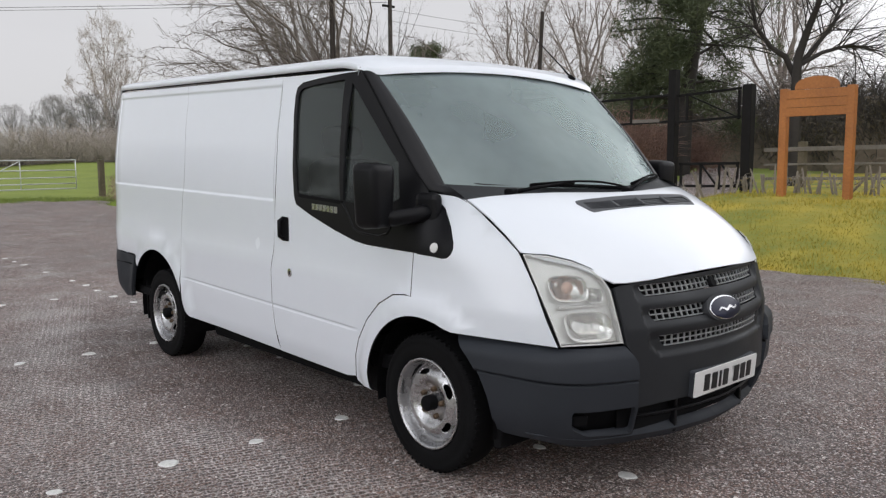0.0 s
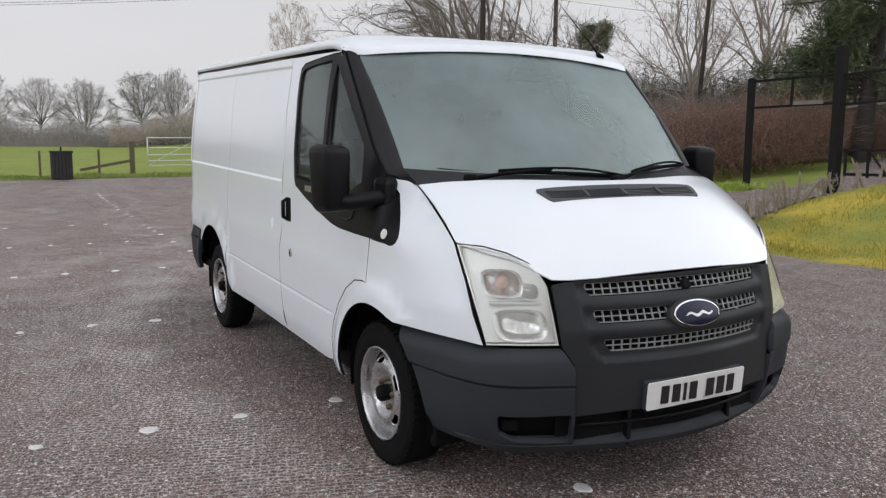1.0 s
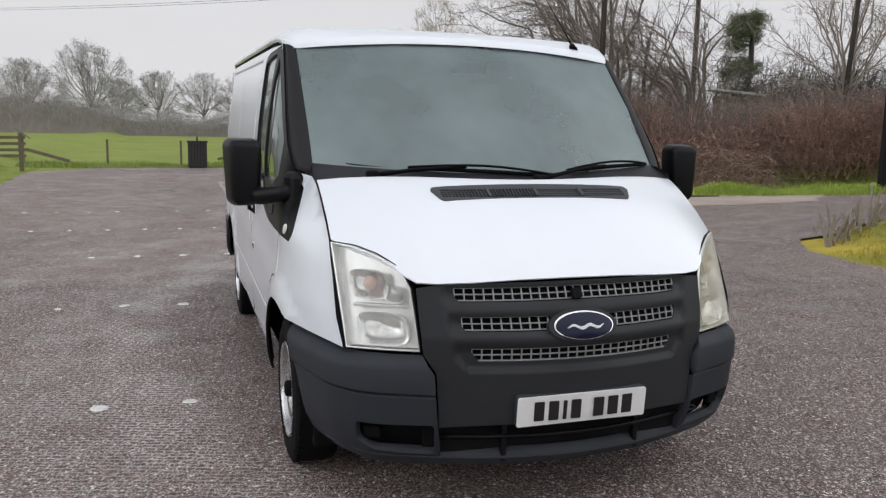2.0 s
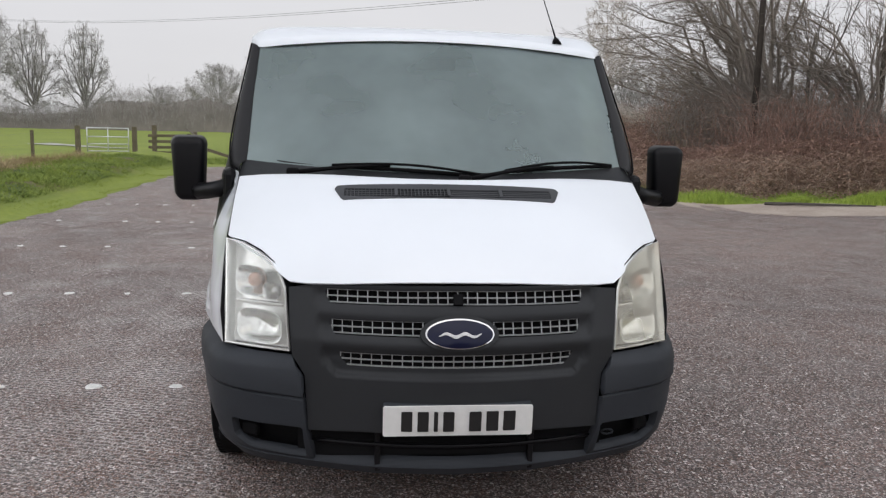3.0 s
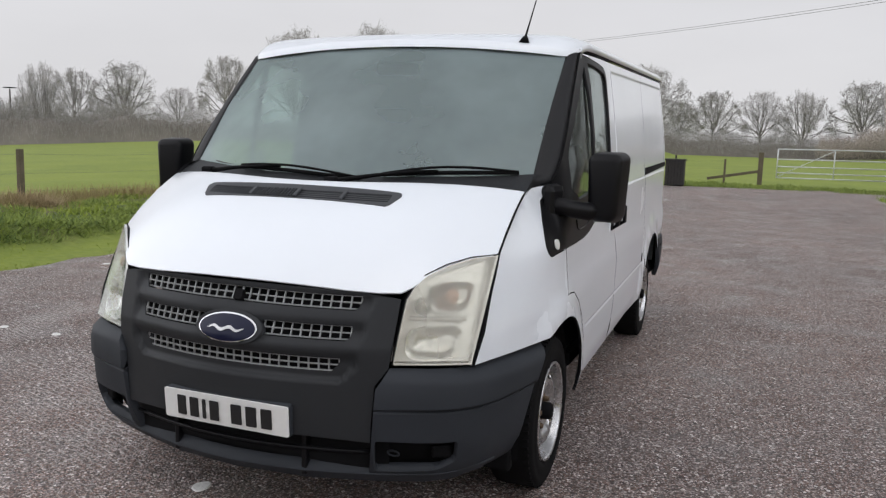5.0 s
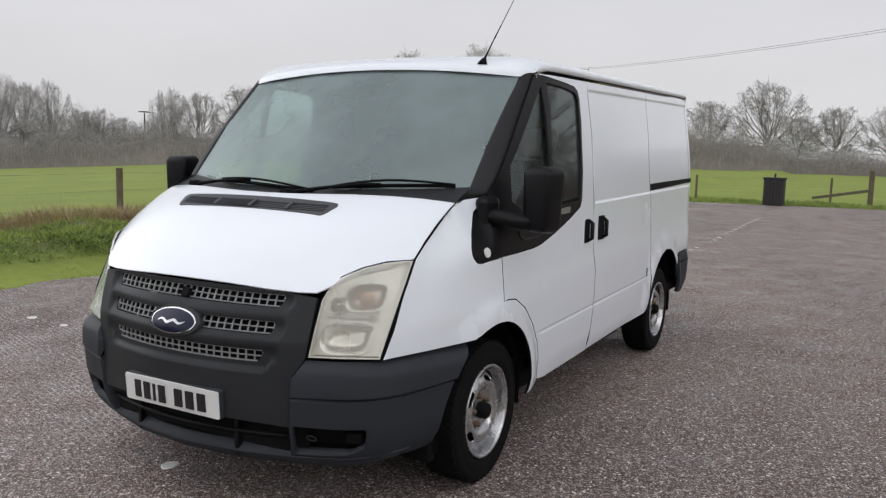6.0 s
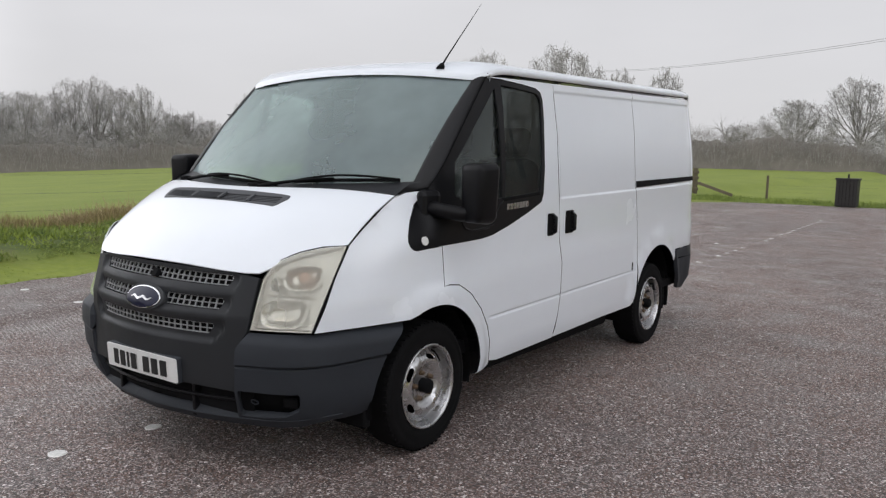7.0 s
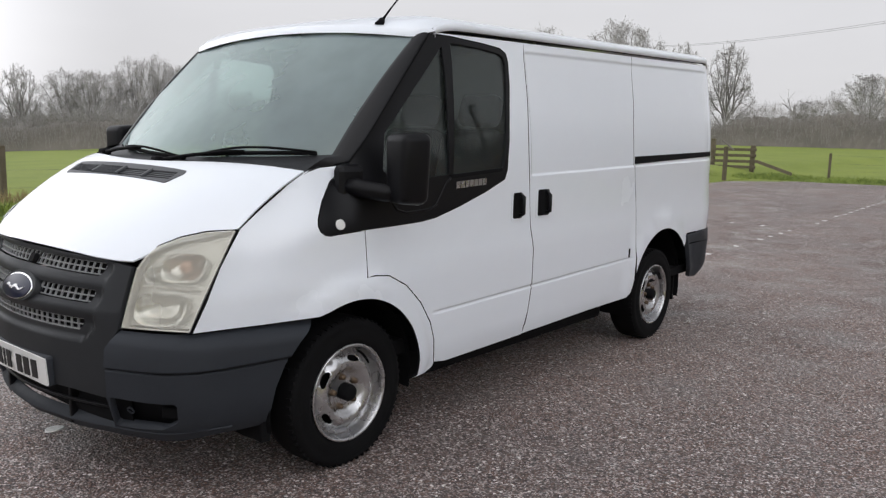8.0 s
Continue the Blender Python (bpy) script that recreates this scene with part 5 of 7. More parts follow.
M_REDLEAF = mat("red_brown_twigs", (0.26, 0.14, 0.10), 0.85, scale=0.7, fine=5, col2=(0.095, 0.055, 0.042), each=0.9)
M_REDCANE = mat("red_brown_canes", (0.36, 0.225, 0.178), 0.8, scale=0.8, fine=8, col2=(0.12, 0.068, 0.054), each=1.0)
M_DARKHEDGE = mat("dark_hedge_leaves", (0.19, 0.148, 0.11), 0.85, scale=0.9, fine=7, col2=(0.105, 0.095, 0.065))
M_BRLEAF = mat("bramble_leaves", (0.42, 0.275, 0.20), 0.8, scale=0.7, fine=5, col2=(0.15, 0.10, 0.072), each=0.9)
M_SCRUB = mat("scrub_twigs", (0.33, 0.27, 0.185), 0.85, scale=0.7, fine=5, col2=(0.13, 0.113, 0.078), each=0.8)
M_RANK = mat("rank_green_grass", (0.33, 0.40, 0.085), 0.75, scale=0.9, fine=5, col2=(0.065, 0.115, 0.024), each=0.7)
M_LUSH = mat("lush_bright_grass", (0.40, 0.50, 0.08), 0.7, scale=0.9, fine=5, col2=(0.15, 0.235, 0.036), each=0.7)
M_BRACKEN = mat("dead_bracken", (0.50, 0.41, 0.24), 0.85, scale=0.7, fine=6, col2=(0.27, 0.195, 0.115), each=0.9)
# copse brown lightened to stand for mist
M_CORNER = mat("haze_paled_copse_twigs", (0.47, 0.415, 0.37), 0.95, scale=0.3, fine=3, col2=(0.34, 0.295, 0.26), each=0.4)
M_PINE = mat("pine_needles", (0.105, 0.125, 0.055), 0.8, scale=0.8, fine=6, col2=(0.042, 0.058, 0.030))
M_BLADE = mat("green_grass_blades", (0.28, 0.35, 0.045), 0.75, scale=0.6, fine=5, col2=(0.16, 0.21, 0.035))
M_MOSS = mat("mossy_yellow_grass", (0.54, 0.41, 0.06), 0.8, scale=0.4, fine=4, col2=(0.20, 0.22, 0.04), each=0.6)
M_STRAW = mat("dead_straw_grass", (0.36, 0.29, 0.13), 0.85, scale=0.8, fine=6, col2=(0.20, 0.155, 0.075), each=0.6)
M_ORANGE = mat("orange_stained_timber", (0.47, 0.175, 0.040), 0.5, scale=1.6, fine=28, bump=0.003, col2=(0.29, 0.105, 0.028))
M_TARRED = mat("tarred_black_timber", (0.013, 0.012, 0.012), 0.8, spec=0.2, var=0.35, scale=5, fine=60, bump=0.003)
M_POLE = mat("weathered_pole_timber", (0.050, 0.042, 0.036), 0.85, spec=0.2, var=0.35, scale=4, fine=50, bump=0.003)
M_OLDWOOD = mat("weathered_timber", (0.15, 0.12, 0.085), 0.85, var=0.35, scale=5, fine=50, bump=0.003, col2=(0.085, 0.075, 0.045))
M_GREYRAIL = mat("grey_weathered_rail", (0.19, 0.172, 0.150), 0.85, var=0.35, scale=5, fine=50, bump=0.003)
M_STAKE = mat("pale_split_stakes", (0.26, 0.225, 0.185), 0.85, var=0.4, scale=6, fine=50)
M_BIN = mat("dark_brown_bin_slats", (0.020, 0.018, 0.017), 0.6, var=0.3, scale=6, fine=60, bump=0.002)
M_GALV = mat("galvanised_steel", (0.62, 0.64, 0.65), 0.4, 0.5, var=0.15, scale=8)
M_WIRE = mat("wire", (0.10, 0.10, 0.105), 0.5, 0.4, var=0.1)
M_DOT = mat("white_bay_marker", (0.86, 0.86, 0.84), 0.7, var=0.25, scale=40, fine=200)
M_CONC = mat("pale_concrete_track", (0.42, 0.41, 0.38), 0.85, var=0.2, scale=1)
M_TOAD = mat("shed_roof", (0.45, 0.46, 0.47), 0.7, var=0.2, scale=1)


# ---------------------------------------------------------------- plants
class Mesh:
    """Collects tubes and leaves."""

    def __init__(self):
        self.v, self.f = [], []

    def tube(self, pts, radii, sides):
        v, f = tube_data(pts, radii, sides, False)
        k = len(self.v)
        self.v += v
        self.f += [tuple(i + k for i in q) for q in f]

    def quad(self, c, a, b):
        k = len(self.v)
        self.v += [c - a, c + b * 0.6, c + a, c - b * 0.6]
        self.f.append((k, k + 1, k + 2, k + 3))

    def tri(self, a, b, c):
        k = len(self.v)
        self.v += [a, b, c]
        self.f.append((k, k + 1, k + 2))

    def make(self, name, material, parent=None, label="", smooth=True):
        return mesh_part(name, self.v, self.f, material, parent, label, smooth=smooth)


def rnd_dir(rng):
    z = rng.uniform(-1, 1)
    a = rng.uniform(0, 2 * math.pi)
    r = math.sqrt(1 - z * z)
    return Vector((r * math.cos(a), r * math.sin(a), z))


def grow(rng, limbs, twigs, p, d, length, radius, level, top, up, spread, kids, tips=None, wide=1.0):
    """One branch and, from it, the next ones."""
    n = 4 if level < 2 else 3
    pts, rad = [p.copy()], [radius]
    q = p.copy()
    e = d.copy()
    for i in range(n):
        e = (e + rnd_dir(rng) * (0.10 + 0.07 * level) + Vector((0, 0, up * 0.12))).normalized()
        q = q + e * length / n
        pts.append(q.copy())
        rad.append(radius * (1 - 0.62 * (i + 1) / n))
    target = limbs if level < 3 else twigs
    target.tube(pts, rad, 8 if level == 0 else 5 if level < 3 else 3)
    if level == top:
        if tips is not None:
            tips.append(pts[-1])
        return
    for k in range(kids[level]):
        t = 0.30 + 0.70 * (k + rng.random() * 0.8) / kids[level]
        if level == 0:
            t = 0.38 + 0.62 * (k + rng.random()) / kids[level]
        t = min(t, 0.98)
        i = min(int(t * n), n - 1)
        s = pts[i].lerp(pts[i + 1], t * n - i)
        axis_d = (pts[i + 1] - pts[i]).normalized()
        side = rnd_dir(rng)
        side = (side - axis_d * side.dot(axis_d)).normalized()
        nd = (axis_d * math.cos(spread) + side * math.sin(spread) + Vector((0, 0, up * 0.25))).normalized()
        r0 = rad[i] + (rad[i + 1] - rad[i]) * (t * n - i)
        grow(rng, limbs, twigs, s, nd, length * rng.uniform(0.52, 0.80) * (1.15 - 0.35 * t) * (wide if level == 0 else 1.0), r0 * rng.uniform(0.36, 0.55), level + 1, top, up, spread, kids, tips, wide)


def bare_tree(seed, height, radius, at, bark, label, lean=(0, 0), up=0.5, spread=0.75, kids=(7, 5, 4, 4), stems=1, name="bare_tree", group="", stem_part=0.42, wide=1.0):
    rng = random.Random(seed)
    limbs, twigs = Mesh(), Mesh()
    for k in range(stems):
        a = 2 * math.pi * k / max(1, stems) + seed
        off = Vector((math.cos(a), math.sin(a), 0)) * (0.0 if stems == 1 else radius * 2.2)
        d = Vector((lean[0] + (0.25 * math.cos(a) if stems > 1 else 0), lean[1] + (0.25 * math.sin(a) if stems > 1 else 0), 1)).normalized()
        grow(rng, limbs, twigs, off + Vector((0, 0, -0.15)), d, height * (stem_part if lean == (0, 0) else 0.6), radius, 0, len(kids), up, spread, kids, None, wide)
    zs = max(v.z for v in twigs.v)
    k = height / zs
    for m in (limbs, twigs):
        m.v = [v * k for v in m.v]
    tree = thing(name, label, "tree", (at[0], at[1], ground_h(*at)), group)
    limbs.make("trunk", bark, tree)
    twigs.make("crown", bark, tree)
    return tree


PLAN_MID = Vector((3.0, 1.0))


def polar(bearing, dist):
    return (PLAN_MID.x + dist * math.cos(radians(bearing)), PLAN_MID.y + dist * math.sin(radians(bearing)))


def crown_tree(seed, height, width, low, at, bark, label, name="field_tree", group="", limbs_n=24, sub=7, fine=6, twigs_n=5, trunk_r=0.018, thick=1.0, limb_bark=None):
    """A broad leafless tree: limbs that fan out to a rounded crown, then branches and fine twigs."""
    rng = random.Random(seed)
    wood, fuzz = Mesh(), Mesh()
    r0 = height * trunk_r
    zc = height * (low + 0.12)
    top = Vector((rng.uniform(-0.1, 0.1), rng.uniform(-0.1, 0.1), height * (low + 0.16)))
    wood.tube([Vector((0, 0, -0.3)), Vector((0, 0, 0.4)), Vector((0, 0, height * low)), top], [r0 * 1.35, r0, r0 * 0.85, r0 * 0.28], 8)

    def within_crown(q):
        up = (height - zc) if q.z > zc else width * 0.32
        k = math.sqrt((q.x * q.x + q.y * q.y) / (width * width / 4) + ((q.z - zc) / up) ** 2)
        edge = rng.uniform(0.86, 1.10)
        return q if k < edge else Vector((0, 0, zc)) + (q - Vector((0, 0, zc))) * (edge / k)

    def bough(a, b, ra, bow, level):
        mid = a.lerp(b, 0.5) + bow
        pts = []
        for k in range(5 if level == 0 else 4):
            t = k / (4 if level == 0 else 3)
            q = a * (1 - t) ** 2 + mid * 2 * t * (1 - t) + b * t * t
            if 0 < t < 1:
                q = q + rnd_dir(rng) * (b - a).length * 0.045
            pts.append(q)
        n = len(pts)
        wood.tube(pts, [ra * (1 - 0.80 * k / (n - 1)) for k in range(n)], 5 if level == 0 else 3)
        return pts

    def at_t(pts, t):
        f = t * (len(pts) - 1)
        i = min(int(f), len(pts) - 2)
        return pts[i].lerp(pts[i + 1], f - i), (pts[i + 1] - pts[i]).normalized()

    for k in range(limbs_n):
        az = k * 2.4 + rng.uniform(-0.3, 0.3)
        el = radians(-12 + 95 * ((k + rng.random()) / limbs_n) ** 0.9)
        reach = rng.uniform(0.85, 1.06)
        end = Vector((math.cos(az) * math.cos(el) * width / 2 * reach, math.sin(az) * math.cos(el) * width / 2 * reach, zc + (height - zc) * math.sin(el) * reach))
        s0 = Vector((0, 0, height * (low - 0.03 + 0.17 * rng.random())))
        limb = bough(s0, end, r0 * rng.uniform(0.26, 0.42), Vector((0, 0, -0.05 * height + 0.12 * height * max(0.0, math.cos(el) - 0.5))), 0)
        for m in range(sub):
            t = 0.28 + 0.72 * (m + rng.random()) / sub
            p, d = at_t(limb, min(t, 0.99))
            e = (d + rnd_dir(rng) * 0.62 + (p - Vector((0, 0, zc))).normalized() * 0.55).normalized()
            ln = width * rng.uniform(0.16, 0.28) * (1.15 - 0.35 * t)
            br = bough(p, within_crown(p + e * ln), r0 * 0.15 * (1.2 - 0.5 * t), rnd_dir(rng) * ln * 0.12, 1)
            for q in range(fine):
                p2, d2 = at_t(br, min(0.99, 0.2 + 0.8 * (q + rng.random()) / fine))
                e2 = (d2 * 0.8 + rnd_dir(rng) * 0.85).normalized()
                l2 = width * rng.uniform(0.07, 0.13)
                tip = within_crown(p2 + e2 * l2)
                side = e2.orthogonal().normalized() * 0.018 * thick
                fuzz.tri(p2 - side, p2 + side, tip)
                for w in range(twigs_n):
                    p3 = p2.lerp(tip, rng.uniform(0.15, 1.0))
                    e3 = (e2 * 0.7 + rnd_dir(rng) * 1.0).normalized()
                    side = e3.orthogonal().normalized() * 0.011 * thick
                    fuzz.tri(p3 - side, p3 + side, within_crown(p3 + e3 * width * rng.uniform(0.04, 0.085)))
    tree = thing(name, label, "tree", (at[0], at[1], ground_h(*at)), group)
    wood.make("trunk", limb_bark or bark, tree)
    fuzz.make("crown", bark, tree)
    return tree


# far field trees: a few grown shapes, repeated with other turns and sizes
FAR = "bare trees along the far field edge"
LAB = "leafless field tree with winter mist put into its pale grey bark"
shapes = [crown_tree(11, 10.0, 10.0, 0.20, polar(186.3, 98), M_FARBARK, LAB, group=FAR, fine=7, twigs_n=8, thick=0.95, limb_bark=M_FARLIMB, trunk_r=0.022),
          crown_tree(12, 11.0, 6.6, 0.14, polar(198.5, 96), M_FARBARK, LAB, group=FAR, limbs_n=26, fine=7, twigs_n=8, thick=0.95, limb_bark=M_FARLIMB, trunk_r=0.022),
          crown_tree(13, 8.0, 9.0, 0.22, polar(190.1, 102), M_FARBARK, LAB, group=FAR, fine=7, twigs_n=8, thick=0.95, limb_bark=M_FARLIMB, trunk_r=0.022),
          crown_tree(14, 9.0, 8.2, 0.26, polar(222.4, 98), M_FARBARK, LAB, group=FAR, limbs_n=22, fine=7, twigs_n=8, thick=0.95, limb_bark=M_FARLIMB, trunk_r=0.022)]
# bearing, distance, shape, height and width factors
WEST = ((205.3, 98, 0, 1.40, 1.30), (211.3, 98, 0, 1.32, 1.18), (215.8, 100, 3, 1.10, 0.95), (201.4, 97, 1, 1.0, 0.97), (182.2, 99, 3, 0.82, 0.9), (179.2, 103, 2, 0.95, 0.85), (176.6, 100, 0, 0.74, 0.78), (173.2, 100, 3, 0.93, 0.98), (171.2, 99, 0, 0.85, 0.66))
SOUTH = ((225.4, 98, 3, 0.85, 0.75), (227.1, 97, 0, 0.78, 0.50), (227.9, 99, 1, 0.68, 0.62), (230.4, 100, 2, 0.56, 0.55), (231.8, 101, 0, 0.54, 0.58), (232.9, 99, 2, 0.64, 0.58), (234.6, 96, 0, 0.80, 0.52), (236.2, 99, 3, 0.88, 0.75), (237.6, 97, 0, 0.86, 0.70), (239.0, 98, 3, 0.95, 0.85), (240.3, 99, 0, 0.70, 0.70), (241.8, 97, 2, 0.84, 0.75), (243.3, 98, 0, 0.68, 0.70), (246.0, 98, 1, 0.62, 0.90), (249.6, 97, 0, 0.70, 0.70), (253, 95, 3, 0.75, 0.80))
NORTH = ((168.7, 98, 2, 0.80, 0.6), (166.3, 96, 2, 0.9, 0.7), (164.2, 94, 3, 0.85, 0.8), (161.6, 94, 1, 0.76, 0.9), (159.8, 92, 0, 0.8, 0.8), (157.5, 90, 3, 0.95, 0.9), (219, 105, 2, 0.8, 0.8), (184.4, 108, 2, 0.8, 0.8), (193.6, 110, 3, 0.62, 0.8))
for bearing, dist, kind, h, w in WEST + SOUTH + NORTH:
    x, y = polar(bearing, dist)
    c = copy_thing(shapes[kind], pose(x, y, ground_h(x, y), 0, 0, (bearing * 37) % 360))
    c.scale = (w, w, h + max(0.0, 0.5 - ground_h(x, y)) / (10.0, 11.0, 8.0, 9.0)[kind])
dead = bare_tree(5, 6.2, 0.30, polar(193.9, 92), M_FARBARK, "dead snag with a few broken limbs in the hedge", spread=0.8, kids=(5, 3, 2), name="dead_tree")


def twig_mass(name, label, material, area, density, height, leaf, seed, category="hedge", canes=0.0, cane_mat=None, leafy=1.0, mound=0.0, patch=-9.0, arch=False, uneven=0.5, reach=0.45, rise=None):
    """A thicket that fills a strip: many small twigs and leaves heaped to a height that varies along it."""
    rng = random.Random(seed)
    m, c = Mesh(), Mesh()
    for (x0, y0), (x1, y1), wide in area:
        a, b = Vector((x0, y0)), Vector((x1, y1))
        t = (b - a).normalized()
        nrm = Vector((-t.y, t.x))
        for _ in range(int(density * (b - a).length * wide)):
            q = a.lerp(b, rng.random()) + nrm * rng.uniform(-wide / 2, wide / 2)
            if noise.noise(Vector((q.x * 0.55, q.y * 0.9, seed + 5.5))) < patch + 0.12 * rng.random():
                continue
            lat = abs((q - a).dot(nrm)) * 2 / wide
            hh = height * (1 - mound * lat ** 2.5) * (0.72 + uneven * noise.noise(Vector((q.x * 0.16, q.y * 0.16, seed))) + 0.18 * noise.noise(Vector((q.x * 0.7, q.y * 0.7, seed))))
            if rise:
                hh *= rise(q.x, q.y)
            z = ground_h(q.x, q.y) + hh * rng.random() ** 0.7
            p = Vector((q.x, q.y, z))
            d1, d2 = rnd_dir(rng) * leaf, rnd_dir(rng) * leaf * 0.6
            if rng.random() < leafy:
                m.quad(p, d1, d2)
            if rng.random() < canes:
                d = Vector((rng.uniform(-1, 1), rng.uniform(-1, 1), rng.uniform(0.2, 1.6))).normalized() * rng.uniform(0.5, 1.3) * height * reach
                mid = p + d * 0.5 + Vector((0, 0, 0.1 * height))
                tip = p + d + Vector((d.x, d.y, 0)) * 0.4
                if arch:
                    d = Vector((d.x, d.y, 0)).normalized() * rng.uniform(0.3, 0.9)
                    mid, tip = p + d * 0.6 + Vector((0, 0, 0.16 * rng.random())), p + d * 1.3 - Vector((0, 0, 0.35 * rng.random()))
                c.tube([p, mid, tip], [leaf * 0.12, leaf * 0.09, leaf * 0.03], 3)
    ob = thing(name, label, category, kind="stuff")
    m.make("leaves", material, ob, smooth=False)
    if c.v:
        c.make("canes", cane_mat or material, ob)
    return ob


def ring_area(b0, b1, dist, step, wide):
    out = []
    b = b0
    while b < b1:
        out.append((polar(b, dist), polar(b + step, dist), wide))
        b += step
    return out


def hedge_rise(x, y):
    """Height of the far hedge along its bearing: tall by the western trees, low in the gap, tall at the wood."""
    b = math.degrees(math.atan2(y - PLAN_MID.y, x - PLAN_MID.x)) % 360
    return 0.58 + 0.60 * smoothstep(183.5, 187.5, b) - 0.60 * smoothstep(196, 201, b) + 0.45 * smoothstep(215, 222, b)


def hedge_core(owner, b0, b1, dist, wide, height, seed):
    """The closed, lumpy inside of a far hedge, under its twigs."""
    rows = []
    n = int((b1 - b0) * 5)
    for i in range(n + 1):
        b = b0 + (b1 - b0) * i / n
        row = []
        for k in range(9):
            u = k / 8 * 2 - 1
            x, y = polar(b, dist + u * wide / 2)
            hh = height * hedge_rise(x, y) * (1 - abs(u) ** 3) * (0.74 + 0.24 * noise.noise(Vector((x * 0.16, y * 0.16, seed))) + 0.13 * noise.noise(Vector((x * 0.6, y * 0.6, seed))) + 0.17 * noise.noise(Vector((x * 2.3, y * 2.3, seed))))
            row.append((x, y, ground_h(x, y) - 0.1 + hh))
        rows += row
    f = [(i * 9 + k, i * 9 + k + 1, (i + 1) * 9 + k + 1, (i + 1) * 9 + k) for i in range(n) for k in range(8)]
    return mesh_part("hedge_body", rows, f, M_HEDGECORE, owner, smooth=True)


far_hedge = twig_mass("far_hedge", "grey-brown hedge along the far field edge, mist put into its colour", M_FARHEDGE, ring_area(157, 258, 88, 6, 5), 150.0, 4.3, 0.070, 21, uneven=0.45, canes=0.30, cane_mat=M_FARBARK, reach=0.18, rise=hedge_rise)
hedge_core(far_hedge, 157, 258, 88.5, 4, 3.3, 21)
far_wood = twig_mass("far_wood", "leafless wood behind the field, mist put into its colour", M_FARHEDGE, ring_area(222, 258, 102, 6, 8), 150.0, 6.2, 0.085, 23, canes=0.10, cane_mat=M_FARBARK, reach=0.14, uneven=0.6)
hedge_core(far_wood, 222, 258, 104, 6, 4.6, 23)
corner_wood = twig_mass("corner_wood", "brown leafless copse at the field corner, mist put into its colour", M_CORNER, [((-83, 8), (-80, 20), 7), ((-80, 19), (-74, 32), 7), ((-76, 30), (-68, 46), 7)], 150, 3.3, 0.085, 25, category="copse", canes=0.35, cane_mat=M_CORNER, leafy=0.9, mound=0.4, reach=0.3)

# bramble thicket beside the lane
BR = [((-18.5, 6.3), (-13.1, 8.6), 1.9), ((-13.1, 9.0), (-11.6, 12.2), 1.7), ((-17.0, 8.4), (-13.0, 12.4), 3.4), ((-20.5, 9.8), (-14.0, 15.5), 4.2), ((-12.6, 12.6), (-12.4, 19), 2.4)]
twig_mass("bramble_edge", "low arching brambles at the edge of the thicket", M_BRLEAF, [((-25, 7.2), (-20.0, 7.0), 1.6), ((-20.5, 6.9), (-16.2, 8.0), 1.9), ((-17.2, 7.5), (-13.4, 9.4), 2.1), ((-14.2, 8.9), (-12.4, 12.4), 1.9)], 620, 1.15, 0.042, 30, category="brambles", canes=0.20, cane_mat=M_BRAMBLE, leafy=1.0, mound=1.0, arch=True)
twig_mass("bramble_thicket", "tangled red-brown winter bramble thicket", M_BRLEAF, [((-20, 8.3), (-14.4, 10.4), 3.4), ((-17.0, 9.4), (-13.4, 12.9), 3.8), ((-25.5, 8.6), (-18.0, 8.5), 3.4)], 460, 2.0, 0.05, 31, category="brambles", canes=0.3, cane_mat=M_REDCANE, leafy=0.8, mound=0.95, arch=True)
twig_mass("bramble_shoots", "upright red-brown shoots above the brambles", M_BRLEAF, [((-22, 9.4), (-14.6, 10.6), 2.6), ((-16.6, 10.0), (-13.2, 13.2), 2.6)], 70, 2.3, 0.05, 36, category="brambles", canes=0.75, cane_mat=M_REDCANE, leafy=0.5, mound=0.6)
twig_mass("scrub", "grey-brown leafless scrub behind the brambles", M_SCRUB, BR[3:4] + [((-24, 10.5), (-16, 12.5), 3.0), ((-23, 12), (-15, 19), 5)], 260, 2.55, 0.05, 33, category="scrub", canes=0.5, cane_mat=M_BARK3, leafy=0.7, mound=0.3)
twig_mass("reddish_scrub", "reddish leafless scrub by the lane", M_REDLEAF, BR[4:] + [((-17, 17), (-13.5, 24), 4)], 520, 2.1, 0.06, 35, category="scrub", canes=0.4, cane_mat=M_REDCANE, leafy=0.9, mound=0.5, uneven=0.95)
lane_hedge = twig_mass("lane_hedge", "dark mixed hedge beyond the gateway", M_DARKHEDGE, [((-24, 33), (-13, 36), 4), ((-13, 31), (-6, 28), 3), ((-9, 27), (4, 23), 3.5), ((4, 23), (16, 20), 3.5), ((-30, 24), (-24, 33), 4)], 260, 3.9, 0.11, 37, canes=0.25, cane_mat=M_BARK)
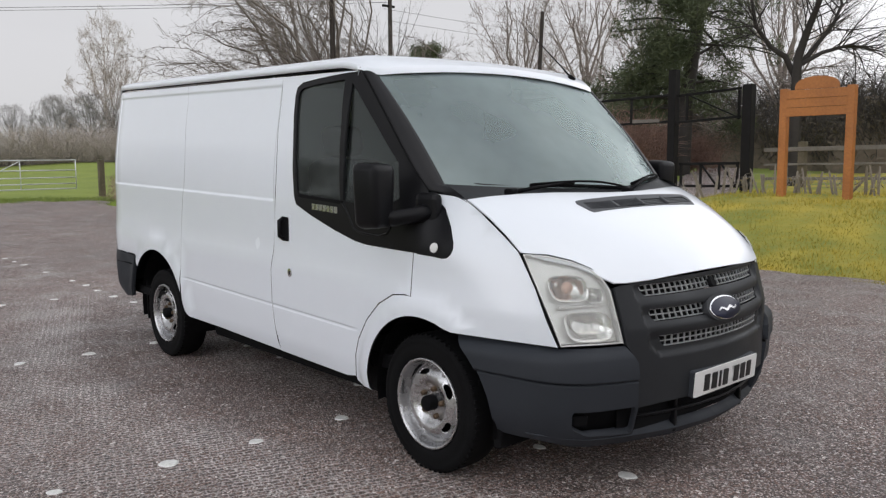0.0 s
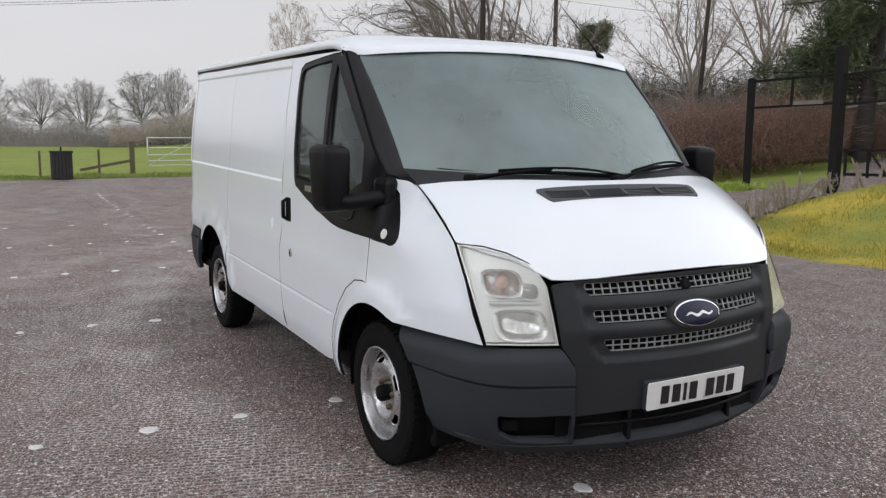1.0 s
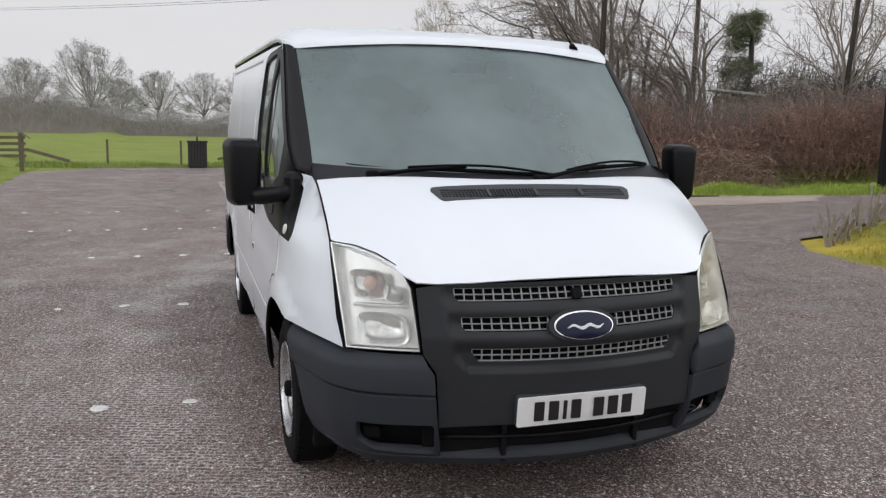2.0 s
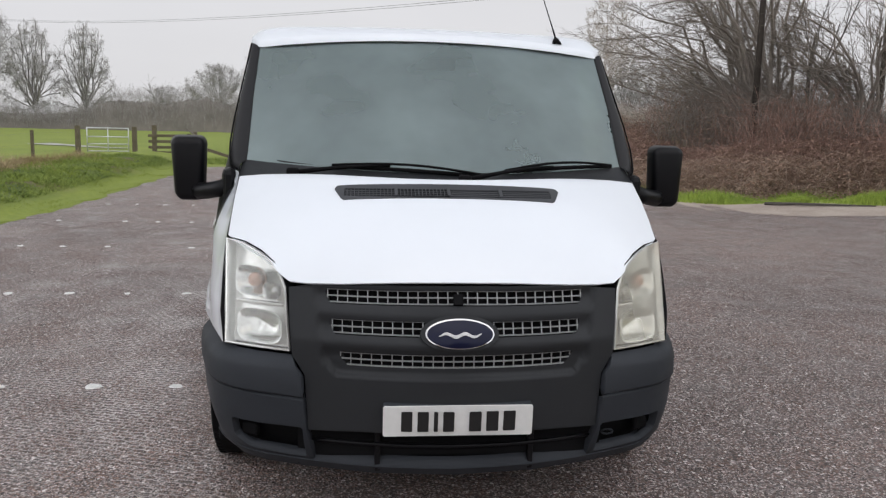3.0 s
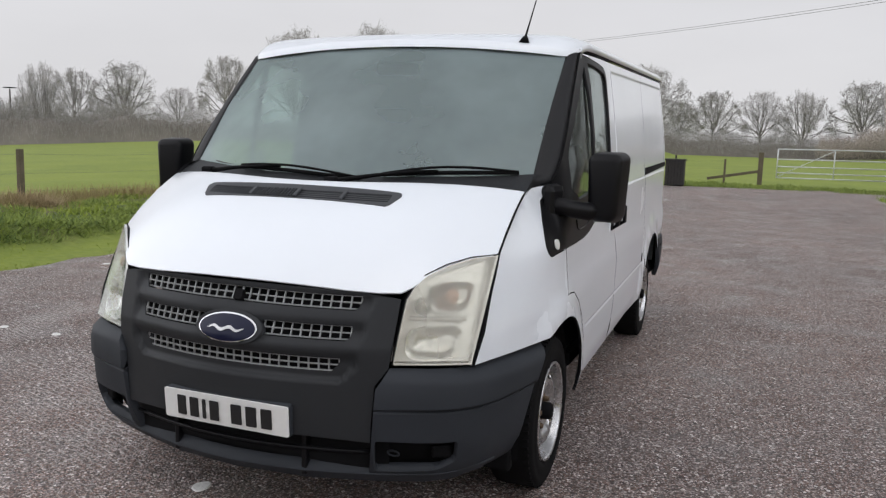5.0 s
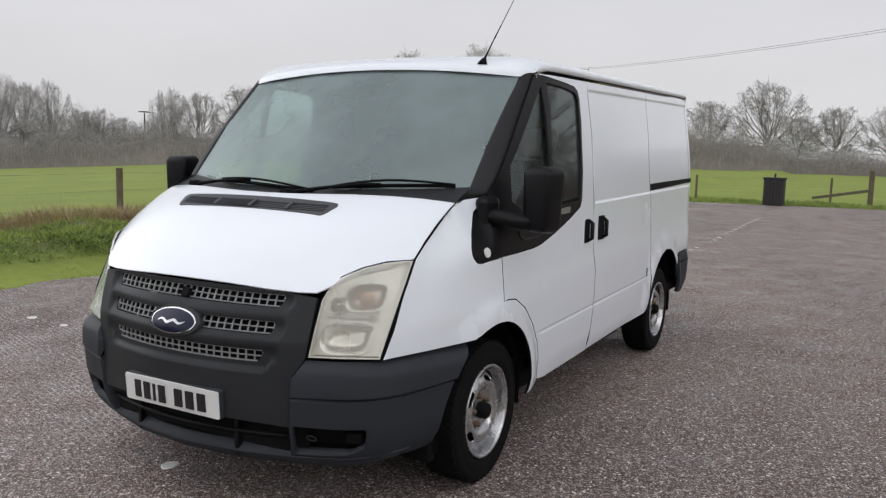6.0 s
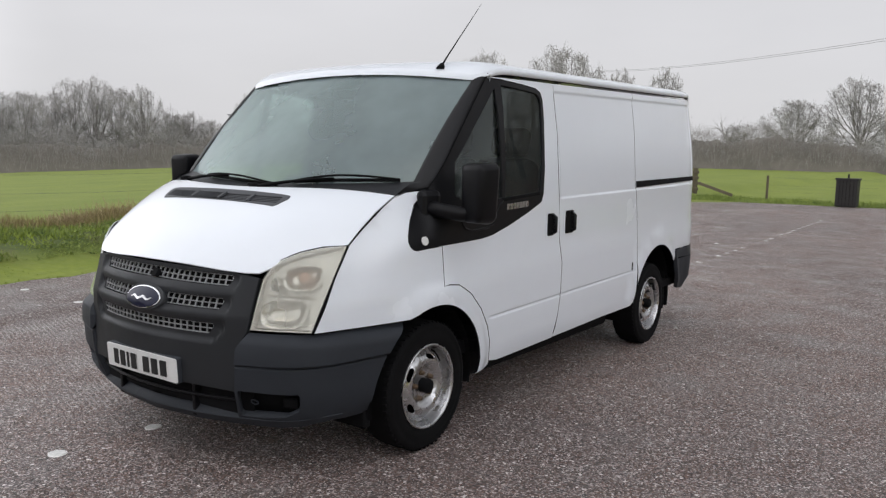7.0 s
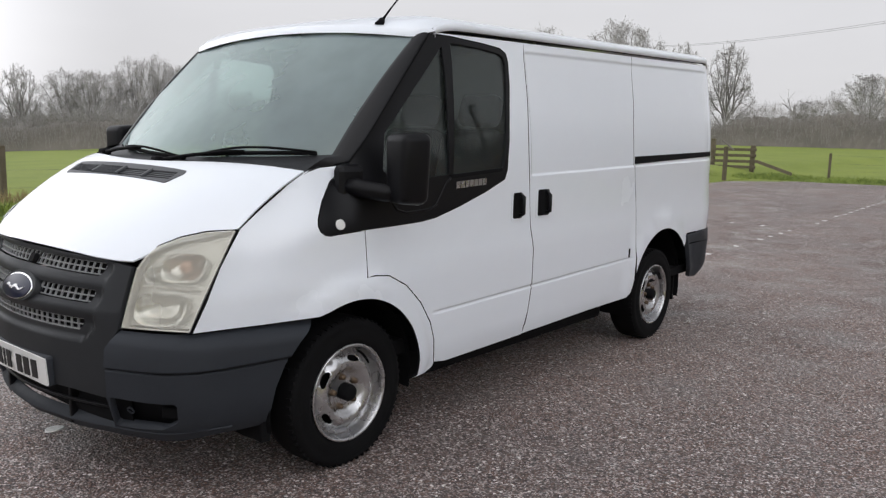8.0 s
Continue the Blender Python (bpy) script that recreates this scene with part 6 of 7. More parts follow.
for (x0, y0), (x1, y1), wide in [((-24, 33), (-13, 36), 3.4), ((-13, 31), (-6, 28), 2.4), ((-9, 27), (4, 23), 2.8), ((4, 23), (16, 20), 2.8), ((-30, 24), (-24, 33), 3.2)]:
    a, b = Vector((x0, y0)), Vector((x1, y1))
    nrm = Vector((-(b - a).y, (b - a).x)).normalized()
    n = int((b - a).length / 0.5)
    v = []
    for i in range(n + 1):
        for k in range(9):
            u = k / 4 - 1
            q = a.lerp(b, i / n) + nrm * u * wide / 2
            v.append((q.x, q.y, ground_h(q.x, q.y) - 0.1 + 2.6 * (1 - abs(u) ** 3) * (0.75 + 0.35 * noise.noise(Vector((q.x * 0.4, q.y * 0.4, 3))) + 0.3 * noise.noise(Vector((q.x * 1.3, q.y * 1.3, 8))))))
    mesh_part("hedge_body", v, [(i * 9 + k, i * 9 + k + 1, (i + 1) * 9 + k + 1, (i + 1) * 9 + k) for i in range(n) for k in range(8)], M_DARKHEDGE, lane_hedge, smooth=True)
twig_mass("evergreen_shrub", "dense dark evergreen shrub beyond the fence", M_PINE, [((1.2, 17.5), (4.5, 17.0), 3.0)], 900, 4.6, 0.08, 39, category="shrub", canes=0.1, cane_mat=M_BARK)

# unseen hedge added round the open side, keeping low sky light off the van
blocking_hedge = thing("light_blocking_hedge", "unseen dark hedge added to block low sky light", "hedge", kind="stuff")
v = []
for i in range(91):
    b = radians(-98 + 192 * i / 90)
    for k in range(9):
        u = k / 4 - 1
        x, y = 3 + (26 + 2.2 * u) * math.cos(b), (26 + 2.2 * u) * math.sin(b)
        v.append((x, y, -0.2 + 6.4 * (1 - abs(u) ** 3) * (0.8 + 0.4 * noise.noise(Vector((x * 0.2, y * 0.2, 3))) + 0.25 * noise.noise(Vector((x * 0.8, y * 0.8, 8))))))
mesh_part("hedge_body", v, [(i * 9 + k, i * 9 + k + 1, (i + 1) * 9 + k + 1, (i + 1) * 9 + k) for i in range(90) for k in range(8)], M_DARKHEDGE, blocking_hedge, smooth=True)

# near leafless trees
def arching_tree(seed, at, height, reach, lean, bark, label, limbs_n=34):
    """A many-stemmed leafless tree whose limbs rise, sweep over to one side and droop into fine twigs."""
    rng = random.Random(seed)
    wood, fuzz = Mesh(), Mesh()
    side = Vector((-lean.y, lean.x, 0))

    def sweep(a, b, c, r0, r1, n, sides, target):
        pts = [a * (1 - t) ** 2 + b * 2 * t * (1 - t) + c * t * t + rnd_dir(rng) * 0.05 * (c - a).length * (0 < t < 1) for t in np.linspace(0, 1, n)]
        target.tube(pts, [r0 + (r1 - r0) * k / (n - 1) for k in range(n)], sides)
        return pts

    def spot(pts, t):
        f = t * (len(pts) - 1)
        i = min(int(f), len(pts) - 2)
        return pts[i].lerp(pts[i + 1], f - i), (pts[i + 1] - pts[i]).normalized()

    for k in range(limbs_n):
        a = Vector((rng.gauss(0, 0.25), rng.gauss(0, 0.25), -0.1 + 1.6 * rng.random() ** 2))
        out, lat = reach * rng.uniform(-0.18, 1.0), rng.gauss(0, 0.34) * reach
        top = height * rng.uniform(0.42, 1.0) * (1.0 - 0.35 * max(0.0, out / reach - 0.4))
        c = lean * out + side * lat + Vector((0, 0, top))
        b = lean * out * 0.32 + side * lat * 0.4 + Vector((0, 0, top * rng.uniform(0.8, 1.12)))
        limb = sweep(a, b, c, rng.uniform(0.035, 0.075), 0.012, 7, 5, wood)
        for m in range(9):
            p, d = spot(limb, 0.25 + 0.75 * (m + rng.random()) / 9)
            e = (d + rnd_dir(rng) * 0.55 + lean * 0.35 - Vector((0, 0, 0.12))).normalized()
            ln = rng.uniform(0.7, 1.7)
            br = sweep(p, p + e * ln * 0.5 + Vector((0, 0, 0.15)), p + e * ln - Vector((0, 0, 0.18 * rng.random())), 0.013, 0.005, 4, 3, wood)
            for q in range(8):
                p2, d2 = spot(br, 0.1 + 0.88 * (q + rng.random()) / 8)
                e2 = (d2 + rnd_dir(rng) * 0.75).normalized()
                tip = p2 + e2 * rng.uniform(0.3, 0.75)
                w = e2.orthogonal().normalized() * 0.0065
                fuzz.tri(p2 - w, p2 + w, tip)
                for _ in range(4):
                    p3 = p2.lerp(tip, rng.uniform(0.1, 0.95))
                    e3 = (e2 + rnd_dir(rng) * 0.9).normalized()
                    w = e3.orthogonal().normalized() * 0.0045
                    fuzz.tri(p3 - w, p3 + w, p3 + e3 * rng.uniform(0.15, 0.4))
    tree = thing("arching_tree", label, "tree", (at[0], at[1], ground_h(*at)))
    wood.make("trunk", bark, tree)
    fuzz.make("crown", bark, tree)
    return tree


SWEEP = Vector((-0.5, -0.86, 0)).normalized()
arching_tree(71, (-18.9, 11.9), 7.6, 4.6, SWEEP, M_BARK3, "leafless tree with limbs arching over the brambles", 27)
arching_tree(72, (-21.8, 12.6), 8.6, 5.6, SWEEP, M_BARK3, "tall leafless tree with limbs sweeping to one side", 30)
arching_tree(75, (-17.0, 13.6), 5.2, 2.8, SWEEP, M_BARK3, "small leafless bushy tree in the scrub", 22)
bare_tree(73, 8.0, 0.11, (-17.9, 12.1), M_BARK, "slender forked sapling beside the pole", lean=(0.02, 0.12), up=0.7, spread=0.5, kids=(5, 4, 3, 3), name="sapling")


def forked_tree(seed, at):
    """A dark tree that forks low into four curving limbs."""
    rng = random.Random(seed)
    wood, twigs = Mesh(), Mesh()
    z0 = ground_h(*at)
    across = Vector((0.66, 0.745, 0))
    deep = Vector((-0.745, 0.66, 0))
    limbs = (((0.0, 0.0), (0.05, 1.6), (-0.06, 2.9), (0.0, 4.05), (0.13, 4.7), (0.27, 5.5), (0.15, 6.5), (0.05, 8.2)),
             ((-0.02, 3.6), (-0.30, 4.12), (-0.72, 4.36), (-1.20, 4.9), (-1.42, 5.6), (-1.52, 6.2), (-1.85, 7.4)),
             ((0.02, 3.8), (0.45, 4.3), (0.95, 4.95), (1.20, 5.5), (1.14, 6.1), (1.50, 7.4)),
             ((0.10, 3.9), (0.70, 4.22), (1.45, 4.42), (2.0, 4.30), (2.8, 4.15)))
    for i, path in enumerate(limbs):
        pts = [across * a + deep * (0.12 * math.sin(z * 1.7 + i) + (0.25 * i - 0.35) * max(0.0, z - 3.8)) + Vector((0, 0, z - z0)) for a, z in path]
        r0 = 0.19 if i == 0 else 0.105 - 0.012 * i
        n = len(pts)
        wood.tube(pts, [r0 * (1 - 0.85 * k / (n - 1)) for k in range(n)], 8)
        for k in range(26 if i == 0 else 22):
            f = (0.50 if i == 0 else 0.2) + (0.49 if i == 0 else 0.79) * rng.random()
            j = min(int(f * (n - 1)), n - 2)
            p = pts[j].lerp(pts[j + 1], f * (n - 1) - j)
            d = ((pts[j + 1] - pts[j]).normalized() + rnd_dir(rng) * 0.95).normalized()
            grow(rng, wood, twigs, p, d, rng.uniform(0.7, 1.9), 0.020, 2, 4, 0.15, 0.7, (0, 0, 5, 5))
    tree = thing("forked_tree", "dark forked tree with curving limbs", "tree", (at[0], at[1], z0))
    wood.make("trunk", M_DARKBARK, tree)
    twigs.make("crown", M_DARKBARK, tree)


forked_tree(74, (-7.2, 18.4))
crown_tree(76, 16.5, 9.5, 0.12, (-86.9, 28.5), M_CORNER, "tall brown leafless tree at the field corner, mist put into its colour", name="birch_tree", limbs_n=24, fine=7, twigs_n=7, thick=1.0, trunk_r=0.010)
WOOD = "leafless trees beyond the lane"
wood0 = crown_tree(81, 10.0, 8.5, 0.2, (-20, 31), M_WOODBARK, "leafless tree in the wood beyond the lane", name="woodland_tree", group=WOOD, limbs_n=20, fine=5, twigs_n=5, thick=0.7)
wood1 = crown_tree(82, 11.0, 7.0, 0.25, (-15, 34), M_WOODBARK, "leafless tree in the wood beyond the lane", name="woodland_tree", group=WOOD, limbs_n=18, fine=5, twigs_n=5, thick=0.7)
for k, (x, y, h) in enumerate(((-25, 27, 0.95), (-28, 36, 1.2), (-9, 40, 0.8), (-4, 32, 0.95), (1.5, 27, 0.8), (7, 26, 0.9), (-1, 42, 1.1), (4, 35, 1.1))):
    c = copy_thing((wood0, wood1)[k % 2], pose(x, y, ground_h(x, y), 0, 0, 67 * k))
    c.scale = (h, h, h)


def pine(seed, at, height, low=0.20, wide=1.0, limbs_n=95):
    rng = random.Random(seed)
    tree = thing("pine_tree", "tall pine with ragged dark green crown", "tree", (at[0], at[1], ground_h(*at)))
    limbs, needles = Mesh(), Mesh()
    pts = [Vector((0.00, 0.0, -0.2)), Vector((0.05, 0.1, 2.5)), Vector((0.25, 0.35, 5.0)), Vector((0.3, 0.3, 7.5)), Vector((0.2, 0.4, height))]
    limbs.tube(pts, [0.30, 0.25, 0.21, 0.15, 0.05], 10)
    for k in range(limbs_n):
        t = low + (1 - low) * rng.random()
        f = t * 4
        i = min(int(f), 3)
        s = pts[i].lerp(pts[i + 1], f - i)
        a = rng.uniform(0, 2 * math.pi)
        d = Vector((math.cos(a) - 0.5, math.sin(a) - 0.5, rng.uniform(-0.3, 0.3))).normalized()
        ln = rng.uniform(1.2, 3.4) * (1.25 - 0.6 * t) * wide
        e = s + d * ln
        limbs.tube([s, s.lerp(e, 0.5) + Vector((0, 0, 0.15)), e], [0.055, 0.035, 0.012], 5)
        for _ in range(rng.randint(9, 14)):
            q = s.lerp(e, rng.uniform(0.35, 1.05)) + rnd_dir(rng) * rng.uniform(0.1, 0.45)
            for _ in range(44):
                p = q + rnd_dir(rng) * rng.random() ** 0.5 * 0.34 * Vector((1, 1, 0.6)).length / 1.3
                d1 = rnd_dir(rng)
                needles.quad(p, d1 * 0.15, rnd_dir(rng) * 0.030)
    limbs.make("trunk", M_DARKBARK, tree)
    needles.make("crown", M_PINE, tree, smooth=False)
    return tree


pine(91, (-12.4, 21.3), 10.5)
pine(92, (-43.0, 36.0), 8.4, 0.45, 0.75, 44)


def grass(name, label, material, n, where, height, seed, width=0.006, lean=0.5):
    """Blades of grass scattered where where(rng) puts them."""
    rng = random.Random(seed)
    m = Mesh()
    made = 0
    while made < n:
        q = where(rng)
        if q is None:
            continue
        x, y, k = q
        h = height * k * rng.uniform(0.5, 1.3)
        a = rng.uniform(0, 2 * math.pi)
        z = ground_h(x, y) - 0.035
        b = Vector((math.cos(a), math.sin(a), 0)) * width * (0.7 + k * 0.5)
        tip = Vector((x, y, z)) + Vector((rng.gauss(0, lean), rng.gauss(0, lean), 1)).normalized() * h
        m.tri(Vector((x, y, z)) - b, Vector((x, y, z)) + b, tip)
        made += 1
    ob = m.make(name, material, smooth=False)
    return tagged(ob, label, "grass", kind="stuff")


def tuft(x, y, sc=1.2, seed=0):
    return max(0.25, 0.75 + 0.9 * noise.noise(Vector((x * sc, y * sc, seed))))


def on_verge(rng):
    x, y = rng.uniform(-6.3, 6.0), 6.25 + 6.2 * rng.random() ** 1.7
    if x < -4.6 and y < 7.2 or x < -5.4 - 0.12 * (y - 7):
        return None
    if y < 6.5 and x < -3 and rng.random() < 0.5:
        return None
    return x, y, tuft(x, y)


def on_bank(rng):
    x, y = rng.uniform(-24, 4), -5.25 - 4.6 * rng.random() ** 1.3
    return x, y, tuft(x, y, 0.9) * (0.5 + 0.7 * smoothstep(-5.8, -7, y))


def on_tussock(rng):
    x, y = rng.uniform(-23, 5), rng.uniform(-8.3, -6.15)
    k = 0.62 + 0.75 * noise.noise(Vector((x * 0.6, y * 1.3, 9))) + 0.5 * noise.noise(Vector((x * 2.1, y * 2.6, 2)))
    if k < 0.42:
        return None
    return x, y, k


def on_bracken(rng):
    x = rng.uniform(-22, 4)
    y = -8.75 + rng.gauss(0, 0.28)
    k = 0.5 + 1.1 * noise.noise(Vector((x * 0.45, y * 0.8, 6))) + 0.4 * noise.noise(Vector((x * 1.7, y, 1)))
    if k < 0.72:
        return None
    return x, y, k ** 1.3


def on_rear(rng):
    x, y = -24.0 - 3.2 * rng.random(), rng.uniform(-6, 9)
    return x, y, tuft(x, y)


def on_fence(rng):
    x = rng.uniform(-22, 3)
    y = -9.0 + rng.gauss(0, 0.45)
    return x, y, tuft(x, y, 0.5, 4) ** 1.6


def by_brambles(rng):
    t = rng.random()
    pts = ((-21, 5.3), (-15.0, 5.5), (-12.7, 7.6), (-12.4, 9.2), (-10.8, 10.7), (-9.6, 12.5))
    f = t * 5
    i = min(int(f), 4)
    x = pts[i][0] + (pts[i + 1][0] - pts[i][0]) * (f - i) - (abs(rng.gauss(0, 0.75)) - 0.35) * 0.7
    y = pts[i][1] + (pts[i + 1][1] - pts[i][1]) * (f - i) + (abs(rng.gauss(0, 0.75)) - 0.35) * 0.9
    return x, y, tuft(x, y, 1.0, 2)


grass("verge_grass", "short mossy yellow-green grass on the bank", M_MOSS, 46000, on_verge, 0.075, 41)
grass("bank_grass", "rough green grass on the roadside bank", M_BLADE, 60000, on_bank, 0.075, 42, 0.008, 0.8)
grass("bank_tussocks", "long lush green grass tussocks heaped along the bank", M_RANK, 80000, on_tussock, 0.15, 61, 0.008, 2.0)
grass("dead_bracken", "red-brown dead bracken and stalks along the field fence", M_BRACKEN, 15000, on_bracken, 0.36, 62, 0.008, 1.2)
grass("edge_grass", "rough grass along the rear edge of the car park", M_RANK, 22000, on_rear, 0.15, 43, 0.012, 0.8)
grass("straw_grass", "dead straw-coloured grass along the fence", M_STRAW, 20000, on_fence, 0.27, 44, 0.007, 0.45)
grass("bramble_verge_grass", "bright green grass in front of the brambles", M_LUSH, 42000, by_brambles, 0.22, 45, 0.011)


# ---------------------------------------------------------------- timber sign, gateway and fences
def upright(name, x, y, z1, wide, material, parent=None, label="", deep=None, lean=0.0, sink=0.1):
    z0 = ground_h(x, y) - sink
    d = deep or wide
    m = Matrix.Translation((x, y, z0)) @ Matrix.Rotation(lean, 4, "Y")
    return part(name, box((-wide / 2, -d / 2, 0), (wide / 2, d / 2, z1 - z0), 0.012, m), material, parent, label)


def rail(name, a, b, h, d, material, parent=None, label=""):
    a, b = Vector(a), Vector(b)
    v = b - a
    m = Matrix.Translation(a) @ v.to_track_quat("X", "Z").to_matrix().to_4x4()
    return part(name, box((0, -d / 2, -h / 2), (v.length, d / 2, h / 2), 0.008, m), material, parent, label)


sign = thing("timber_sign", "orange-stained timber sign with arched top board on two posts", "sign")
for x in (-4.06, -2.90):
    upright("sign_post", x, 11.1, 2.64, 0.135, M_ORANGE, sign)
for k in range(3):
    part("sign_board", box((-4.00, 11.03, 2.145 + 0.155 * k), (-2.95, 11.075, 2.295 + 0.155 * k), 0.006), M_ORANGE, sign)
arch_out = [(-3.86, 2.612)] + [(-3.48 + 0.38 * math.cos(a), 2.64 + 0.19 * math.sin(a) ** 0.8) for a in np.linspace(math.pi * 0.98, math.pi * 0.02, 18)] + [(-3.10, 2.612)]
panel("sign_crest", arch_out, lambda x, z: (x, 11.035, z), M_ORANGE, sign, "arched crest board", thick=0.045, step=0)

gateway = thing("gateway", "black timber gateway posts with an open braced frame above", "gateway")
upright("gate_post", -9.85, 13.1, 2.90, 0.13, M_TARRED, gateway, "slim black post")
upright("gate_post", -7.60, 13.1, 3.42, 0.19, M_TARRED, gateway)
upright("gate_post", -5.78, 13.1, 2.97, 0.21, M_TARRED, gateway, "stout black post", deep=0.20)
for z in (2.84, 2.24):
    rail("frame_rail", (-9.85, 13.1, z - 0.02), (-7.6, 13.1, z + 0.02), 0.055, 0.05, M_TARRED, gateway)
    rail("frame_rail", (-7.6, 13.1, z - 0.02), (-5.95, 13.1, z + 0.06), 0.055, 0.05, M_TARRED, gateway)
for x in (-8.75, -7.25, -6.0):
    rail("frame_upright", (x, 13.1, 2.24), (x, 13.1, 2.86), 0.05, 0.05, M_TARRED, gateway)
rail("frame_brace", (-7.2, 13.1, 2.82), (-6.05, 13.1, 2.30), 0.03, 0.03, M_TARRED, gateway)
part("pale_board", box((-8.7, 13.07, 2.25), (-7.95, 13.10, 2.33), 0.004), M_GREYRAIL, gateway, "pale board")
low_gate = thing("low_gate", "low black braced timber gate", "gate")
for z in (1.30, 0.80):
    rail("gate_rail", (-7.45, 13.16, z - 0.02), (-5.98, 13.16, z), 0.06, 0.05, M_TARRED, low_gate)
for x in (-7.4, -6.9, -6.45, -6.02):
    rail("gate_upright", (x, 13.16, 0.72), (x, 13.16, 1.30), 0.05, 0.05, M_TARRED, low_gate)
rail("gate_brace", (-6.9, 13.16, 1.28), (-6.5, 13.16, 0.80), 0.04, 0.04, M_TARRED, low_gate)
rail("gate_brace", (-6.4, 13.16, 1.28), (-6.05, 13.16, 0.80), 0.04, 0.04, M_TARRED, low_gate)

rails = thing("post_and_rail_fence", "grey weathered post-and-rail fence behind the sign", "fence")
for x in (-4.9, -2.2, 0.3, 2.8):
    upright("fence_post", x, 13.8, 1.75, 0.15, M_OLDWOOD, rails)
for k, x in enumerate((-5.7, -2.2, 0.3)):
    for z, h in ((1.60, 0.09), (1.28, 0.045), (0.98, 0.06)):
        rail("fence_rail", (x, 13.72, z - 0.02 + 0.03 * (k % 2)), (x + 2.6 + 0.9 * (k == 0), 13.72, z + 0.03 - 0.03 * (k % 2)), h, 0.05, M_GREYRAIL, rails)

STAKES = "pale split stakes edging the bank"
rng = random.Random(6)
line = [(-4.95, 6.95), (-5.45, 8.0), (-5.8, 9.5), (-6.0, 11.0), (-5.4, 11.75), (-4.0, 11.9), (-1.6, 11.9)]
stake0 = thing("edging_stake", "pale split timber stake edging the grass", "stake", group=STAKES)
v, f = tube_data([(0, 0, -0.12), (0.01, 0, 0.2), (0.0, 0.012, 0.42), (0.004, 0.01, 0.46)], [0.026, 0.024, 0.019, 0.006], 6)
mesh_part("split_stake", v, f, M_STAKE, stake0)
first = True
for (x0, y0), (x1, y1) in zip(line[:-1], line[1:]):
    n = max(2, int(math.hypot(x1 - x0, y1 - y0) / 0.095))
    for k in range(n):
        if rng.random() < 0.22:
            continue
        x, y = x0 + (x1 - x0) * (k + rng.random() * 0.6) / n + rng.gauss(0, 0.05), y0 + (y1 - y0) * (k + rng.random() * 0.6) / n + rng.gauss(0, 0.06)
        h = rng.uniform(0.6, 1.35)
        m = pose(x, y, ground_h(x, y), rng.gauss(0, 9), rng.gauss(0, 13), rng.uniform(0, 360))
        if first:
            stake0.matrix_basis = m
            first = False
        else:
            c = copy_thing(stake0, m)
            c.scale = (rng.uniform(0.7, 1.2), rng.uniform(0.7, 1.2), h)
twig_mass("dead_stems", "dead brown stems among the stakes", M_STRAW, [((-5.1, 7.0), (-5.9, 9.6), 0.5), ((-5.9, 9.6), (-6.1, 11.2), 0.5), ((-5.4, 11.9), (-2, 12.1), 0.6)], 90, 0.40, 0.05, 51, category="plants", canes=0.8, cane_mat=M_BARK2, leafy=0.5)


def fence_line(name, label, pts, z_top, wires, wood, wide=0.085):
    fence = thing(name, label, "fence")
    tops = []
    for x, y in pts:
        zt = ground_h(x, y) + z_top
        upright("fence_post", x, y, zt, wide, wood, fence)
        tops.append((x, y, zt))
    for (a, b) in zip(tops[:-1], tops[1:]):
        for w in wires:
            p0, p1 = (a[0], a[1] + wide / 2, a[2] - w), (b[0], b[1] + wide / 2, b[2] - w)
            mid = tuple((p0[i] + p1[i]) / 2 - (0.02 if i == 2 else 0) for i in range(3))
            tube("fence_wire", [p0, mid, p1], 0.002, M_WIRE, fence, sides=4)
    return fence


fence_line("post_and_wire_fence", "weathered post-and-wire fence along the green field", [(-27, -10.4), (-21.5, -9.9), (-17.2, -9.7), (-13.3, -9.4), (-9.6, -9.2), (-6.1, -9.0), (-3.0, -9.8), (0.4, -10.0), (3.8, -10.2)], 0.89, (0.08, 0.38, 0.66), M_OLDWOOD)
fence_line("rear_field_fence", "weathered post-and-wire fence behind the litter bin", [(-26.3, -3.5), (-26.4, -1.1), (-27.3, 0.8)], 0.86, (0.06, 0.32, 0.55), M_OLDWOOD, 0.075)

# field gate with its posts
gate = thing("field_gate", "galvanised five-bar field gate, closed", "gate")
g0, g1 = Vector((-28.0, 2.55, 0.36)), Vector((-28.0, 6.25, 0.38))
for k, z in enumerate((0.06, 0.24, 0.46, 0.72, 1.08)):
    tube("gate_bar", [g0 + Vector((0, 0, z)), g1 + Vector((0, 0, z))], 0.022, M_GALV, gate, sides=8)
for t in (0.0, 0.5, 1.0):
    p = g0.lerp(g1, t)
    tube("gate_stile", [p + Vector((0.0, 0, 0.04)), p + Vector((0.0, 0, 1.10))], 0.02, M_GALV, gate, sides=8)
tube("gate_diagonal", [g0 + Vector((0.02, 0, 0.08)), g0.lerp(g1, 0.5) + Vector((0.02, 0, 1.06))], 0.014, M_GALV, gate, sides=6)
for x, y, z, w, lab in ((-28.0, 2.0, 1.30, 0.17, "square timber gatepost with a fallen rail beside it"), (-28.0, 7.15, 1.46, 0.2, "square timber gatepost at the field gate")):
    gp1 = thing("gate_post", lab, "post", group="field gate posts")
    upright("post_shaft", x, y, z, w, M_OLDWOOD, gp1)
fallen = thing("fallen_rail", "fallen timber rail leaning on the gatepost", "rail")
rail("rail_board", (-27.6, 0.2, 0.30), (-27.8, 1.95, 0.62), 0.10, 0.04, M_OLDWOOD, fallen)
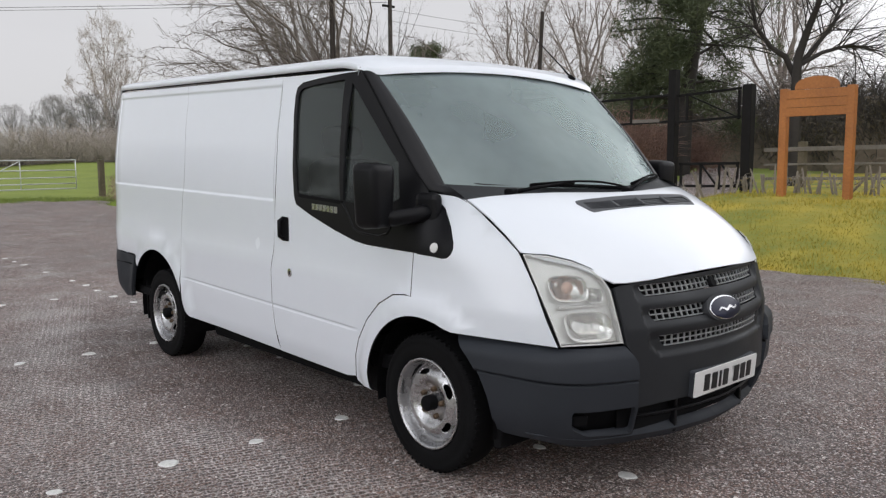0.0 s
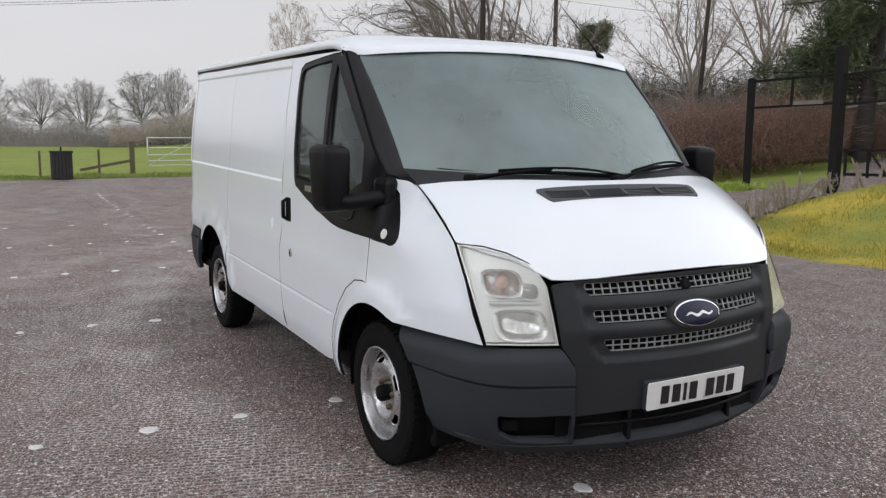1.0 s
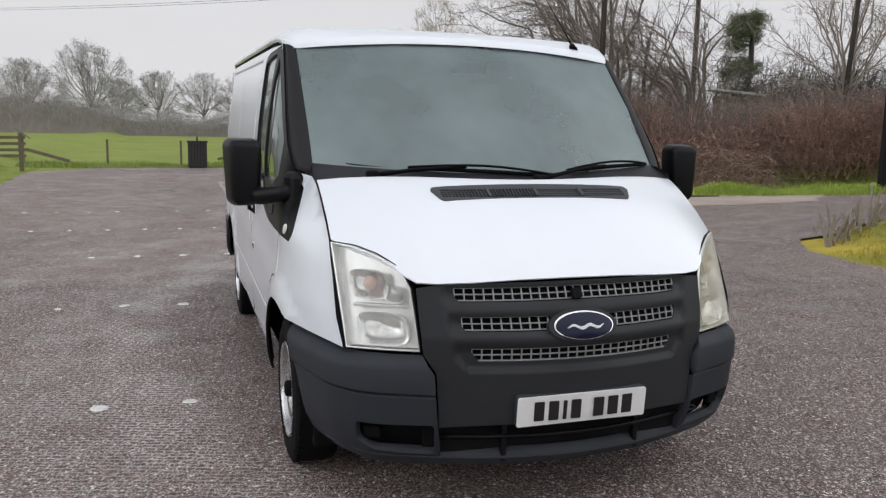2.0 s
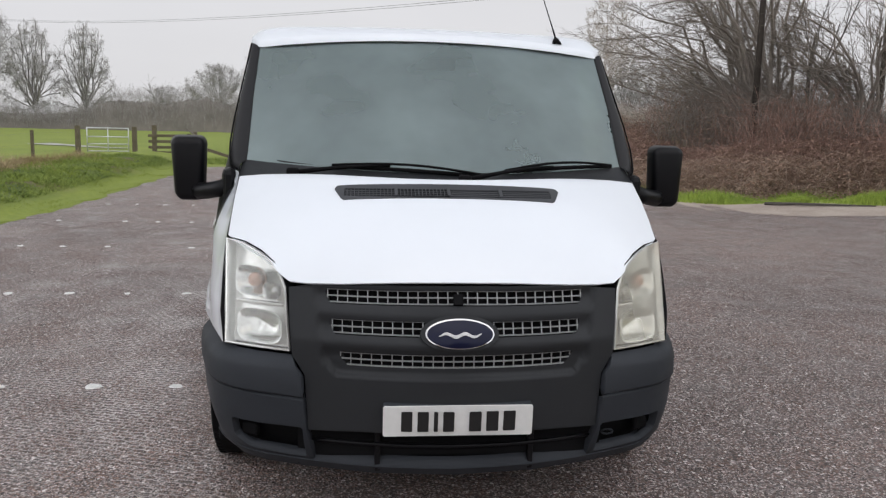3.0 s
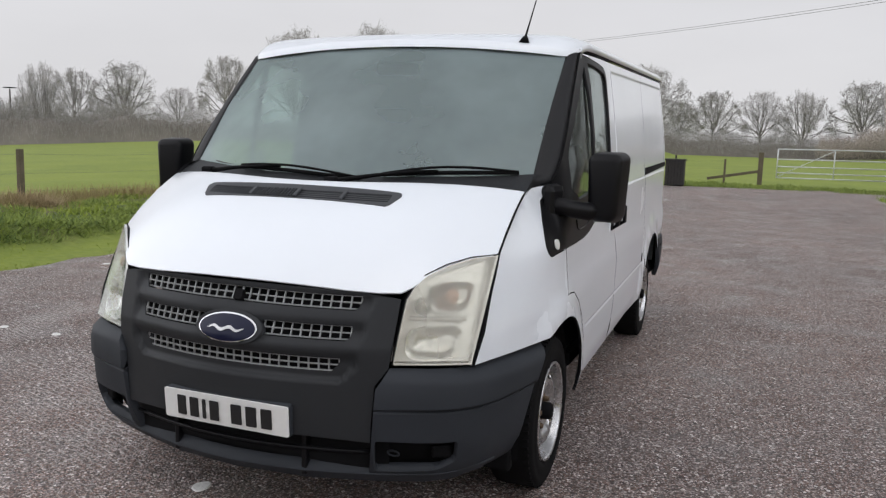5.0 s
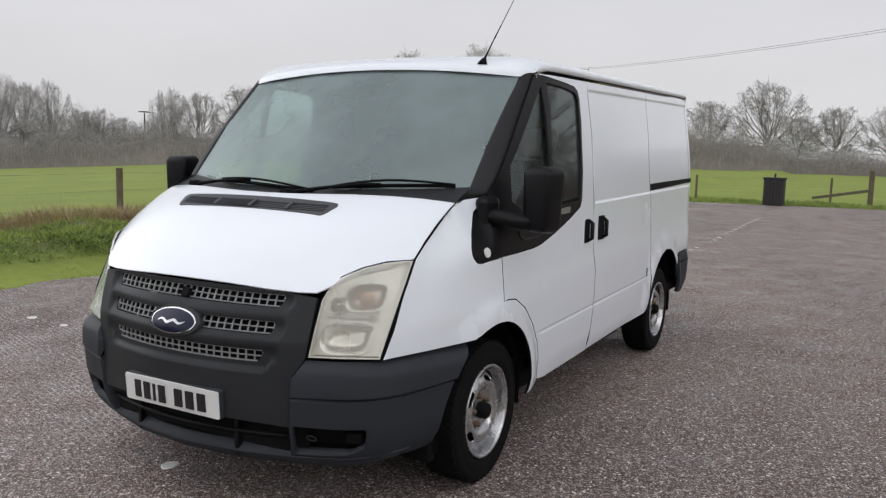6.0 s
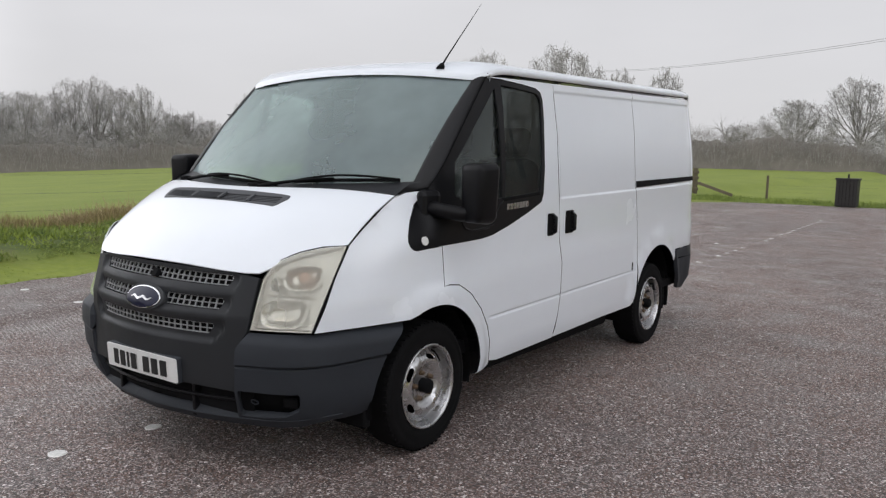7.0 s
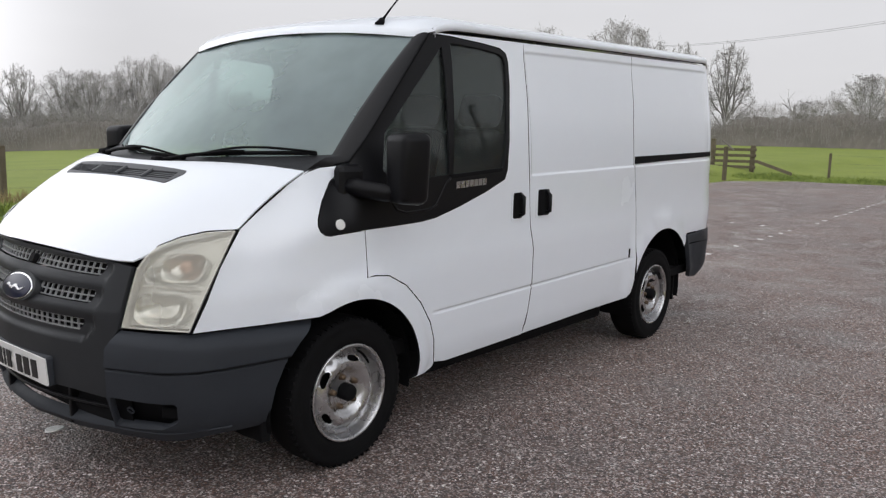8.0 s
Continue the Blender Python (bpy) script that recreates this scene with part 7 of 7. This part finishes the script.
twig_mass("dead_shrub", "small red-brown dead shrub beside the gatepost", M_BRLEAF, [((-27.6, 7.3), (-27.4, 8.6), 0.9)], 260, 0.8, 0.05, 53, category="shrub", canes=0.5, cane_mat=M_BRAMBLE)

# pale dirt washed out at the lane edge, with a fallen branch
M_DIRT = mat("pale_washed_dirt", (0.47, 0.405, 0.35), 0.9, scale=1.4, fine=24, bump=0.006, col2=(0.27, 0.215, 0.18))
dirt = panel("dirt_edge", wobble([(-13.6, 6.7), (-12.6, 6.5), (-11.4, 6.7), (-10.3, 7.6), (-9.6, 9.0), (-9.2, 10.7), (-9.9, 11.7), (-10.9, 10.6), (-12.1, 9.3), (-12.6, 8.0)], 0.10, 0.2), lambda x, y: (x, y, ground_h(x, y) + 0.007), M_DIRT, None, thick=0, step=0.4)
tagged(dirt, "pale dirt washed out along the tarmac edge", "dirt", kind="structure")
branch = thing("fallen_branch", "thin fallen branch lying on the dirt edge", "branch")
bp0 = [(-12.1, 8.1), (-11.6, 8.6), (-11.2, 9.2), (-10.7, 9.6)]
tube("branch_stem", [(x, y, ground_h(x, y) + 0.04 + 0.015 * (k % 2)) for k, (x, y) in enumerate(bp0)], (0.035, 0.03, 0.022, 0.01), M_BARK, branch)

# second gate and track past the stile
gate2 = thing("far_field_gate", "galvanised field gate beside a pale track", "gate")
h0, h1 = Vector((-28.4, -9.0, 0.28)), Vector((-28.0, -10.4, 0.28))
for z in (0.08, 0.35, 0.62, 0.95):
    tube("gate_bar", [h0 + Vector((0, 0, z)), h1 + Vector((0, 0, z))], 0.022, M_GALV, gate2, sides=6)
for t in (0.0, 0.5, 1.0):
    p = h0.lerp(h1, t)
    tube("gate_stile", [p + Vector((0, 0, 0.04)), p + Vector((0, 0, 0.98))], 0.02, M_GALV, gate2, sides=6)
for x, y in ((-28.5, -8.8), (-27.9, -10.7)):
    p2 = thing("track_post", "weathered timber post beside the track gate", "post", group="track gate posts")
    upright("post_shaft", x, y, 1.30, 0.16, M_OLDWOOD, p2)
track = panel("track", wobble([(-33, -10.6), (-34.2, -10.4), (-38.5, -15.5), (-37, -16.2)], 0.08), lambda x, y: (x, y, ground_h(x, y) + 0.004), M_CONC, None, thick=0, step=0.7)
tagged(track, "pale concrete track by the field gate", "track", kind="structure")

# stile, and a notice board on its own post
stile = thing("timber_stile", "dark timber stile of four rails in the field fence", "stile")
for y in (-7.70, -6.25):
    upright("stile_post", -27.0, y, ground_h(-27, y) + 0.92, 0.15, M_OLDWOOD, stile)
for z in (0.16, 0.36, 0.57, 0.78):
    rail("stile_rail", (-26.92, -7.9, 0.22 + z), (-26.92, -6.1, 0.24 + z), 0.10, 0.05, M_OLDWOOD, stile)
notice = thing("notice_post", "brown timber post with a pale slanting notice board", "notice board")
upright("notice_shaft", -22.2, -5.5, 1.16, 0.11, M_OLDWOOD, notice, "brown square post")
part("notice_board", box((-0.03, -0.24, -0.02), (0.03, 0.24, 0.02), 0.006, Matrix.Translation((-22.12, -5.42, 1.20)) @ Matrix.Rotation(radians(-38), 4, "X")), M_GREYRAIL, notice, "pale slanting board")
lean_rail = thing("leaning_rail", "old timber rail sloping down from the stile", "rail")
rail("rail_board", (-26.95, -6.1, 0.62), (-26.4, -4.7, 0.24), 0.11, 0.05, M_OLDWOOD, lean_rail)

# litter bin
bin_at = (-23.85, -0.62)
bz = ground_h(*bin_at)
litter_bin = thing("litter_bin", "dark slatted litter bin on the grass edge", "bin", (*bin_at, bz))
litter_bin.scale = (0.87, 0.87, 1.0)
part("bin_core", box((-0.29, -0.31, 0.02), (0.29, 0.31, 0.84), 0.01), M_BLACK, litter_bin)
for s in (1, -1):
    for k in range(6):
        c = -0.275 + 0.11 * k
        part("slat", box((c - 0.048, s * 0.325 - 0.012, 0.03), (c + 0.048, s * 0.325 + 0.012, 0.82), 0.005), M_BIN, litter_bin)
        part("slat", box((s * 0.325 - 0.012, c - 0.048, 0.03), (s * 0.325 + 0.012, c + 0.048, 0.82), 0.005), M_BIN, litter_bin)
part("bin_lid", box((-0.36, -0.37, 0.82), (0.36, 0.37, 0.88), 0.012), M_BIN, litter_bin, "flat lid")
part("lid_post", box((-0.03, -0.03, 0.87), (0.03, 0.03, 1.0), 0.008), M_BIN, litter_bin)

# utility poles and overhead lines
def pole(x, y, z_top, r, lean=(0.0, 0.0), label="dark timber utility pole"):
    p = thing("utility_pole", label, "pole", (x, y, ground_h(x, y)), group="utility poles")
    h = z_top - ground_h(x, y)
    tube("pole_shaft", [(0, 0, -0.2), (lean[0] * 0.5, lean[1] * 0.5, h / 2), (lean[0], lean[1], h)], (r, r * 0.88, r * 0.75), M_POLE, p, sides=10)
    return p


pole(-17.7, 10.6, 8.8, 0.095)
pole2 = pole(-32.7, 24.6, 10.2, 0.15, label="dark timber utility pole with short crossbars")
pole(-17.3, 19.2, 6.75, 0.09, (0.22, 0.18), label="leaning dark timber utility pole")
part("bracket", box((-0.06, -0.5, 8.75), (0.06, 0.3, 8.87), 0.01), M_TARRED, pole2)
part("bracket", box((-0.06, -0.45, 9.3), (0.06, 0.45, 9.42), 0.01), M_TARRED, pole2)
part("bracket", box((-0.05, -0.4, 2.6), (0.05, 0.05, 2.7), 0.01), M_TARRED, pole2)
far_pole = pole(-135.0, -158.9, 9.9, 0.2, label="distant utility pole with crossbar in the mist")
part("crossbar", box((-1.0, -1.0, 9.3), (1.0, 1.0, 9.5), 0.02, Matrix()), M_TARRED, far_pole)


def line_wire(a, b, sag, r=0.016, label="thin dark overhead wire between utility poles"):
    a, b = Vector(a), Vector(b)
    pts = [a.lerp(b, t) - Vector((0, 0, sag * 4 * t * (1 - t))) for t in np.linspace(0, 1, 25)]
    w = tube("overhead_wire", pts, r, M_WIRE, None, sides=5)
    return tagged(w, label, "wire", group="overhead wires")


for dz in (0.0, 0.16):
    line_wire((-32.7, 24.6, 10.0 + dz), (-123.0, -57.9, 16.0 + dz), 1.7, 0.013)
for dy, dz in ((-0.4, 0.0), (0.0, -0.6)):
    line_wire((-32.7, 24.6 + dy, 9.6 + dz), (-24, 62 + dy, 9.0 + dz), 0.5, 0.010)
line_wire((-17.7, 10.6, 8.6), (-32.5, 24.5, 5.7), 0.5, 0.012)

# low pale roof among the scrub
shed = thing("distant_shed", "low shed with a pale sheet roof behind the scrub", "shed")
shed_at = Matrix.Translation((-29.1, 24.6, ground_h(-29.1, 24.6))) @ Matrix.Rotation(radians(50), 4, "Z")
part("shed_wall", box((-1.1, -1.0, -0.1), (1.1, 1.0, 2.45), 0.02, shed_at), M_OLDWOOD, shed)
part("shed_roof", box((-1.3, -1.25, -0.05), (1.3, 1.25, 0.06), 0.02, shed_at @ Matrix.Translation((0, 0, 2.62)) @ Matrix.Rotation(radians(7), 4, "Y")), M_TOAD, shed, "pale sheet roof")

# white bay markers set in the tarmac
DOTS = "white parking-bay markers"
rng = random.Random(12)
dm = bmesh.new()
bmesh.ops.create_cone(dm, cap_ends=True, segments=14, radius1=0.044, radius2=0.039, depth=0.006)
for v in dm.verts:
    v.co.x *= 1 + 0.12 * math.sin(3 * math.atan2(v.co.y, v.co.x))
dot0 = part("bay_marker", dm, M_DOT)
tagged(dot0, "small white round parking-bay marker on the tarmac", "marker", group=DOTS)
spots = [(1.15 - 0.495 * k, -0.36 + 0.008 * (k % 3) + (0.06 if k > 8 else 0)) for k in range(40)]
for x in (-0.87, -3.36, -6.02, -8.56, -11.1):
    spots += [(x - 0.01 * j, -0.85 - 0.482 * j) for j in range(9)]
spots = [p for i, p in enumerate(spots) if i < 2 or rng.random() > 0.10]
for k, (x, y) in enumerate(spots):
    x, y = x + rng.gauss(0, 0.015), y + rng.gauss(0, 0.012)
    sc = rng.uniform(0.75, 1.1)
    m = pose(x, y, ground_h(x, y) + 0.005, 0, 0, rng.uniform(0, 360))
    if k == 0:
        dot0.matrix_basis = m
    else:
        c = copy_thing(dot0, m)
        c.scale = (sc, sc * rng.uniform(0.7, 1.0), 1)

# loose pale and dark chippings on the tarmac
rng = random.Random(77)
stones = Mesh()
for _ in range(38000):
    x, y = rng.uniform(-5.5, 3.6), rng.uniform(-5.0, 5.6)
    if -3.6 < x < 0.8 and abs(y) < 0.7:
        continue
    if noise.noise(Vector((x * 0.5, y * 0.5, 3))) < rng.uniform(-0.7, 0.35):
        continue
    r = 0.0016 + 0.0030 * rng.random() ** 1.6
    c = Vector((x, y, ground_h(x, y) + 0.002 + r * 0.4))
    a = rng.uniform(0, 6.28)
    u = Vector((math.cos(a), math.sin(a), rng.uniform(-0.3, 0.3))) * r * rng.uniform(0.9, 1.6)
    w = Vector((-math.sin(a), math.cos(a), rng.uniform(-0.3, 0.3))) * r
    n = Vector((0, 0, r * rng.uniform(0.6, 1.1)))
    k = len(stones.v)
    stones.v += [c - u - w, c + u - w * 0.8, c + u * 0.9 + w, c - u * 0.8 + w, c + n]
    stones.f += [(k, k + 1, k + 4), (k + 1, k + 2, k + 4), (k + 2, k + 3, k + 4), (k + 3, k, k + 4)]
M_CHIP = mat("stone_chippings", (0.42, 0.38, 0.36), 0.6, var=0.3, scale=30)
cn, cl = M_CHIP.node_tree.nodes, M_CHIP.node_tree.links
geo = cn.new("ShaderNodeNewGeometry")
ramp = cn.new("ShaderNodeValToRGB")
ramp.color_ramp.elements[0].color = (0.05, 0.042, 0.040, 1)
ramp.color_ramp.elements[1].color = (0.74, 0.68, 0.65, 1)
ramp.color_ramp.elements.new(0.62).color = (0.17, 0.125, 0.11, 1)
cl.new(geo.outputs["Random Per Island"], ramp.inputs[0])
cl.new(ramp.outputs[0], cn["Principled BSDF"].inputs["Base Color"])
chips = stones.make("chippings", M_CHIP, smooth=False)
tagged(chips, "loose pale and reddish stone chippings on the tarmac", "gravel", kind="stuff")
